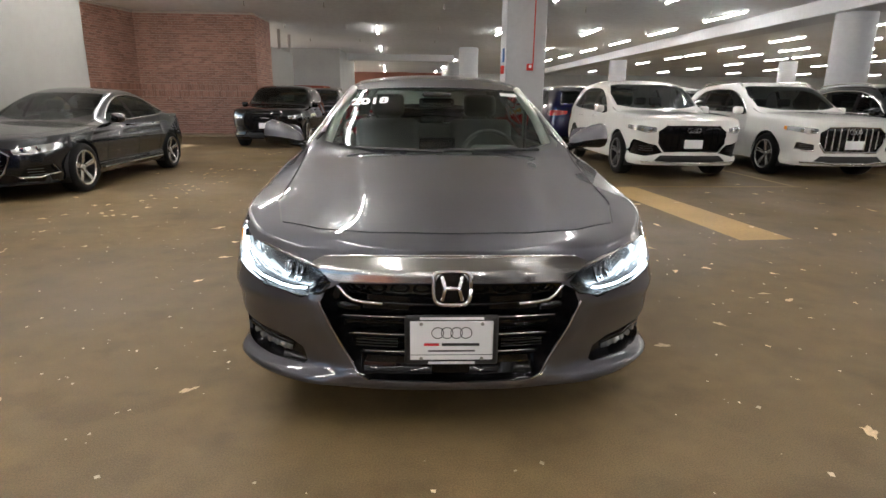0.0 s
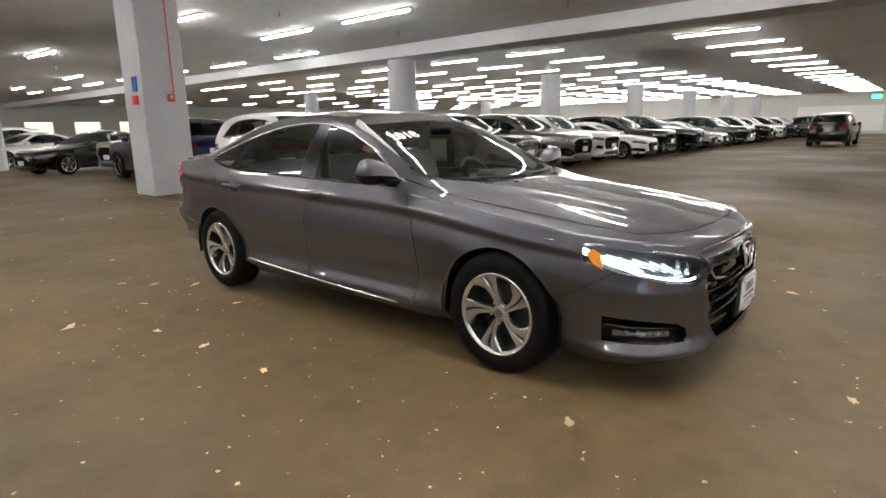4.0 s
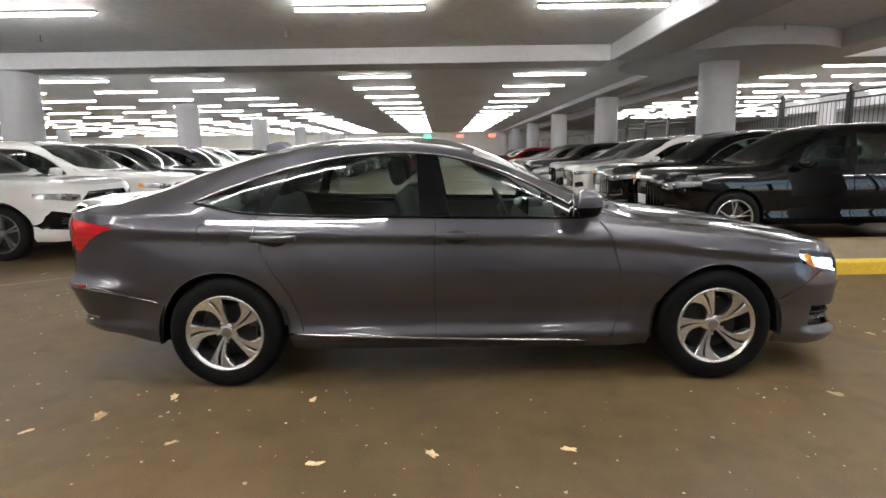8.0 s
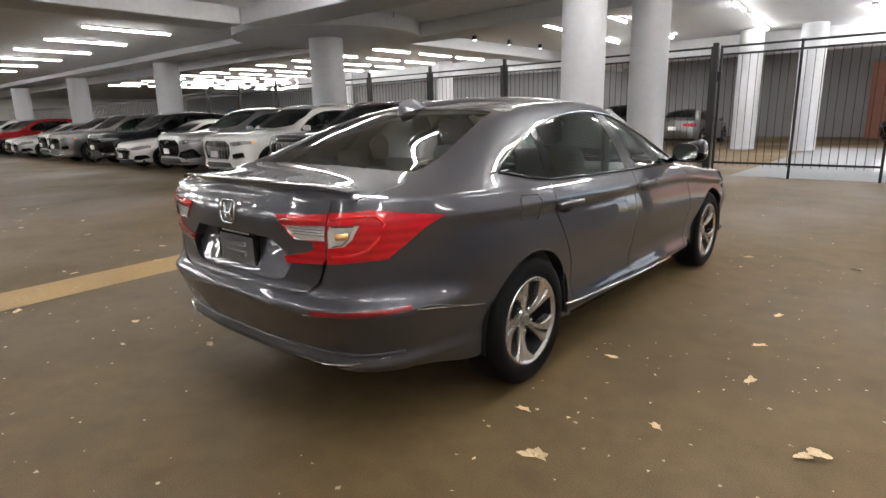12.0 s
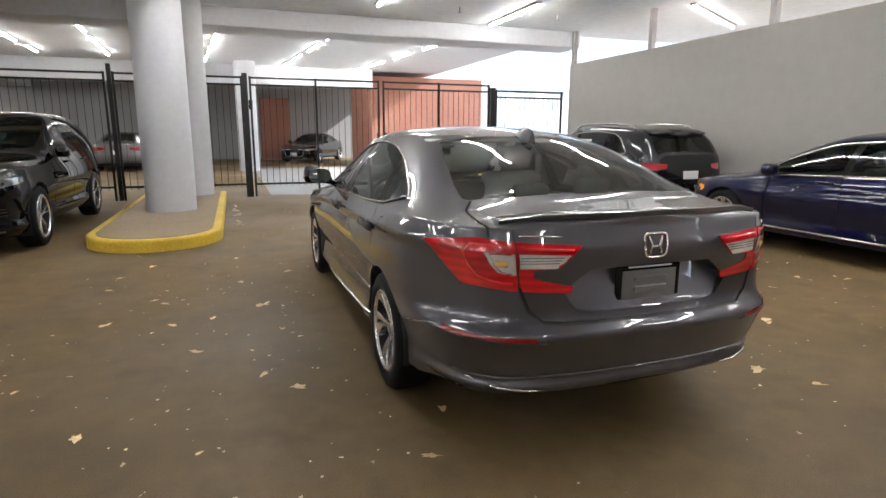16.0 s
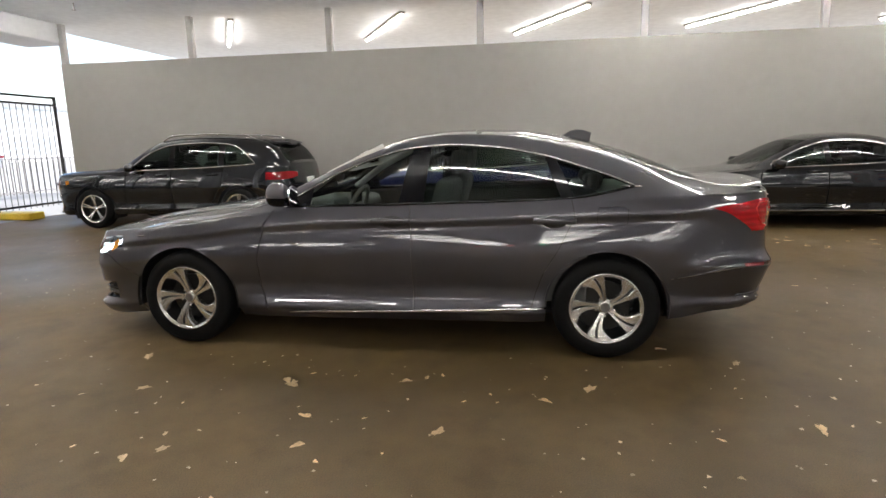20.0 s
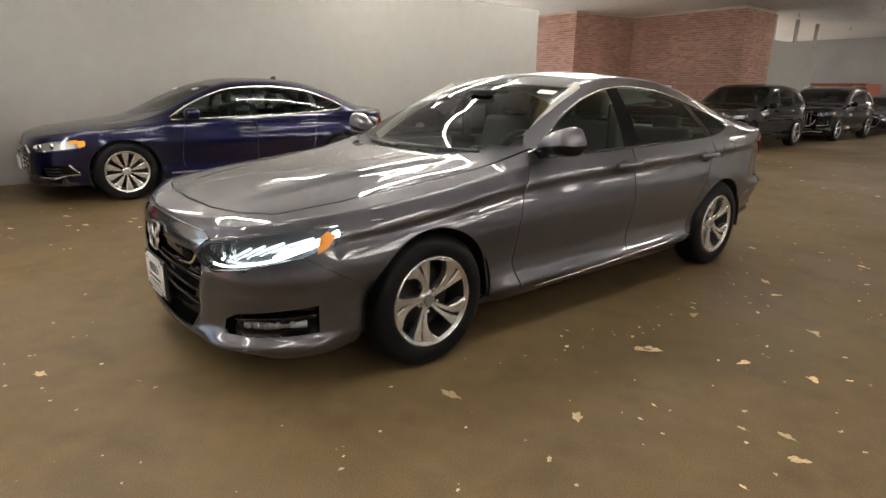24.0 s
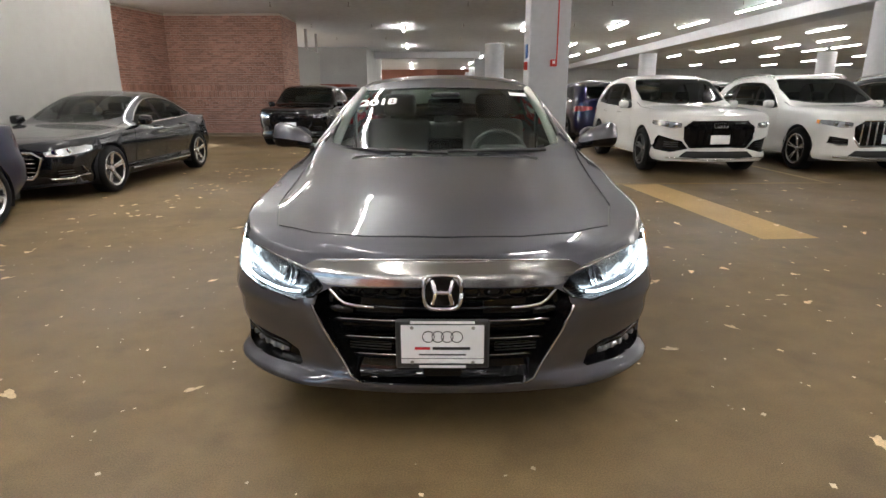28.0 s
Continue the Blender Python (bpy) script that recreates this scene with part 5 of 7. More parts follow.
def hero_rear(root, sh):
    P0 = P["grey"]
    b = bmesh.new()
    rows = []
    for k in range(25):
        x = 0.66 * (2 * k / 24 - 1)
        y = 2.452 - 0.115 * (abs(x) / 0.66) ** 2.2
        e = max(1 - (abs(x) / 0.66) ** 8, 0.15)
        zs = [sh.topz(x, y - d) for d in (0.20, 0.10, 0.015)]
        tip = max(zs[2] + 0.024 * e, zs[1] + 0.010 * e)
        rows.append([b.verts.new(p) for p in ((x, y - 0.20, zs[0] - 0.004), (x, y - 0.10, zs[1] + 0.004 * e), (x, y - 0.015, tip + 0.004 * e), (x, y, tip), (x, y - 0.004, tip - 0.012), (x, y - 0.05, zs[2] - 0.03), (x, y - 0.20, zs[0] - 0.05))])
    for p, q in zip(rows, rows[1:]):
        for i in range(6):
            b.faces.new((p[i], p[i + 1], q[i + 1], q[i]))
    bmesh.ops.recalc_face_normals(b, faces=b.faces)
    part("boot_spoiler", b, P0, root, smooth=50)
    def bar(name, pts, r, mat, off, flat=1.0, label=""):
        return part(name, tube(across(sh, pts, off, True), r, 8, flat), mat if not isinstance(mat, str) else M[mat], root, label, smooth=60)
    bar("valance_trim", [(0.80 * (2 * k / 24 - 1), 0.408) for k in range(25)], 0.007, P0, 0.006)
    for s in (1, -1):
        fold = [sh.sidepoint(1.80 + 0.068 * k, 0.524 + 0.085 * smoothstep(1.79, 2.21, 1.80 + 0.068 * k), 0.0) for k in range(6)]
        fold = [(s * p.x, p.y, p.z) for p in fold] + across(sh, [(s * x, 0.576 + 0.06 * (x - 0.54)) for x in (0.84, 0.72, 0.60, 0.50)], 0.0, True)
        part("bumper_fold", tube(fold, 0.0045, 6), P0, root, smooth=60)
        bar("exhaust_trim", [(s * x, z) for x, z in ((0.47, 0.345), (0.56, 0.352), (0.66, 0.366), (0.76, 0.392))], 0.012, "chrome", -0.004, 0.6, "bright exhaust finisher")
        bar("lamp_rib", [(s * x, z) for x, z in ((0.635, 0.962), (0.71, 0.971), (0.768, 0.970), (0.790, 0.942), (0.774, 0.882), (0.746, 0.842), (0.706, 0.825), (0.625, 0.814))], 0.007, "lensrib", 0.004, 1.0, "bright red lamp element")
        bar("lamp_rib", [(s * x, z) for x, z in ((0.385, 0.944), (0.47, 0.949), (0.55, 0.954), (0.595, 0.957))], 0.007, "lensrib", 0.004, 1.0, "bright red lamp element")
        for k in range(3):
            z = 0.893 + 0.011 * k
            bar("lens_rib", [(s * x, z + 0.02 * (x - 0.44)) for x in (0.440 - 0.009 * k, 0.52, 0.598)], 0.0022, "ledfog", 0.000)
        bar("indicator", [(s * 0.645, 0.893), (s * 0.668, 0.895), (s * 0.690, 0.898)], 0.012, "indicator", -0.004, 1.2, "pale amber indicator bulb")
        bar("lamp_edge", [(s * x, z) for x, z in ((0.635, 0.932), (0.712, 0.935), (0.692, 0.888), (0.668, 0.864), (0.630, 0.855))], 0.003, "chrome", 0.002)
        bar("lamp_split", [(s * 0.612, 0.978), (s * 0.606, 0.90), (s * 0.60, 0.80)], 0.004, "black", 0.002)
    ring = [(0.062 * math.copysign(abs(math.cos(a)) ** 0.45, math.cos(a)) * (0.92 + 0.08 * math.sin(a)), 0.945 + 0.050 * math.copysign(abs(math.sin(a)) ** 0.45, math.sin(a))) for a in [2 * math.pi * k / 32 for k in range(33)]]
    bar("badge_frame", ring, 0.006, "chrome", 0.004)
    for x0, x1 in ((-0.034, -0.020), (0.034, 0.020)):
        bar("badge_bar", [(x0, 0.982), (x1, 0.945), (x0 * 0.85, 0.908)], 0.007, "chrome", 0.003)
    bar("badge_bar", [(-0.022, 0.940), (0.022, 0.940)], 0.006, "chrome", 0.003)
    bar("name_badge", [(0.43, 0.999), (0.49, 1.001), (0.555, 1.003), (0.60, 1.004)], 0.009, "chrome", 0.001, 0.5, "small bright name badge")
    y = 2.440
    part("rear_plate_frame", box(-0.165, 0.165, y - 0.02, y, 0.688, 0.858, 0.008), M["gloss"], root)
    part("rear_plate", box(-0.140, 0.140, y - 0.004, y + 0.002, 0.712, 0.838, 0.004), M["plateback"], root, "bare plate holder, its grey lightened as if leaning up to light")
    for z0, z1 in ((0.742, 0.772), (0.790, 0.815)):
        part("plate_rib", box(-0.085, 0.085, y, y + 0.012, z0, z1, 0.006), M["plateback"], root)
    for x0, x1, z0, z1 in ((-0.075, 0.075, 0.694, 0.702), (-0.11, 0.11, 0.848, 0.854)):
        part("frame_print", box(x0, x1, y, y + 0.002, z0, z1), M["plate"], root)
    part("boot_handle", box(-0.22, 0.22, 2.43, 2.455, 0.866, 0.880, 0.004), M["black"], root)
    # aerial fin
    b = bmesh.new()
    secs = []
    for t in (0, 0.2, 0.45, 0.7, 0.9, 1.0):
        yy, h, w = 1.17 + 0.20 * t, 0.066 * math.sin(math.pi * min(t ** 0.8 * 0.62 + 0.02, 1)) + 0.004, 0.032 * (1 - 0.3 * t)
        z = sh.ztop(yy) - 0.004
        secs.append([b.verts.new(p) for p in ((-w, yy, z), (-w * 0.5, yy, z + h * 0.6), (0, yy + 0.01, z + h), (w * 0.5, yy, z + h * 0.6), (w, yy, z))])
    for p, q in zip(secs, secs[1:]):
        for i in range(4):
            b.faces.new((p[i], p[i + 1], q[i + 1], q[i]))
    b.faces.new(secs[0])
    b.faces.new(secs[-1][::-1])
    bmesh.ops.recalc_face_normals(b, faces=b.faces)
    part("aerial_fin", b, P0, root, smooth=60)


def hero_sides(root, sh, upper, lowz):
    P0 = P["grey"]
    for s in (1, -1):
        f = (lambda pts: pts) if s > 0 else mirror_side
        top = trim_along(sh, upper, -0.70, 1.57, 30, 0.004)
        part("window_trim", tube(f(top), 0.0065, 6), M["chrome"], root, "bright window trim", smooth=60)
        low = trim_along(sh, lowz, -0.66, 1.57, 30, 0.003)
        part("belt_seal", tube(f(low), 0.009, 6), M["gloss"], root, smooth=60)
        tip = trim_along(sh, lambda y: 1.076 - 0.04 * (y - 1.5), 1.49, 1.615, 6, 0.003)
        part("trim_tip", tube(f(tip), 0.008, 6, 0.7), M["chrome"], root, smooth=60)
        sill = [tuple(sh.sidepoint(-0.66 + 1.71 * k / 16, 0.252 + 0.068 * (k / 16) ** 0.9, 0.006)) for k in range(17)]
        part("sill_trim", tube(f(sill), 0.010, 6, 0.8), M["chrome"], root, "bright sill trim", smooth=60)
        seam = [tuple(sh.sidepoint(1.79 + 0.42 * k / 8, 0.520 + 0.085 * k / 8, 0.0)) for k in range(9)]
        part("bumper_seam", tube(f(seam), 0.0035, 6), M["darkchrome"], root)
        for yc in (0.075, 1.095):
            p = sh.sidepoint(yc, 0.878, 0.0)
            b = box(-0.014, 0.018, -0.130, 0.130, -0.020, 0.019, 0.014, 3)
            for v in b.verts:
                v.co.x -= 0.45 * v.co.y ** 2
            hd = part("door_handle", b, P0, root, smooth=60)
            hd.matrix_basis = pose(s * (p.x + 0.034), yc, 0.880, 0, 0, 0 if s > 0 else 180)
            # Raised black disc; its colour stands in for shade in the handle's hollow.
            b = lathe([(0.001, 0.012), (0.034, 0.011), (0.040, 0.0)], 20, "x")
            for v in b.verts:
                v.co.y *= 1.9
            cup = part("handle_cup", b, M["black"], root, smooth=60)
            cup.matrix_basis = pose(s * (p.x + 0.003), yc, 0.872, 0, 0, 0 if s > 0 else 180)
        # mirror
        halves = []
        for lower in (False, True):
            b = bmesh.new()
            secs = []
            for x, h, d, zc in ((-0.115, 0.012, 0.030, -0.022), (-0.10, 0.028, 0.060, -0.020), (-0.05, 0.044, 0.086, -0.010), (0.02, 0.058, 0.096, -0.002), (0.075, 0.064, 0.094, 0.002), (0.105, 0.056, 0.080, 0.002), (0.120, 0.030, 0.050, 0.0)):
                ring = []
                for k in range(13):
                    a = math.pi * k / 12 + (math.pi if lower else 0)
                    cy, cz = math.cos(a), math.sin(a)
                    y = math.copysign(abs(cy) ** 0.7, cy) * (0.045 if cy > 0 else d) + 0.12 * (x + 0.1)
                    ring.append(b.verts.new((x, y, zc - 0.014 + math.copysign(abs(cz) ** 0.75, cz) * (h * 0.75 if lower else h * 1.15))))
                secs.append(ring)
            for p, q in zip(secs, secs[1:]):
                for k in range(12):
                    b.faces.new((p[k], p[k + 1], q[k + 1], q[k]))
            b.faces.new(secs[0])
            b.faces.new(secs[-1][::-1])
            bmesh.ops.recalc_face_normals(b, faces=b.faces)
            halves.append(b)
        b, low = halves
        place = Matrix.Translation((s * 0.965, -0.630, 1.056)) @ Matrix.Diagonal((s, 1, 1.28, 1))
        part("door_mirror", b, P0, root, smooth=80).matrix_basis = place
        part("mirror_base", low, M["gloss"], root, smooth=80).matrix_basis = place
        b = lathe([(0.001, 0.006), (0.96, 0.005), (1.0, 0.0)], 32, "y")
        for v in b.verts:
            v.co.x = math.copysign(abs(v.co.x) ** 0.8, v.co.x) * 0.092
            v.co.z = math.copysign(abs(v.co.z) ** 0.8, v.co.z) * 0.062
        gl = part("mirror_glass", b, M["chrome"], root)
        gl.matrix_basis = pose(s * 0.955, -0.577 + 0.018, 1.044, 0, 0, s * 6)
        b = box(-0.075, 0.11, -0.055, 0.035, -0.020, 0.016, 0.012, 2)
        arm = part("mirror_arm", b, M["gloss"], root, smooth=50)
        arm.matrix_basis = pose(s * 0.885, -0.605, 0.992, 0, s * -8, 0)
        # wiper
    part("wiper", tube([(-0.62, -0.80, 0.985), (-0.35, -0.93, 0.985), (0.02, -1.00, 0.975)], 0.010, 6), M["black"], root)
    part("wiper", tube([(-0.02, -0.985, 0.985), (0.30, -0.95, 0.985), (0.60, -0.86, 0.985)], 0.010, 6), M["black"], root)
    part("washer_nozzle", box(-0.26, -0.24, -1.12, -1.09, 0.955, 0.967, 0.004), M["black"], root)
    # price year and tag on the windscreen
    cu = bpy.data.curves.new("year", "FONT")
    cu.body, cu.size, cu.extrude = "2018", 0.125, 0.0005
    cu.offset = 0.004
    tmp = bpy.data.objects.new("tmp", cu)
    scene.collection.objects.link(tmp)
    bpy.context.view_layer.update()
    me = bpy.data.meshes.new_from_object(tmp.evaluated_get(bpy.context.evaluated_depsgraph_get()))
    bpy.data.objects.remove(tmp)
    me.materials.clear()
    me.materials.append(M["plate"])
    yr = new("year_sticker", me)
    yr.parent = root
    yr["label"] = "white stick-on numerals 2018"
    yr.matrix_basis = pose(-0.575, -0.365, sh.ztop(-0.365) - 0.022, 24.5, -4.0, -3)
    tag = part("screen_tag", box(-0.06, 0.06, -0.025, 0.025, 0, 0.002), M["plate"], root, "small white tag on the windscreen")
    tag.matrix_basis = pose(0.50, -0.21, sh.ztop(-0.21) - 0.018, 24, 4, 8)


def mirror_side(pts):
    return [(-x, y, z) for x, y, z in pts]


def trim_along(sh, fn, y0, y1, n, off):
    pts = []
    for k in range(n + 1):
        y = y0 + (y1 - y0) * k / n
        z = fn(y)
        lo, hi = sh.glasspoint(y, 0), sh.glasspoint(y, 1)
        p = sh.glasspoint(y, min(max((z - lo.z) / max(hi.z - lo.z, 0.01), 0), 1))
        pts.append((p.x + off, p.y, p.z))
    return pts


def hero_cabin(root):
    def seat(x, y, w):
        part("seat_base", box(x - w / 2, x + w / 2, y - 0.50, y + 0.02, 0.42, 0.58, 0.06, 3), M["cloth"], root, smooth=60)
        b = box(-w / 2, w / 2, -0.07, 0.07, 0.0, 0.62, 0.06, 3)
        part("seat_back", b, M["cloth"], root, smooth=60).matrix_basis = pose(x, y, 0.52, -16)
        b = box(-0.13, 0.13, -0.045, 0.045, 0.0, 0.17, 0.04, 3)
        part("headrest", b, M["cloth"], root, smooth=60).matrix_basis = pose(x, y + 0.20, 1.14, -12)
    seat(-0.37, 0.22, 0.50)
    seat(0.37, 0.22, 0.50)
    part("rear_bench", box(-0.66, 0.66, 0.62, 1.12, 0.42, 0.58, 0.06, 3), M["cloth"], root, smooth=60)
    b = box(-0.66, 0.66, -0.07, 0.07, 0.0, 0.56, 0.06, 3)
    part("rear_backrest", b, M["cloth"], root, smooth=60).matrix_basis = pose(0, 1.14, 0.52, -22)
    for x in (-0.42, 0, 0.42):
        b = box(-0.12, 0.12, -0.04, 0.04, 0.0, 0.11 if x else 0.08, 0.035, 3)
        part("headrest", b, M["cloth"], root, smooth=60).matrix_basis = pose(x, 1.36, 1.03, -14)
    part("parcel_shelf", box(-0.60, 0.60, 1.36, 1.96, 1.00, 1.03, 0.01), M["shelf"], root)
    part("cabin_floor", box(-0.76, 0.76, -1.0, 1.6, 0.34, 0.42), M["trim"], root)
    part("dashboard", box(-0.72, 0.72, -0.92, -0.42, 0.55, 0.93, 0.07, 3), M["trim"], root, smooth=60)
    part("touch_screen", box(-0.12, 0.12, -0.45, -0.43, 0.90, 1.02, 0.01, 2), M["gloss"], root)
    part("instrument_hood", box(0.22, 0.54, -0.62, -0.42, 0.90, 0.98, 0.04, 3), M["trim"], root, smooth=60)
    b = bmesh.new()
    pts = [(0.19 * math.cos(a), 0, 0.19 * math.sin(a)) for a in [2 * math.pi * k / 32 for k in range(33)]]
    add_tube(b, pts, 0.015, 8, cap=False)
    wheel_ob = part("steering_wheel", b, M["trim"], root, smooth=60)
    wheel_ob.matrix_basis = pose(0.37, -0.33, 0.885, -24)
    part("steering_hub", box(-0.09, 0.09, -0.02, 0.03, -0.07, 0.06, 0.02, 2), M["trim"], wheel_ob, smooth=60)
    part("steering_spoke", box(-0.18, 0.18, -0.008, 0.008, -0.02, 0.015, 0.005), M["trim"], wheel_ob)
    for s in (1, -1):
        part("door_card", box(s * 0.80, s * 0.84, -0.85, 1.3, 0.35, 0.94, 0.01), M["trim"], root)
        part("centre_pillar", box(s * 0.69, s * 0.71, 0.16, 0.26, 0.9, 1.24, 0.01), M["black"], root).matrix_basis = pose(0, 0, 0, 0, 0, 0)
        part("screen_pillar", tube([(s * 0.70, -0.66, 0.98), (s * 0.655, -0.40, 1.16), (s * 0.585, -0.04, 1.335)], 0.028, 8), M["headlining"], root, smooth=60)
    part("roof_lining", box(-0.56, 0.56, 0.0, 1.15, 1.345, 1.365, 0.01), M["headlining"], root)
    part("console", box(-0.12, 0.12, -0.45, 0.45, 0.42, 0.66, 0.03, 2), M["trim"], root, smooth=60)
    part("rear_view_mirror", box(-0.12, 0.12, -0.30, -0.27, 1.215, 1.275, 0.012, 2), M["gloss"], root, smooth=50)
    part("camera_housing", box(-0.10, 0.10, -0.32, -0.12, 1.285, 1.315, 0.02, 2), M["black"], root, smooth=50)


sedan, hero_sh = hero()


# ---- parked cars ----


SPECS = {
    "suv": dict(
        r=0.375, rim=0.262, wb=1.475, W=0.965,
        outline=[(0, -2.43), (0.38, -2.415), (0.72, -2.35), (0.895, -2.19), (0.945, -1.88), (0.955, -1.5), (0.965, -0.8), (0.965, 0.4), (0.960, 1.3), (0.94, 1.9), (0.88, 2.25), (0.70, 2.42), (0.35, 2.48), (0, 2.49)],
        zbot=[(-2.5, 0.24), (-1.9, 0.25), (-1, 0.27), (1, 0.27), (1.9, 0.30), (2.5, 0.34)],
        zsh=[(-2.45, 0.950), (-2.2, 0.995), (-1.5, 1.02), (-0.9, 1.045), (0.5, 1.075), (1.6, 1.105), (2.2, 1.12), (2.5, 1.12)],
        ztop=[(-2.45, 0.965), (-2.2, 1.045), (-1.6, 1.10), (-1.05, 1.135), (-0.92, 1.17), (-0.4, 1.48), (-0.08, 1.635), (0.25, 1.69), (0.8, 1.705), (1.5, 1.675), (1.95, 1.60), (2.15, 1.48), (2.38, 1.20), (2.5, 1.13)],
        x4=[(-2.45, 0.88), (-1.0, 0.88), (-0.4, 0.845), (0.0, 0.805), (0.6, 0.79), (1.5, 0.775), (2.0, 0.77), (2.5, 0.84)],
        z4d=[(-2.45, 0.004), (-1.0, 0.03), (0, 0.038), (1.5, 0.042), (2.2, 0.035), (2.5, 0.01)],
        front=[(0.24, 0.07), (0.30, 0.02), (0.36, 0.012), (0.42, 0.030), (0.60, 0.010), (0.75, 0.0), (0.88, 0.004), (0.93, 0.016), (1.0, 0.045)],
        side=[(0.26, 0.06), (0.33, 0.026), (0.38, 0.024), (0.46, 0.046), (0.60, 0.024), (0.74, 0.0), (0.86, 0.010), (0.96, 0.028), (1.04, 0.046), (1.12, 0.068)],
        rear=[(0.30, 0.10), (0.42, 0.02), (0.6, 0.0), (0.85, 0.02), (1.12, 0.06)],
        dlo=(-0.66, 1.80, [(-0.66, 1.10), (-0.40, 1.30), (-0.1, 1.45), (0.2, 1.525), (0.8, 1.55), (1.3, 1.515), (1.50, 1.44), (1.72, 1.26), (1.80, 1.185)], [(-0.66, 1.072), (0.5, 1.10), (1.35, 1.135), (1.80, 1.165)]),
        pillars=((0.12, 0.22), (1.08, 1.20)), screen=(-1.0, 0.25, 0.79, -0.14, 0.725), back=(1.98, 2.36, 0.66),
        grille=[(-0.1, 0.905), (0.44, 0.895), (0.575, 0.80), (0.56, 0.62), (0.45, 0.475), (-0.1, 0.465)],
        lamp=[(0.60, 0.86), (0.61, 0.79), (0.74, 0.775), (0.93, 0.825), (0.955, 0.90), (0.80, 0.89)],
        tail=[(0.47, 1.005), (0.49, 0.93), (0.70, 0.895), (1.0, 0.875), (1.0, 1.01), (0.75, 1.03)],
        intake=[(0.47, 0.45), (0.585, 0.58), (0.70, 0.60), (0.90, 0.665), (0.915, 0.60), (0.905, 0.42), (0.74, 0.39)], intake_small=[(0.62, 0.50), (0.63, 0.60), (0.86, 0.64), (0.87, 0.53), (0.74, 0.495)], lampy=-1.99, plate=0.60, handle=0.99, lip=0.40, bonnet=(-2.16, 0.82), rails=False),
    "sedan": dict(
        r=0.332, rim=0.236, wb=1.42, W=0.925,
        outline=[(0, -2.34), (0.35, -2.31), (0.64, -2.20), (0.80, -2.03), (0.885, -1.75), (0.915, -1.4), (0.925, -0.6), (0.925, 0.4), (0.92, 1.2), (0.90, 1.7), (0.84, 2.08), (0.66, 2.30), (0.35, 2.38), (0, 2.40)],
        zbot=[(-2.4, 0.20), (-1.9, 0.21), (-1, 0.21), (1, 0.22), (1.9, 0.27), (2.4, 0.31)],
        zsh=[(-2.4, 0.70), (-2.1, 0.765), (-1.4, 0.83), (-0.85, 0.885), (0.4, 0.930), (1.3, 0.960), (1.9, 0.98), (2.4, 0.985)],
        ztop=[(-2.4, 0.705), (-2.1, 0.79), (-1.5, 0.875), (-0.98, 0.935), (-0.86, 0.97), (-0.4, 1.195), (-0.05, 1.345), (0.2, 1.405), (0.55, 1.425), (1.0, 1.39), (1.4, 1.275), (1.75, 1.125), (1.95, 1.055), (2.2, 1.035), (2.4, 0.995)],
        x4=[(-2.4, 0.80), (-0.95, 0.80), (-0.4, 0.745), (0.0, 0.67), (0.6, 0.64), (1.2, 0.645), (1.8, 0.72), (2.4, 0.84)],
        z4d=[(-2.4, 0.004), (-0.95, 0.03), (0, 0.05), (1.3, 0.055), (1.9, 0.035), (2.4, 0.01)],
        front=[(0.20, 0.07), (0.27, 0.03), (0.45, 0.0), (0.58, 0.005), (0.70, 0.04), (0.80, 0.08)],
        side=[(0.21, 0.06), (0.27, 0.024), (0.31, 0.022), (0.38, 0.040), (0.50, 0.020), (0.62, 0.0), (0.72, 0.008), (0.80, 0.022), (0.815, 0.015), (0.83, 0.018), (0.90, 0.042), (1.0, 0.064)],
        rear=[(0.27, 0.10), (0.38, 0.02), (0.55, 0.0), (0.72, 0.03), (0.98, 0.07)],
        dlo=(-0.62, 1.46, [(-0.62, 0.945), (-0.40, 1.075), (-0.1, 1.205), (0.15, 1.275), (0.5, 1.30), (0.9, 1.26), (1.2, 1.17), (1.46, 1.045)], [(-0.62, 0.915), (0.4, 0.95), (1.1, 0.985), (1.46, 1.04)]),
        pillars=((0.12, 0.20), (1.00, 1.08)), screen=(-0.95, 0.30, 0.70, -0.10, 0.58), back=(1.14, 1.80, 0.55),
        grille=[(-0.1, 0.635), (0.40, 0.63), (0.50, 0.56), (0.42, 0.36), (0.36, 0.30), (-0.1, 0.29)],
        lamp=[(0.50, 0.63), (0.53, 0.575), (0.68, 0.57), (0.86, 0.62), (0.90, 0.70), (0.72, 0.685)],
        tail=[(0.40, 0.87), (0.40, 0.79), (0.66, 0.75), (0.95, 0.75), (0.95, 0.88), (0.70, 0.89)],
        intake=[(0.56, 0.29), (0.60, 0.40), (0.84, 0.44), (0.86, 0.33), (0.70, 0.285)], intake_small=[(0.54, 0.29), (0.62, 0.41), (0.82, 0.435), (0.84, 0.33), (0.72, 0.285)], lampy=-1.90, plate=0.42, handle=0.86, lip=0.31, bonnet=(-2.05, 0.74), rails=False),
}


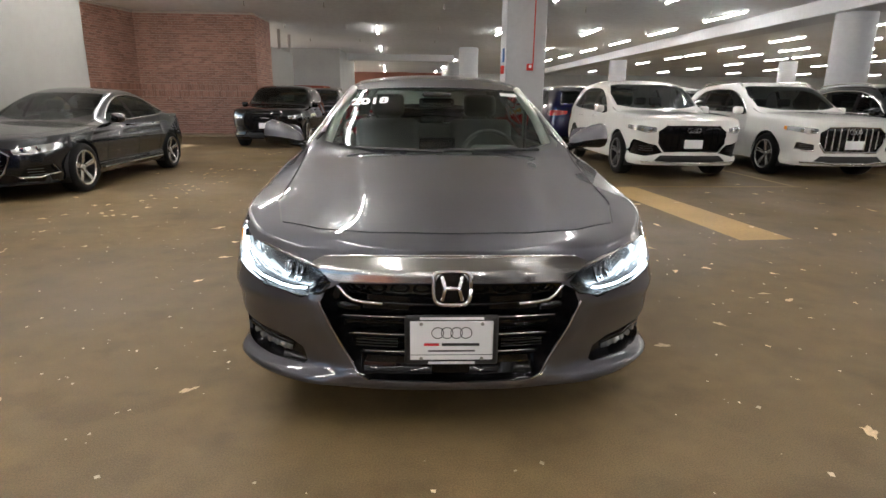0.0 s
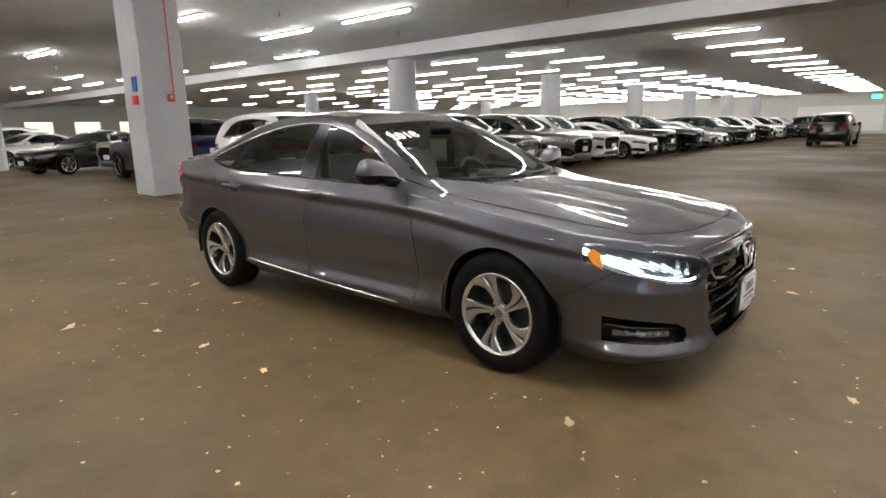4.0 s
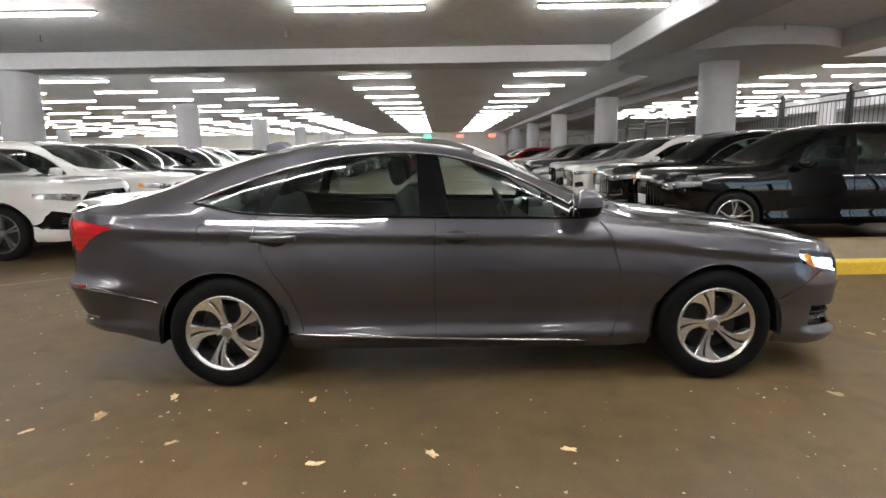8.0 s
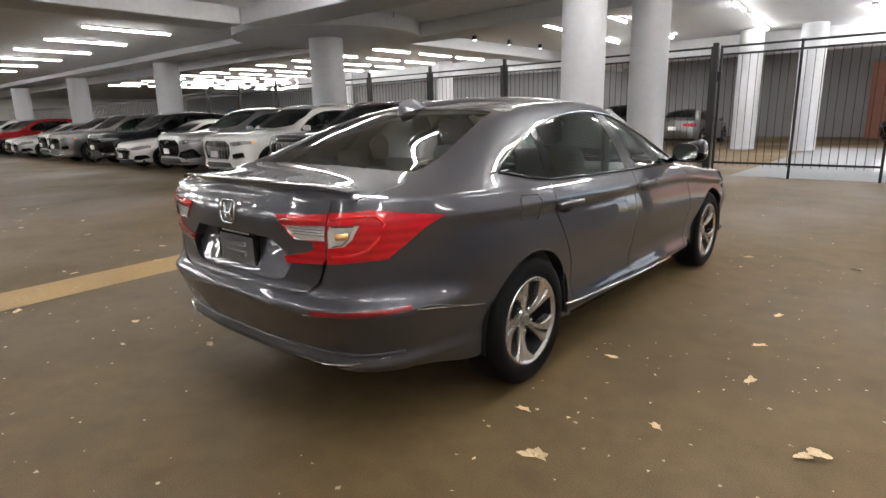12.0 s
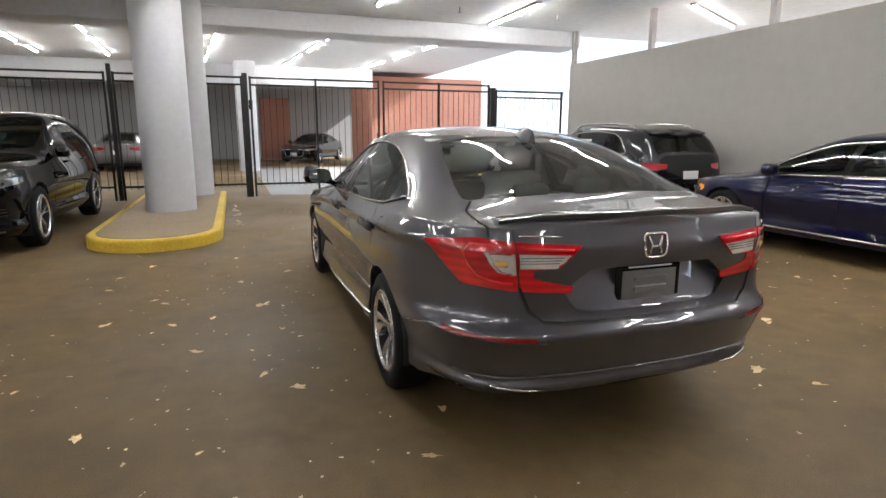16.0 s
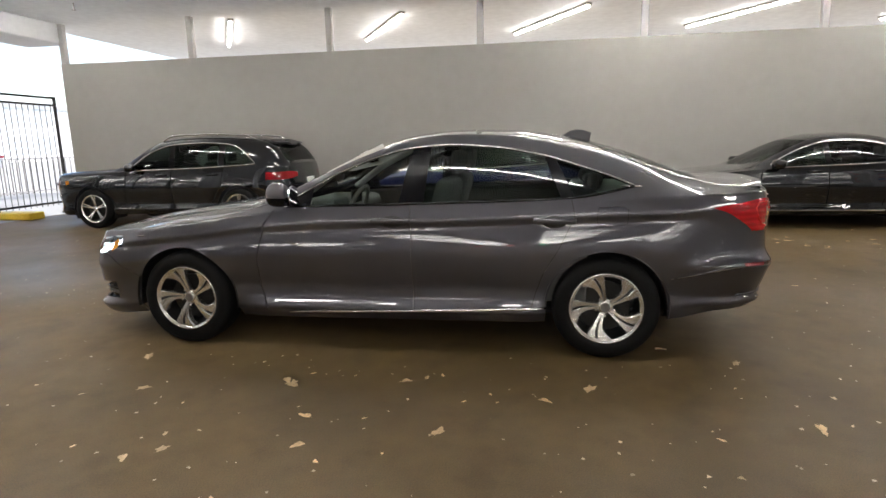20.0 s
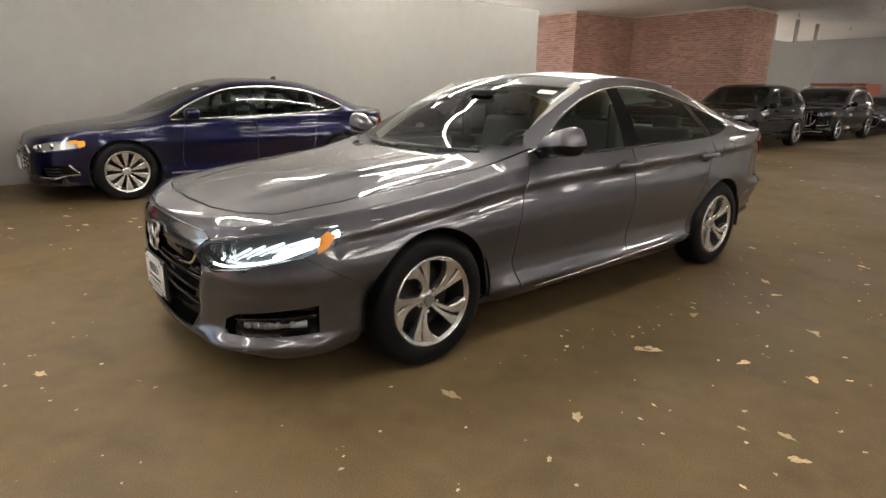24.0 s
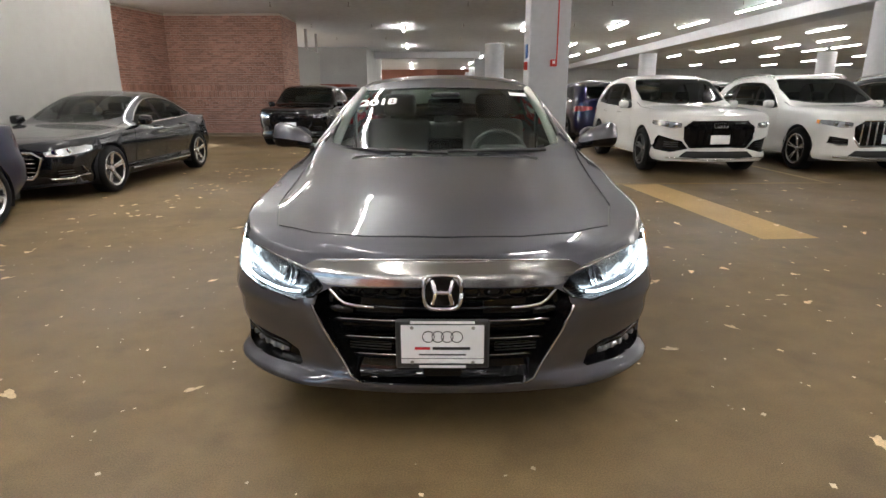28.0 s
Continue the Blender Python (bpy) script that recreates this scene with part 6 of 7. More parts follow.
SPECS["saloon"] = dict(
    SPECS["sedan"],
    ztop=[(-2.4, 0.705), (-2.1, 0.79), (-1.5, 0.875), (-0.98, 0.935), (-0.86, 0.97), (-0.4, 1.205), (-0.05, 1.355), (0.2, 1.410), (0.55, 1.425), (0.95, 1.39), (1.3, 1.275), (1.62, 1.115), (1.76, 1.060), (1.95, 1.045), (2.2, 1.035), (2.4, 0.995)],
    dlo=(-0.62, 1.38, [(-0.62, 0.955), (-0.40, 1.085), (-0.1, 1.215), (0.15, 1.280), (0.5, 1.30), (0.85, 1.262), (1.12, 1.170), (1.30, 1.075), (1.38, 1.025)], [(-0.62, 0.915), (0.4, 0.95), (1.1, 0.985), (1.38, 1.010)]),
    pillars=((0.12, 0.20), (0.98, 1.06)), back=(1.10, 1.66, 0.55))


SPECS["fastback"] = dict(
    SPECS["sedan"],
    ztop=[(-2.4, 0.705), (-2.1, 0.795), (-1.6, 0.875), (-1.21, 0.935), (-1.09, 0.97), (-0.62, 1.205), (-0.27, 1.350), (0.02, 1.412), (0.45, 1.430), (0.9, 1.405), (1.4, 1.285), (1.75, 1.135), (1.95, 1.062), (2.2, 1.035), (2.4, 0.995)],
    x4=[(-2.4, 0.80), (-1.18, 0.80), (-0.62, 0.745), (-0.20, 0.67), (0.5, 0.64), (1.2, 0.645), (1.8, 0.72), (2.4, 0.84)],
    z4d=[(-2.4, 0.004), (-1.18, 0.03), (-0.20, 0.05), (1.3, 0.055), (1.9, 0.035), (2.4, 0.01)],
    dlo=(-0.88, 1.50, [(-0.88, 0.940), (-0.62, 1.085), (-0.32, 1.210), (-0.05, 1.280), (0.4, 1.308), (0.85, 1.280), (1.2, 1.190), (1.40, 1.105), (1.50, 1.055)], [(-0.88, 0.905), (0.4, 0.95), (1.1, 0.985), (1.40, 1.015), (1.50, 1.045)]),
    pillars=((0.10, 0.18), (0.98, 1.05)), screen=(-1.18, 0.30, 0.70, -0.32, 0.58), mirror=-0.69)


def trim_line(sh, fn, y0, y1, n, r, off=0.0):
    """A bright strip along the skin; fn gives the height for a place along the car."""
    pts = []
    for k in range(n + 1):
        y = y0 + (y1 - y0) * k / n
        z = fn(y)
        lo, hi = sh.glasspoint(y, 0), sh.glasspoint(y, 1)
        t = min(max((z - lo.z) / max(hi.z - lo.z, 0.01), 0), 1)
        p = sh.glasspoint(y, t)
        pts.append((p.x + off, p.y, p.z))
    return pts


def mirror_pts(pts):
    return [(-x, y, z) for x, y, z in pts]


def parked_model(kind, style, spokes, rimmat, chrome=True, near=True):
    s = SPECS[kind]
    root = empty("parked_" + ("suv" if kind == "suv" else "sedan"))
    sh = Shell(s["outline"], *(pchip(*s[k]) for k in ("zbot", "zsh", "ztop", "x4", "z4d")), tuple(pchip(*s[k]) for k in ("front", "side", "rear")), na=84, nl=14, ns=9, nt=8)
    bm, zone = sh.mesh()
    FR, RE = (lambda c: c.y < -1.5), (lambda c: c.y > 1.7)
    regs = []

    def region(name, proj, where, poly):
        cut_poly(bm, poly, proj, where)
        regs.append((name, proj, where, poly))
    for y in (-s["wb"], s["wb"]):
        region("arch", "yz", lambda c: c.x > 0.6 and c.z < 1.0, arc_poly(y, s["r"], s["r"] * 1.13, 20))
    region("headlamp", "xz", lambda c: c.y < s["lampy"], s["lamp"])
    region("amber", "xz", lambda c: s["lampy"] <= c.y < s["lampy"] + 0.07, s["lamp"])
    region("side_intake", "xz", lambda c: c.y < -1.72, s["intake_small"] if chrome else s["intake"])
    region("grille", "xz", FR, s["grille"])
    region("lip", "xz", FR, [(-0.1, s["lip"] + 0.01), (0.50, s["lip"] + 0.01), (0.60, s["lip"] - 0.07), (0.55, s["lip"] - 0.11), (-0.1, s["lip"] - 0.11)])
    region("taillamp", "xz", lambda c: c.y > 2.02, s["tail"])
    y0, y1, up, lo = s["dlo"]
    up, lo = pchip(*up), pchip(*lo)
    ys = [y0 + (y1 - y0) * k / 18 for k in range(19)]
    GL = lambda c: c.x > 0.4 and c.z > lo(c.y) - 0.08 and y0 - 0.2 < c.y < y1 + 0.2
    for a, b in s["pillars"]:
        region("pillar", "yz", GL, [(a, 0.8), (a + 0.03, 1.7), (b + 0.03, 1.7), (b, 0.8)])
    region("dlo", "yz", GL, [(y, lo(y)) for y in ys] + [(y, up(y)) for y in ys[::-1]])
    yc, bow, xw, yh, xh = s["screen"]
    region("windscreen", "xy", lambda c: c.y < 0.15, [(-0.1, yc)] + [(x, yc + bow * (x / xw) ** 2.2) for x in (0.2, 0.4, 0.55, xw * 0.96)] + [(xh + 0.05, yh - 0.25), (xh - 0.03, yh + 0.05), (0.3, yh - 0.02), (-0.1, yh - 0.03)])
    yb0, yb1, xb = s["back"]
    region("rear_window", "xy", lambda c: c.y > yb0 - 0.3 and c.z > 0.9, [(-0.1, yb0), (xb * 0.8, yb0), (xb, yb1 - 0.06), (xb - 0.05, yb1), (-0.1, yb1)])
    gapz = s["zsh"][0][1]
    for gi, pts in enumerate(([(-0.74, s["zsh"][3][1]), (-0.80, 0.5), (-0.78, 0.35)], [(s["pillars"][0][0] + 0.05, s["zsh"][4][1]), (s["pillars"][0][0] + 0.05, 0.35)], [(s["pillars"][1][1], s["zsh"][5][1]), (s["pillars"][1][1] - 0.05, 0.8), (0.95, 0.5), (0.92, 0.35)])):
        region("gap%d" % gi if near else "gap", "yz", lambda c: c.x > 0.7 and c.z < lo(c.y), strip_poly(pts, 0.010))
    yb, xb2 = s["bonnet"]
    region("gap3" if near else "gap", "xy", lambda c: c.y < -0.6 and c.z > gapz * 0.9, strip_poly([(-0.05, yb), (0.4, yb + 0.03), (xb2 - 0.1, yb + 0.15), (xb2, yb + 0.45), (xb2 + 0.02, -0.75)], 0.010))

    def label_of(c, z, n):
        found = ""
        for name, proj, where, poly in regs:
            if where(c) and inside(poly, *PROJ[proj](c)):
                if name == "pillar":
                    found = "pillar"
                    continue
                if name == "dlo":
                    return "pillar" if found else "window_%d" % sum(c.y > b for a, b in s["pillars"])
                return name
        return "body"

    groups, nor = pieces(bm, zone, label_of)
    paint0 = P["black"]
    for name, mat, kw in (("body", paint0, dict(flange=0.015)), ("windscreen", M["glass"], {}), ("rear_window", M["glass"], {}), ("headlamp", M["clearlamp"] if kind != "suv" else M["parklamp"], dict(join=False, push=-0.003)),
                          ("taillamp", M["parktail"], dict(join=False, push=-0.004)), ("grille", M["gloss"], dict(push=0.03, flange=-0.03)), ("lip", M["black"], dict(push=0.02, flange=-0.02)),
                          ("side_intake", M["gloss"], dict(join=False, push=0.03, flange=-0.03)), ("amber", M["amber"] if chrome and (kind == "suv" or spokes == 10) else M["parklamp"], dict(join=False, push=-0.002)), ("gap", M["black"], dict(push=0.012)), ("gap0", M["black"], dict(push=0.012, join=False)), ("gap1", M["black"], dict(push=0.012, join=False)), ("gap2", M["black"], dict(push=0.012, join=False)), ("gap3", M["black"], dict(push=0.012)), ("window_0", M["glass"], dict(join=False)), ("window_1", M["glass"], dict(join=False)), ("window_2", M["glass"], dict(join=False))):
        if name in groups:
            skin({"lip": "air_intake", "amber": "side_marker", "gap": "panel_gap", "gap0": "panel_gap", "gap1": "panel_gap", "gap2": "panel_gap", "gap3": "panel_gap", "window_0": "front_window", "window_1": "back_window", "window_2": "quarter_window"}.get(name, name), groups[name], nor, mat, root, **kw)
    if "pillar" in groups:
        for i, (a, b) in enumerate(s["pillars"]):
            fs = [f for f in groups["pillar"] if abs(f.calc_center_median().y - (a + b) / 2) < 0.3]
            if fs:
                skin("pillar_trim", fs, nor, M["gloss"], root, join=False)
    bm.free()
    part("underside", box(-0.78, 0.78, -2.05, 2.05, s["zbot"][2][1] - 0.02, s["zbot"][2][1] + 0.12, 0.03), M["black"], root)
    r = s["r"]
    for sx in (1, -1):
        for y in (-s["wb"], s["wb"]):
            b = bmesh.new()
            pts = [(r * 1.15 * math.cos(math.pi * k / 14), r + r * 1.15 * math.sin(math.pi * k / 14)) for k in range(-2, 17)]
            ra = [[b.verts.new((sx * x, y + p, q)) for p, q in pts] for x in (s["W"] - 0.03, 0.58)]
            c = b.verts.new((sx * 0.58, y, r))
            for i in range(len(pts) - 1):
                b.faces.new((ra[0][i], ra[0][i + 1], ra[1][i + 1], ra[1][i]))
                b.faces.new((ra[1][i], ra[1][i + 1], c))
            part("wheel_house", b, M["black"], root)
            wheel(root, sx * (s["W"] - 0.125), y, r, 0.24, s["rim"], style, rimmat, sx, spokes, not near)
        zb = s["zsh"][3][1]
        b = box(0, 0.17, -0.07, 0.10, -0.07, 0.07, 0.05, 3)
        mir = part("door_mirror", b, paint0, root, smooth=60)
        mir.matrix_basis = pose(sx * (s["W"] - 0.02 if sx > 0 else s["W"] + 0.15), s.get("mirror", -0.58), zb + 0.09)
        b = box(0, 0.10, -0.03, 0.03, -0.02, 0.02, 0.01)
        if not near:
            b.free()
            continue
        arm = part("mirror_arm", b, M["black"], root)
        arm.matrix_basis = pose(sx * (s["W"] - 0.08) if sx > 0 else -s["W"] - 0.02, s.get("mirror", -0.58) + 0.02, zb + 0.035)
        for y in (-0.02, s["pillars"][1][0] - 0.10):
            p = sh.sidepoint(y, s["handle"], 0.02)
            hd = part("door_handle", box(-0.014, 0.014, -0.11, 0.11, -0.016, 0.016, 0.012, 2), paint0, root, smooth=60)
            hd.matrix_basis = pose(sx * p.x, y, s["handle"])
        if chrome:
            for nm, fn in (("window_trim", up), ("belt_trim", lo)):
                pts = trim_line(sh, fn, y0, y1, 20, 0.01, 0.004)
                part(nm, tube(pts if sx > 0 else mirror_pts(pts), 0.011, 6), M["alloy"], root, "bright window trim")
            if kind != "suv":
                pts = [tuple(sh.sidepoint(-0.95 + 1.9 * k / 8, 0.285, 0.012)) for k in range(9)]
                part("sill_trim", tube(pts if sx > 0 else mirror_pts(pts), 0.014, 6), M["chrome"], root, "bright sill trim")
        if kind == "suv" and chrome:
            pts = trim_line(sh, lambda y: 9.0, -0.05, 1.75, 12, 0.01)
            pts = [(x - 0.03, y, z + (0.0 if k in (0, 12) else 0.045)) for k, (x, y, z) in enumerate(pts)]
            part("roof_rail", tube(pts if sx > 0 else mirror_pts(pts), 0.018, 6), M["alloy"] if chrome else M["black"], root)
    if kind == "fastback":
        z = sh.ztop(0.80)
        fin = bmesh.new()
        for w, pts in ((-0.012, ((0.72, z - 0.004), (0.80, z + 0.045), (0.835, z + 0.045), (0.84, z - 0.008))), (0.012, ((0.72, z - 0.004), (0.80, z + 0.045), (0.835, z + 0.045), (0.84, z - 0.008)))):
            fin.faces.new([fin.verts.new((w * (0.4 if q > z + 0.03 else 1), y, q)) for y, q in pts])
        fin.verts.ensure_lookup_table()
        for i in range(4):
            j = (i + 1) % 4
            fin.faces.new((fin.verts[i], fin.verts[j], fin.verts[4 + j], fin.verts[4 + i]))
        bmesh.ops.recalc_face_normals(fin, faces=fin.faces)
        part("aerial_fin", fin, M["black"], root, "small black aerial fin")
        for x in (-0.42, 0.42):
            zt = sh.topz(x, -0.44)
            tilt = math.degrees(math.atan2(sh.topz(x, -0.38) - sh.topz(x, -0.50), 0.12))
            part("paper_tag", box(-0.06, 0.06, -0.035, 0.035, -0.001, 0.001), M["plate"], root, "small white paper tag").matrix_basis = pose(x, -0.44, zt + 0.006, tilt, 0, 0)
    if kind == "suv":
        b = bmesh.new()
        rows = []
        for k in range(13):
            x = 0.60 * (2 * k / 12 - 1)
            d = 0.10 * (abs(x) / 0.60) ** 2
            z0, z1 = sh.topz(x, 1.90 - d), sh.topz(x, 2.00 - d)
            rows.append([b.verts.new(p) for p in ((x, 1.90 - d, z0 + 0.004), (x, 2.00 - d, z1 + 0.022), (x, 2.20 - d, z1 - 0.030), (x, 2.205 - d, z1 - 0.055), (x, 2.02 - d, z1 - 0.03))])
        for p, q in zip(rows, rows[1:]):
            for i in range(4):
                b.faces.new((p[i], p[i + 1], q[i + 1], q[i]))
        b.faces.new(rows[0])
        b.faces.new(rows[-1][::-1])
        bmesh.ops.recalc_face_normals(b, faces=b.faces)
        part("roof_spoiler", b, M["black"], root, "black roof spoiler over the rear window", smooth=50)
    # grille frame, bars and number plate
    g = s["grille"]
    yf = s["outline"][0][1]
    half = [(x, z) for x, z in g if x > 0]
    loop = [(x, yf + 0.045 + 0.16 * x * x, z) for x, z in half]
    loop = [(-x, y, z) for x, y, z in loop[::-1]] + loop
    loop = loop + [loop[0]]
    part("grille_frame", tube([(x, y - 0.035, z) for x, y, z in loop], 0.016, 6), M["chrome"] if chrome else M["gloss"], root)
    zt, zb2 = g[1][1], g[-2][1]
    for k in range(6 if near and kind != "suv" else 0):
        z = zb2 + 0.03 + (zt - zb2 - 0.05) * k / 5
        part("grille_slat", tube([(x, yf + 0.02 + 0.16 * x * x, z) for x in (-0.40, -0.2, 0, 0.2, 0.40)], 0.008, 6), M["darkchrome"], root, smooth=60)
    for k in range(9 if near and kind == "suv" else 0):
        x = -0.44 + 0.11 * k
        part("grille_slat", box(x - 0.012, x + 0.012, yf + 0.02 + 0.16 * x * x, yf + 0.06 + 0.16 * x * x, zb2 + (0.01 if abs(x) < 0.4 else 0.06), zt - (0.02 if abs(x) < 0.4 else 0.05), 0.006), M["alloy"] if chrome else M["gloss"], root)
    part("number_plate", box(-0.155, 0.155, yf - 0.035, yf - 0.022, s["plate"] - 0.07, s["plate"] + 0.07, 0.006), M["plate"], root, "white dealer plate")
    yr = s["outline"][-1][1]
    part("rear_plate", box(-0.155, 0.155, yr - 0.03, yr + 0.005, s["handle"] - 0.24, s["handle"] - 0.10, 0.006), M["plate"], root, "white dealer plate")
    for k in range(4 if near else 0):
        x = -0.075 + 0.05 * k
        pts = [(x + 0.034 * math.cos(a), yf - 0.012, zt - 0.075 + 0.034 * math.sin(a)) for a in [2 * math.pi * j / 16 for j in range(17)]]
        part("badge_ring", tube(pts, 0.005, 5), M["chrome"], root)
    for sx in (1, -1) if near else ():
        lamp = s["lamp"]
        pts = [(sx * p[0], p[1] + 0.012) for p in lamp[1:4]]
        part("lamp_strip", tube([tuple(sh.endpoint(x, z, False, 0.004)) for x, z in pts], 0.008, 6), M["chrome"], root, "bright strip in the headlamp")
        for k in range(2):
            x = lamp[1][0] + (0.08 + 0.12 * k)
            c = sh.endpoint(sx * x, (lamp[2][1] + lamp[5][1]) / 2 - 0.005 + 0.012 * k, False, -0.006)
            part("lamp_eye", lathe([(0.036, 0.0), (0.034, -0.012), (0.012, -0.016)], 14, "y"), M["reflector"], root, smooth=40).matrix_basis = pose(*c, 0, 0, sx * 18)
        ring = s["intake_small"] if chrome else s["intake"]
        if chrome:
            part("intake_trim", tube([tuple(sh.endpoint(sx * x, z, False, 0.004)) for x, z in ring[2:] + ring[:1]], 0.012, 6), M["alloy"], root, "bright trim round the side intake")
        for k in range(3):
            z = ring[0][1] + 0.03 + 0.035 * k
            part("intake_slat", tube([tuple(sh.endpoint(sx * x, z + 0.02 * (x - 0.6), False, -0.02)) for x in (0.62, 0.72, 0.82)], 0.006, 5), M["black"], root)
    zl = s["lip"] - 0.125
    part("lower_lip", tube([tuple(sh.endpoint(x, zl + (0.0 if abs(x) < 0.5 else 0.03), False, 0.012)) for x in (-0.80, -0.65, -0.5, -0.25, 0, 0.25, 0.5, 0.65, 0.80)], 0.020 if chrome else 0.012, 6), M["alloy"] if kind == "suv" and (chrome or rimmat == M["greyalloy"]) else M["black"], root, smooth=60)
    # cabin: dark tub, seats and dashboard
    zf = s["zsh"][4][1]
    part("cabin_floor", box(-0.74, 0.74, -1.0, 1.6, 0.35, 0.45), M["trim"], root)
    part("dashboard", box(-0.70, 0.70, -0.95, -0.45, 0.5, zf - 0.02, 0.06, 2), M["trim"], root)
    for x in (-0.38, 0.38):
        for y in (0.15, 1.0) if near else ():
            part("seat_back", box(x - 0.24, x + 0.24, y, y + 0.16, 0.5, zf + 0.10, 0.06, 2), M["parkseat"], root, smooth=60)
            part("headrest", box(x - 0.13, x + 0.13, y + 0.04, y + 0.14, zf + 0.13, zf + 0.29, 0.04, 2), M["parkseat"], root, smooth=60)
    part("cabin_side", box(-0.80, -0.76, -0.9, 1.5, 0.4, zf - 0.03), M["trim"], root)
    part("cabin_side", box(0.76, 0.80, -0.9, 1.5, 0.4, zf - 0.03), M["trim"], root)
    return root


M["clearlamp"] = pbr("clear_headlamp", (0.46, 0.47, 0.49), 0.15, metal=0.7, coat=1.0, var=0.4, scale=25)
M["parklamp"] = pbr("headlamp_glass", (0.30, 0.31, 0.33), 0.12, metal=0.6, coat=1.0, var=0.5, scale=25)
NAMES = {"white": "white", "black": "black", "blue": "dark blue", "darkgrey": "dark grey", "silver": "silver", "midgrey": "grey", "red": "red"}


def repaint(root, colour):
    for o in root.children_recursive:
        if o.type == "MESH" and o.data.materials and o.data.materials[0] == P["black"]:
            o.material_slots[0].link = "OBJECT"
            o.material_slots[0].material = P[colour]


MODELS = {}


def park(kind, variant, colour, x, y, heading, label="", scale=1.0, group="parked cars", near=True):
    """heading: 0 faces -y, 90 faces +x, 180 faces +y."""
    m = pose(x, y, 0, 0, 0, heading) @ Matrix.Diagonal((scale, scale, scale, 1))
    if (kind, variant, near) not in MODELS:
        args = {"a": ("twin", 5, M["alloy"], True), "b": ("thin", 5, M["alloy"], False), "c": ("petal", 10, M["alloy"], True), "d": ("plain", 5, M["alloy"], True), "e": ("twin", 5, M["greyalloy"], False)}[variant]
        car = parked_model(kind, *args, near)
        MODELS[kind, variant, near] = car
        car.matrix_basis = m
    else:
        car = copy_thing(MODELS[kind, variant, near], m)
        car.scale = (scale, scale, scale)
    repaint(car, colour)
    word = "sport utility car" if kind == "suv" else "sedan"
    place = label or "parked nose out in a row"
    return tagged(car, "%s %s %s" % (NAMES[colour], word, place), "car", group)


# along the low grey wall
park("suv", "a", "darkgrey", -5.27, -5.27, 0, "parked along the grey wall", 0.925)
park("fastback", "c", "blue", -5.48, -0.18, 0, "with bright trim along the grey wall", 1.01)
park("saloon", "d", "darkgrey", -5.50, 4.98, 0, "parked beside the end of the grey wall", 0.98)
park("suv", "b", "black", -4.05, 13.0, 0, "parked beside the brick wall", 0.95)
park("suv", "a", "black", -4.0, 18.9, 0, "parked behind another dark car", 0.97)
park("sedan", "a", "darkgrey", -3.7, 24.5, 0, "parked in a line of dark cars", near=False)
park("suv", "b", "midgrey", -3.6, 30.5, 0, "parked in a line of dark cars", near=False)
park("suv", "a", "white", -1.5, 50.5, 180, "far off before the brick wall", near=False)
park("sedan", "a", "darkgrey", 2.5, 52.0, 90, "far off before the brick wall", near=False)
# facing the drive aisle on its north side
park("suv", "e", "white", 4.40, 7.50, 0, "with dark trim parked nose out", 1.0)
park("suv", "a", "white", 7.18, 7.55, 0, "with chrome grille parked nose out", 1.0)
row = ["darkgrey", "midgrey", "white", "white", "black", "black", "midgrey", "white", "darkgrey", "white", "black", "silver", "white", "darkgrey", "black", "white", "midgrey"]
for k, col in enumerate(row):
    park("sedan" if k in (3, 6, 7, 11) else "suv", "ab"[k % 2], col, 10.0 + 2.85 * k, 7.6 + 0.25 * math.sin(3.7 * k), 0, near=k < 2)
# facing the aisle on its south side
park("suv", "b", "black", 4.87, -5.45, 180, "parked nose out beside the kerb island", 1.0)
row = ["black", "white", "silver", "white", "darkgrey", "midgrey", "white", "silver", "white", "red", "darkgrey", "white", "black"]
for k, col in enumerate(row):
    park("sedan" if k in (3, 7, 8) else "suv", "ab"[(k + 1) % 2] if k else "a", col, 7.65 + 2.8 * k, -5.5 + 0.2 * math.sin(2.9 * k), 180, near=k < 3)
park("suv", "a", "black", 34.0, 1.2, 90, "standing in the drive aisle", near=False)
park("suv", "b", "darkgrey", 52.0, 4.0, 20, "standing at the aisle end", near=False)
# second row behind the north row, and cars on the cross aisle
park("suv", "b", "blue", 4.3, 13.6, 180, "parked behind a white one", near=False)
park("sedan", "a", "darkgrey", 4.2, 19.6, -75, "parked beside a round column", near=False)
park("suv", "a", "silver", 5.8, 16.4, -80, "parked beside a column", near=False)
park("sedan", "a", "white", 3.9, 26.3, -70, "parked beside a round column", near=False)
park("suv", "a", "white", 3.6, 31.2, -70, "parked at the side of the far aisle", near=False)
row = ["white", "darkgrey", "silver", "black", "white", "midgrey", "black", "white", "silver", "white", "black", "midgrey"]
for k, col in enumerate(row):
    park("sedan" if k % 4 == 1 else "suv", "ab"[k % 2], col, 7.6 + 2.9 * k, 14.2, 180, near=False)
# behind the fence
for k, col in enumerate(["midgrey", "darkgrey", "white", "black", "white", "midgrey", "darkgrey", "silver"]):
    park("sedan" if k % 3 == 0 else "suv", "ab"[k % 2], col, 5.6 + 3.0 * k, -21.5, 0 if k in (0, 3) else 180, "parked behind the fence", near=False)
park("sedan", "a", "darkgrey", -2.2, -26.0, 150, "parked beside the brick pier behind the gate", near=False)


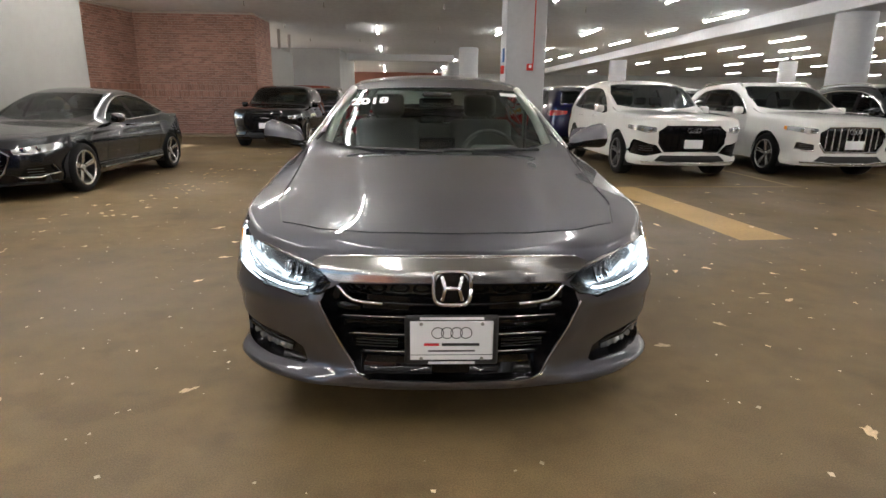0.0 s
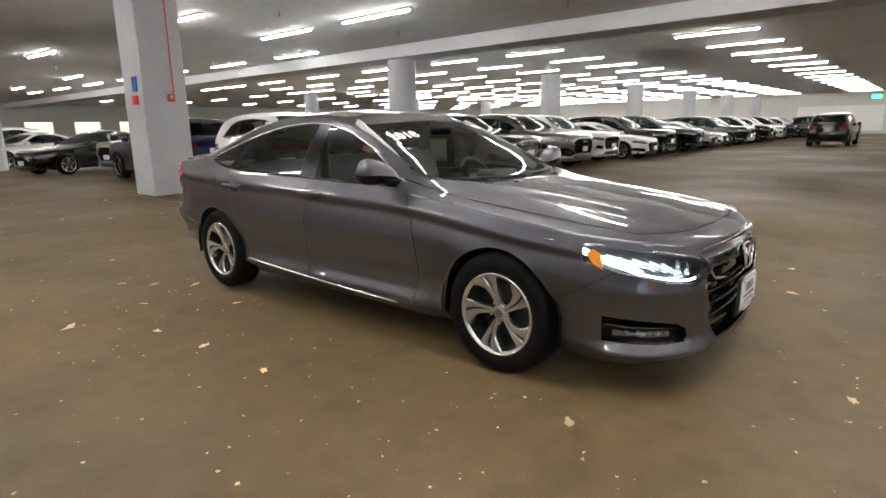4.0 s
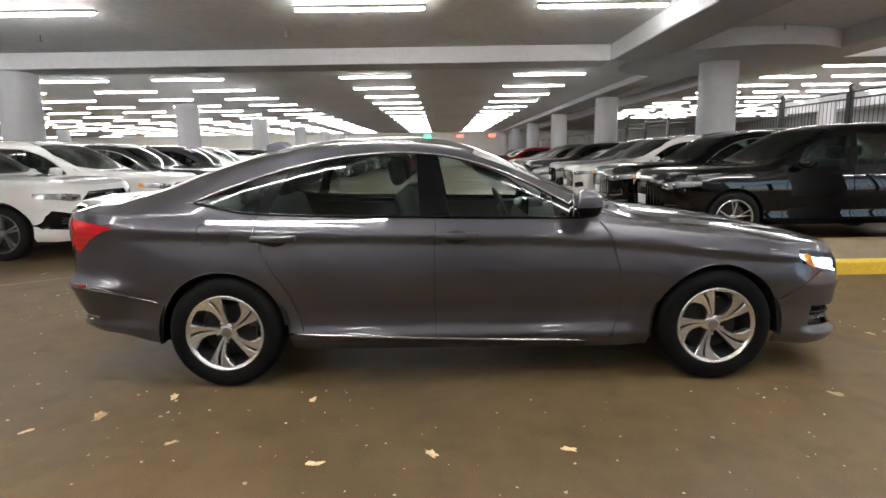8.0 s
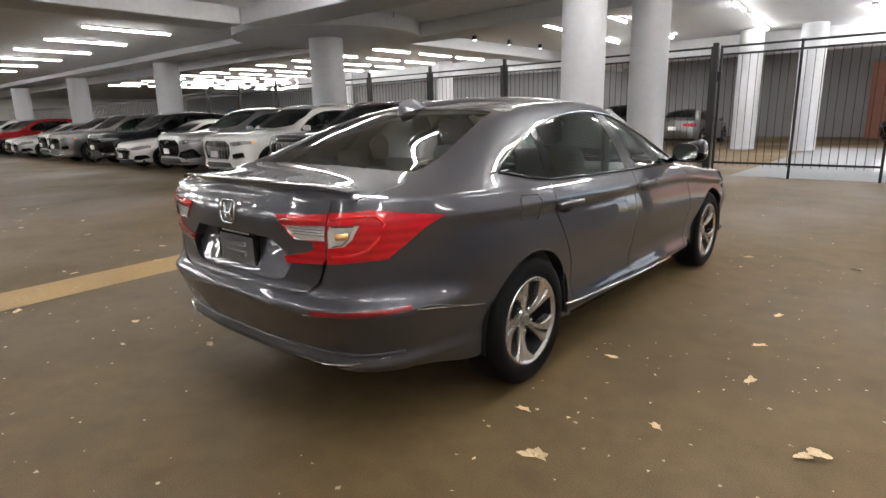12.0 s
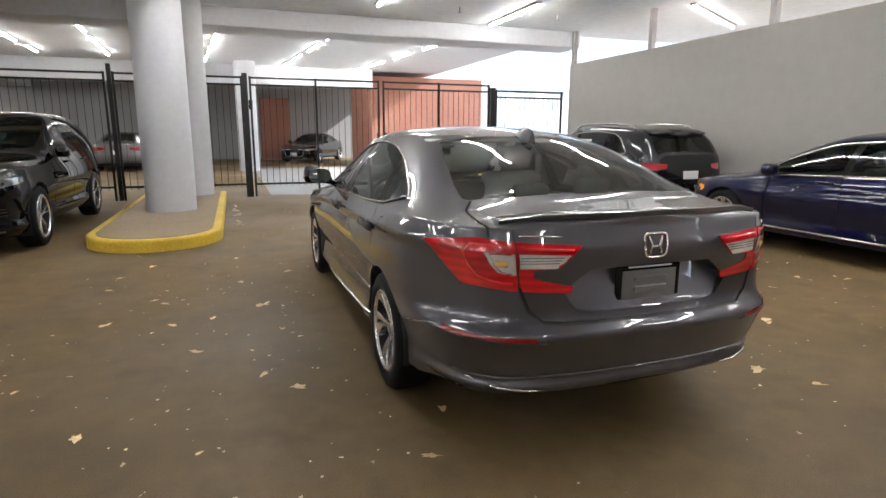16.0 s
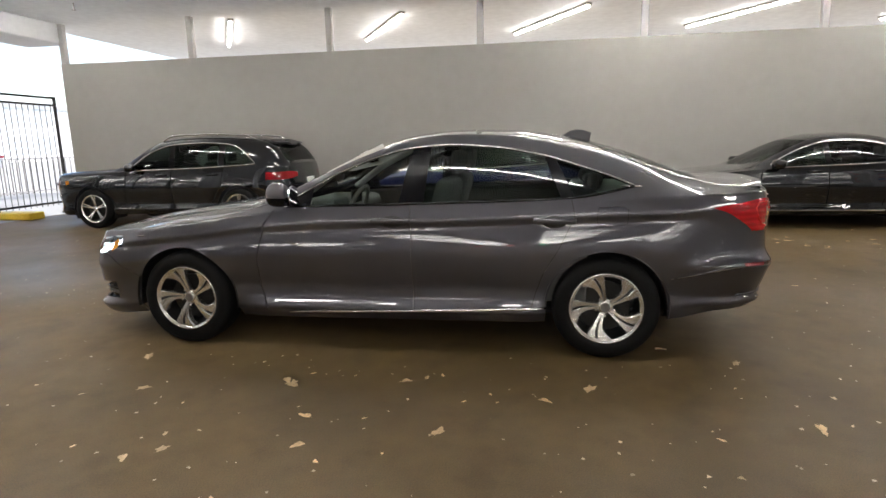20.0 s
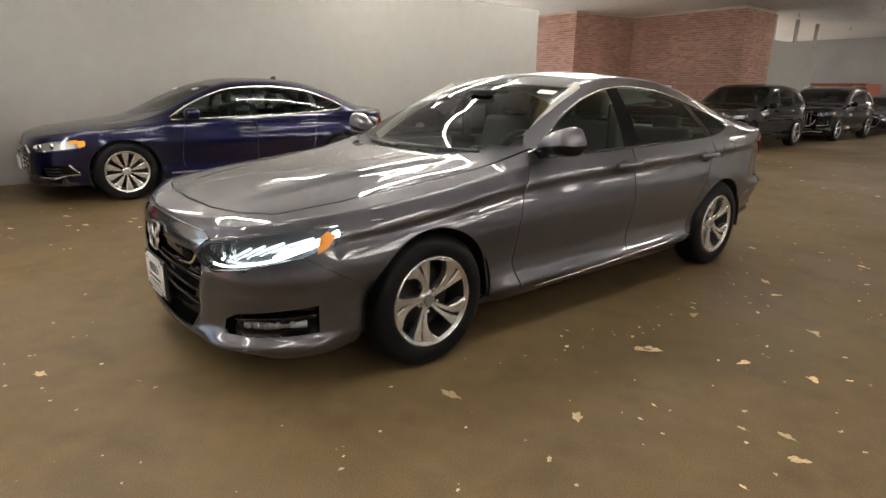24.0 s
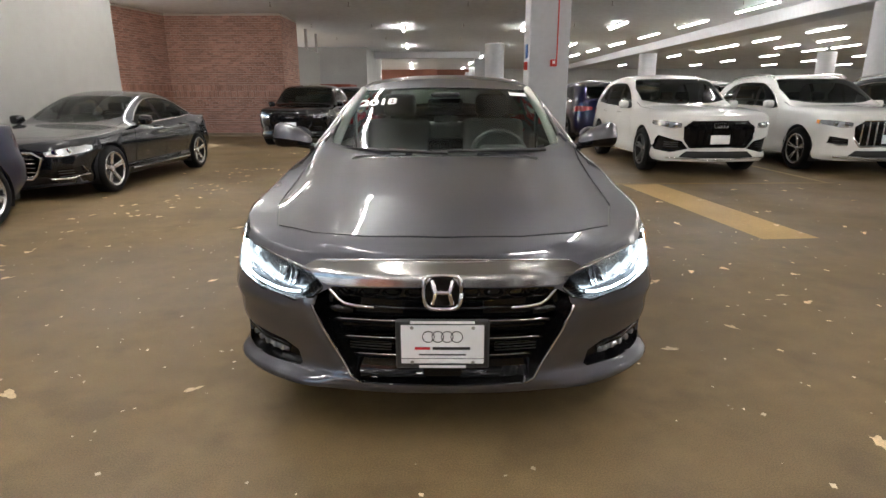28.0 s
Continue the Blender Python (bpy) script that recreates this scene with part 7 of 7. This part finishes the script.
# ---- fence and gate ----
def fence_bay(name, x0, x1, y, label, stile=None, ztop=2.57):
    root = empty(name, label, "fence" if name == "fence" else "gate", "fence and gates")
    root.location = (x0, y, 0)
    w = x1 - x0
    for z in (ztop, ztop - 0.15, 0.28):
        part("rail", box(0, w, -0.02, 0.02, z - 0.02, z + 0.02), M["blackmetal"], root)
    n = int(abs(w) / 0.135)
    for k in range(1, n):
        x = w * k / n
        part("picket", box(x - 0.005, x + 0.005, -0.005, 0.005, 0.22, ztop - 0.13), M["blackmetal"], root)
    for x in (0.02 * (1 if w > 0 else -1), w - 0.02 * (1 if w > 0 else -1), *((stile - x0,) if stile is not None else ())):
        part("stile", box(x - 0.022, x + 0.022, -0.022, 0.022, 0.0, ztop + 0.03), M["blackmetal"], root)
    return root


def fence_post(x, y, z, w=0.08):
    tagged(part("fence_post", box(x - w / 2, x + w / 2, y - w / 2, y + w / 2, 0, z, 0.006), M["blackmetal"], None), "black square steel fence post standing on the floor", "post", "fence posts")


FY = -9.10
gate = fence_bay("gate", 1.24, -1.64, FY, "black steel picket gate leaf, closed", -0.18)
gate2 = fence_bay("gate", -1.72, -4.46, FY, "black steel picket gate leaf with latch, closed", -3.12)
for g, x in ((gate, -1.60), (gate2, -1.78)):
    part("latch", box(x - g.location.x - 0.03, x - g.location.x + 0.03, -0.04, 0.04, 1.12, 1.42, 0.01), M["blackmetal"], g)
part("hinge_lock", box(-0.05, 0.03, -0.05, 0.05, 1.9, 2.1, 0.01), M["blackmetal"], gate)
fence_post(1.33, FY, 2.66, 0.11)
fence_post(-4.55, FY, 2.52, 0.12)
for k in range(9):
    x = 3.9 + 2.6 * k
    fence_bay("fence", x - 2.52, x - 0.05, FY, "black steel picket fence bay")
    fence_post(x, FY, 2.75)
fence_bay("fence", -6.55, -4.63, FY, "black steel picket fence bay beside the wall", None, 2.45)
cone = empty("traffic_cone", "orange traffic cone standing behind the gate", "cone")
cone.location = (-8.5, -15.5, 0)
part("cone_body", lathe([(0.135, 0.02), (0.125, 0.05), (0.075, 0.30), (0.03, 0.54), (0.02, 0.55)], 20, "z"), M["cone"], cone, smooth=50)
part("cone_base", box(-0.18, 0.18, -0.18, 0.18, 0, 0.03, 0.01), M["cone"], cone)
# The white van on the street, made from the sport utility model.
park("suv", "a", "white", -27.0, -36.0, 60, "standing in for a van out on the sunlit street", 1.1, near=False)
facade = empty("street_building", "pale office building with blue windows across the street", "building")
part("wall", box(-80, -12, -76, -64, 0, 7.2), M["facade"], facade)
part("roof", box(-80.3, -11.7, -76.3, -63.7, 7.2, 7.6), M["facade"], facade)
for k in range(16):
    for j in range(2):
        part("window", box(-78 + 4.2 * k, -75 + 4.2 * k, -64.06, -63.98, 0.9 + 3.6 * j, 3.2 + 3.6 * j), M["facadeglass"], facade)
for k in range(12):
    x = 18.0 + 3.2 * k
    tagged(part("shop_window", box(x, x + 2.9, -28.99, -28.93, 0.7, 2.5), M["shopglass"]), "large blue-tinted window behind the fence", "window", kind="structure")
far = bmesh.new()
for k in range(120):
    x = 24.9 + 0.2 * k
    add_box(far, x - 0.01, x + 0.01, FY - 0.01, FY + 0.01, 0.2, 2.5)
add_box(far, 24.9, 49, FY - 0.02, FY + 0.02, 2.4, 2.44)
tagged(part("fence_far", far, M["blackmetal"]), "black steel picket fence far along the aisle", "fence", kind="stuff")
street = bmesh.new()
for k in range(90):
    x = -28 + 0.22 * k
    add_box(street, x - 0.012, x + 0.012, -14.02, -13.98, 0.1, 1.15)
for z in (0.15, 1.12):
    add_box(street, -28, -8.2, -14.03, -13.97, z, z + 0.05)
tagged(part("street_railing", street, M["post"]), "low pale railing along the sunlit street", "fence", kind="stuff")

# ---- fittings on the square column and signs ----
alarm = empty("fire_alarm", "red fire alarm strobe fixed to the square column", "alarm")
alarm.location = (2.38, 9.16, 2.0)
part("alarm_body", box(-0.075, 0.075, -0.06, 0.0, -0.075, 0.075, 0.012, 2), M["red"], alarm, smooth=50)
part("strobe", box(-0.03, 0.03, -0.075, -0.055, -0.02, 0.05, 0.008), M["white"], alarm)
pipe = tagged(part("conduit", tube([(2.45, 9.145, 2.08), (2.45, 9.145, CEIL)], 0.014, 8), M["red"]), "thin red conduit running up the square column", "pipe")
pull = empty("alarm_box", "red alarm box on the side of the square column", "alarm")
pull.location = (1.83, 9.45, 1.95)
part("box_body", box(-0.07, 0.0, -0.09, 0.09, -0.09, 0.09, 0.012, 2), M["red"], pull, smooth=50)
tagged(part("wall_sign", box(1.80, 1.828, 9.36, 9.56, 2.12, 2.42, 0.004), M["bluesign"]), "small blue sign above the red alarm box", "sign")
for x, y, mt, word in ((64.85, 1.7, "exitgreen", "green"), (64.85, -2.2, "exitred", "red"), (64.85, -6.0, "exitred", "red")):
    sg = empty("exit_sign", "lit %s exit sign on the far end wall" % word, "sign")
    sg.location = (x, y, 3.45)
    part("sign_case", box(0.0, 0.12, -0.42, 0.42, -0.2, 0.2, 0.01), M["lampcase"], sg)
    part("sign_face", box(-0.02, -0.004, -0.38, 0.38, -0.16, 0.16), M[mt], sg)
for x, y, s in ((64.9, 6, 5), (64.9, -14, 6)):
    structure("wall_panel", box(x - 0.05, x, y - s, y + s * 0.4, 0.3, 2.7), M["white"], "bright white panel on the far end wall", "wall")


# ---- sprinklers and downlights under the ceiling ----
def sprinkler(x, y):
    root = empty("sprinkler", "small brass ceiling sprinkler head", "sprinkler", "ceiling sprinklers")
    root.location = (x, y, CEIL)
    part("drop", lathe([(0.012, -0.11), (0.012, 0)], 8, "z"), M["steel"], root)
    part("deflector", lathe([(0.035, -0.125), (0.035, -0.118)], 12, "z"), M["steel"], root)
    return root


sp = sprinkler(0.6, 8.6)
for x in (-5.2, -2.9, 0.6, 4.8, 8.6):
    for y in (-7.2, -2.0, 3.4, 8.6, 13.6, 18.8, 24.0):
        if (x, y) != (0.6, 8.6):
            copy_thing(sp, pose(x, y, CEIL))


def downlight(x, y):
    root = empty("downlight", "small round ceiling spotlight, switched on", "lamp", "ceiling spotlights")
    root.location = (x, y, CEIL)
    part("can", lathe([(0.08, -0.16), (0.08, 0.0)], 16, "z"), M["black"], root, smooth=40)
    part("bulb", lathe([(0.055, -0.168), (0.055, -0.161)], 16, "z"), M["led"], root)
    return root


dl = downlight(9.9, -10.2)
for k in range(1, 5):
    copy_thing(dl, pose(9.9 - 0.05 * k, -10.2 - 2.0 * k, CEIL))

# ---- bricks ----
COURSE, LEN = 0.0735, 0.213


def brick_mesh(w, h, d=0.012):
    bm = box(0, w, 0, d, 0, h, 0.003)
    me = bpy.data.meshes.new("brick")
    bm.to_mesh(me)
    bm.free()
    me.materials.append(M["brick"])
    return me


full, soldier = brick_mesh(0.203, 0.064), brick_mesh(0.064, 0.203)
rest_v, rest_f = [], []
made = 0
for n, (a, b) in enumerate(BRICK_FACES):
    L = math.hypot(b[0] - a[0], b[1] - a[1])
    ux, uy = (b[0] - a[0]) / L, (b[1] - a[1]) / L
    nx, ny = uy, -ux
    turn = Matrix(((ux, nx, 0, a[0]), (uy, ny, 0, a[1]), (0, 0, 1, 0), (0, 0, 0, 1)))
    if turn.to_3x3().determinant() < 0:
        turn = Matrix(((ux, -nx, 0, a[0]), (uy, -ny, 0, a[1]), (0, 0, 1, 0), (0, 0, 0, 1)))
    out = -1 if turn.col[1][0] * nx + turn.col[1][1] * ny < 0 else 1
    row, z = 0, 0.004
    while z < CEIL - 0.07:
        band = 1.25 < z < 1.47
        step, h = (0.0735, 0.203) if band else (LEN, 0.064)
        s = 0.0 if band else (-LEN / 2 if row % 2 else 0)
        while s < L - 0.02:
            s0, s1 = max(s, 0), min(s + step - 0.0095, L)
            if s1 - s0 > 0.03:
                as_part = n == 2 and made < 290 and 1.0 < z < 2.1 and s1 - s0 > step * 0.9
                jut = 0.004 * noise.noise((s * 9, z * 13, n * 3.1))
                if as_part:
                    ob = new("brick", soldier if band else full)
                    ob.parent = brick_wall
                    ob.matrix_basis = turn @ Matrix.Translation((s0, (0 if out > 0 else -0.012) + jut * out, z))
                    made += 1
                else:
                    base = len(rest_v)
                    y0, y1 = sorted((0, out * (0.012 + jut)))
                    for x in (s0, s1):
                        for y in (y0, y1):
                            for zz in (z, z + h):
                                rest_v.append(tuple(turn @ Vector((x, y, zz))))
                    rest_f += [tuple(base + i for i in q) for q in ((0, 1, 3, 2), (4, 6, 7, 5), (0, 4, 5, 1), (2, 3, 7, 6), (0, 2, 6, 4), (1, 5, 7, 3))]
            s += step
        z += h + 0.0095
        row += 1
me = bpy.data.meshes.new("brickwork")
me.from_pydata(rest_v, [], rest_f)
me.materials.append(M["brickisle"])
bw = new("brickwork", me)
bw.parent = brick_wall
tagged(bw, kind="stuff")

# ---- fallen leaves ----
def leaf_mesh(seed):
    """A dry curled leaf with lobes."""
    rnd = random.Random(seed)
    bm = bmesh.new()
    c = bm.verts.new((0, 0, 0.004))
    n = 18
    ring = []
    lobes, turn, long = rnd.choice((3, 5)), rnd.uniform(0, 6.28), rnd.uniform(0.55, 0.8)
    for k in range(n):
        a = 2 * math.pi * k / n
        r = 0.038 * (1 + 0.22 * math.cos(lobes * a + turn) + rnd.uniform(-0.16, 0.16))
        x, y = r * math.cos(a) * 1.25, r * math.sin(a) * long
        ring.append(bm.verts.new((x, y, 0.003 + 7.0 * y * y + rnd.uniform(0, 0.005))))
    for k in range(n):
        bm.faces.new((c, ring[k], ring[(k + 1) % n]))
    stem = ring[0].co.copy()
    a, b = bm.verts.new(stem + Vector((0.03, 0.002, 0.0))), bm.verts.new(stem + Vector((0.0, 0.004, 0.002)))
    bm.faces.new((ring[0], a, b))
    me = bpy.data.meshes.new("leaf")
    bm.to_mesh(me)
    bm.free()
    me.materials.append(M["leafy"])
    return me


leaf_kinds = [leaf_mesh(k) for k in range(8)]
rnd = random.Random(11)


def leaf(x, y, size=1.0):
    ob = new("leaf", rnd.choice(leaf_kinds))
    ob.matrix_basis = pose(x, y, 0.001, rnd.uniform(-6, 6), rnd.uniform(-6, 6), rnd.uniform(0, 360)) @ Matrix.Scale(size, 4)
    tagged(ob, "dry curled brown leaf lying on the floor", "leaf", "fallen leaves")


for x, y in ((-1.68, -0.40), (-1.70, 0.22), (-2.09, 1.32), (-1.14, -1.98), (-1.03, 1.68), (-1.25, 1.97), (1.545, 1.04), (1.94, 0.535), (1.38, 0.25), (2.14, -0.09), (1.19, -1.54), (1.86, -0.17),
             (-1.28, 1.95), (-2.13, 1.27), (0.90, 2.19), (-1.42, 2.23), (2.40, 1.51), (1.65, -1.24), (-1.95, -2.03), (-0.13, -2.92), (4.05, 1.37), (-1.56, 1.45), (-1.77, 0.73), (-1.10, 0.88),
             (2.25, -0.70), (2.34, -0.83), (1.45, -0.45), (1.51, -0.40), (1.47, -0.40), (2.75, -1.77), (2.76, -1.30), (2.52, -2.22), (2.60, -0.24), (1.68, -2.37), (1.37, 1.29), (1.70, 2.31), (-1.10, 3.33), (0.70, 1.79)):
    leaf(x, y, rnd.uniform(0.7, 0.95))
for k in range(95):
    x, y = rnd.gauss(-3.55, 0.32), rnd.uniform(-3.2, 6.6)
    leaf(x, y, rnd.uniform(0.4, 0.95))
for k in range(40):
    leaf(rnd.uniform(-4.3, 1.3), rnd.uniform(6.0, 10.5), rnd.uniform(0.4, 0.9))
for k in range(45):
    leaf(rnd.uniform(1.2, 3.4), rnd.uniform(-2.6, 4.0), rnd.uniform(0.18, 0.45))
for k in range(40):
    leaf(rnd.uniform(2.2, 9.0), rnd.uniform(1.0, 5.0), rnd.uniform(0.5, 0.9))
for k in range(12):
    leaf(1.72 + rnd.uniform(-0.12, 0.02), rnd.uniform(-7.5, -4.0), rnd.uniform(0.7, 1.2))
crumb_v, crumb_f = [], []
for k in range(1500):
    a, d = rnd.uniform(0, 2 * math.pi), rnd.uniform(1.2, 7.0)
    x, y = d * math.cos(a) * 0.95, d * math.sin(a) * 1.05
    if abs(x) < 0.95 and abs(y) < 2.5:
        continue
    r, t = rnd.uniform(0.003, 0.013), rnd.uniform(0, 6.28)
    base = len(crumb_v)
    for j in range(4):
        crumb_v.append((x + r * rnd.uniform(0.5, 1.3) * math.cos(t + 1.57 * j), y + r * rnd.uniform(0.5, 1.3) * math.sin(t + 1.57 * j), 0.002 + 0.006 * rnd.random()))
    crumb_f.append((base, base + 1, base + 2, base + 3))
me = bpy.data.meshes.new("leaf_crumbs")
me.from_pydata(crumb_v, [], crumb_f)
me.materials.append(M["crumb"])
tagged(new("leaf_crumbs", me), "tiny crumbs of dry leaves and grit on the floor", "litter", kind="stuff")
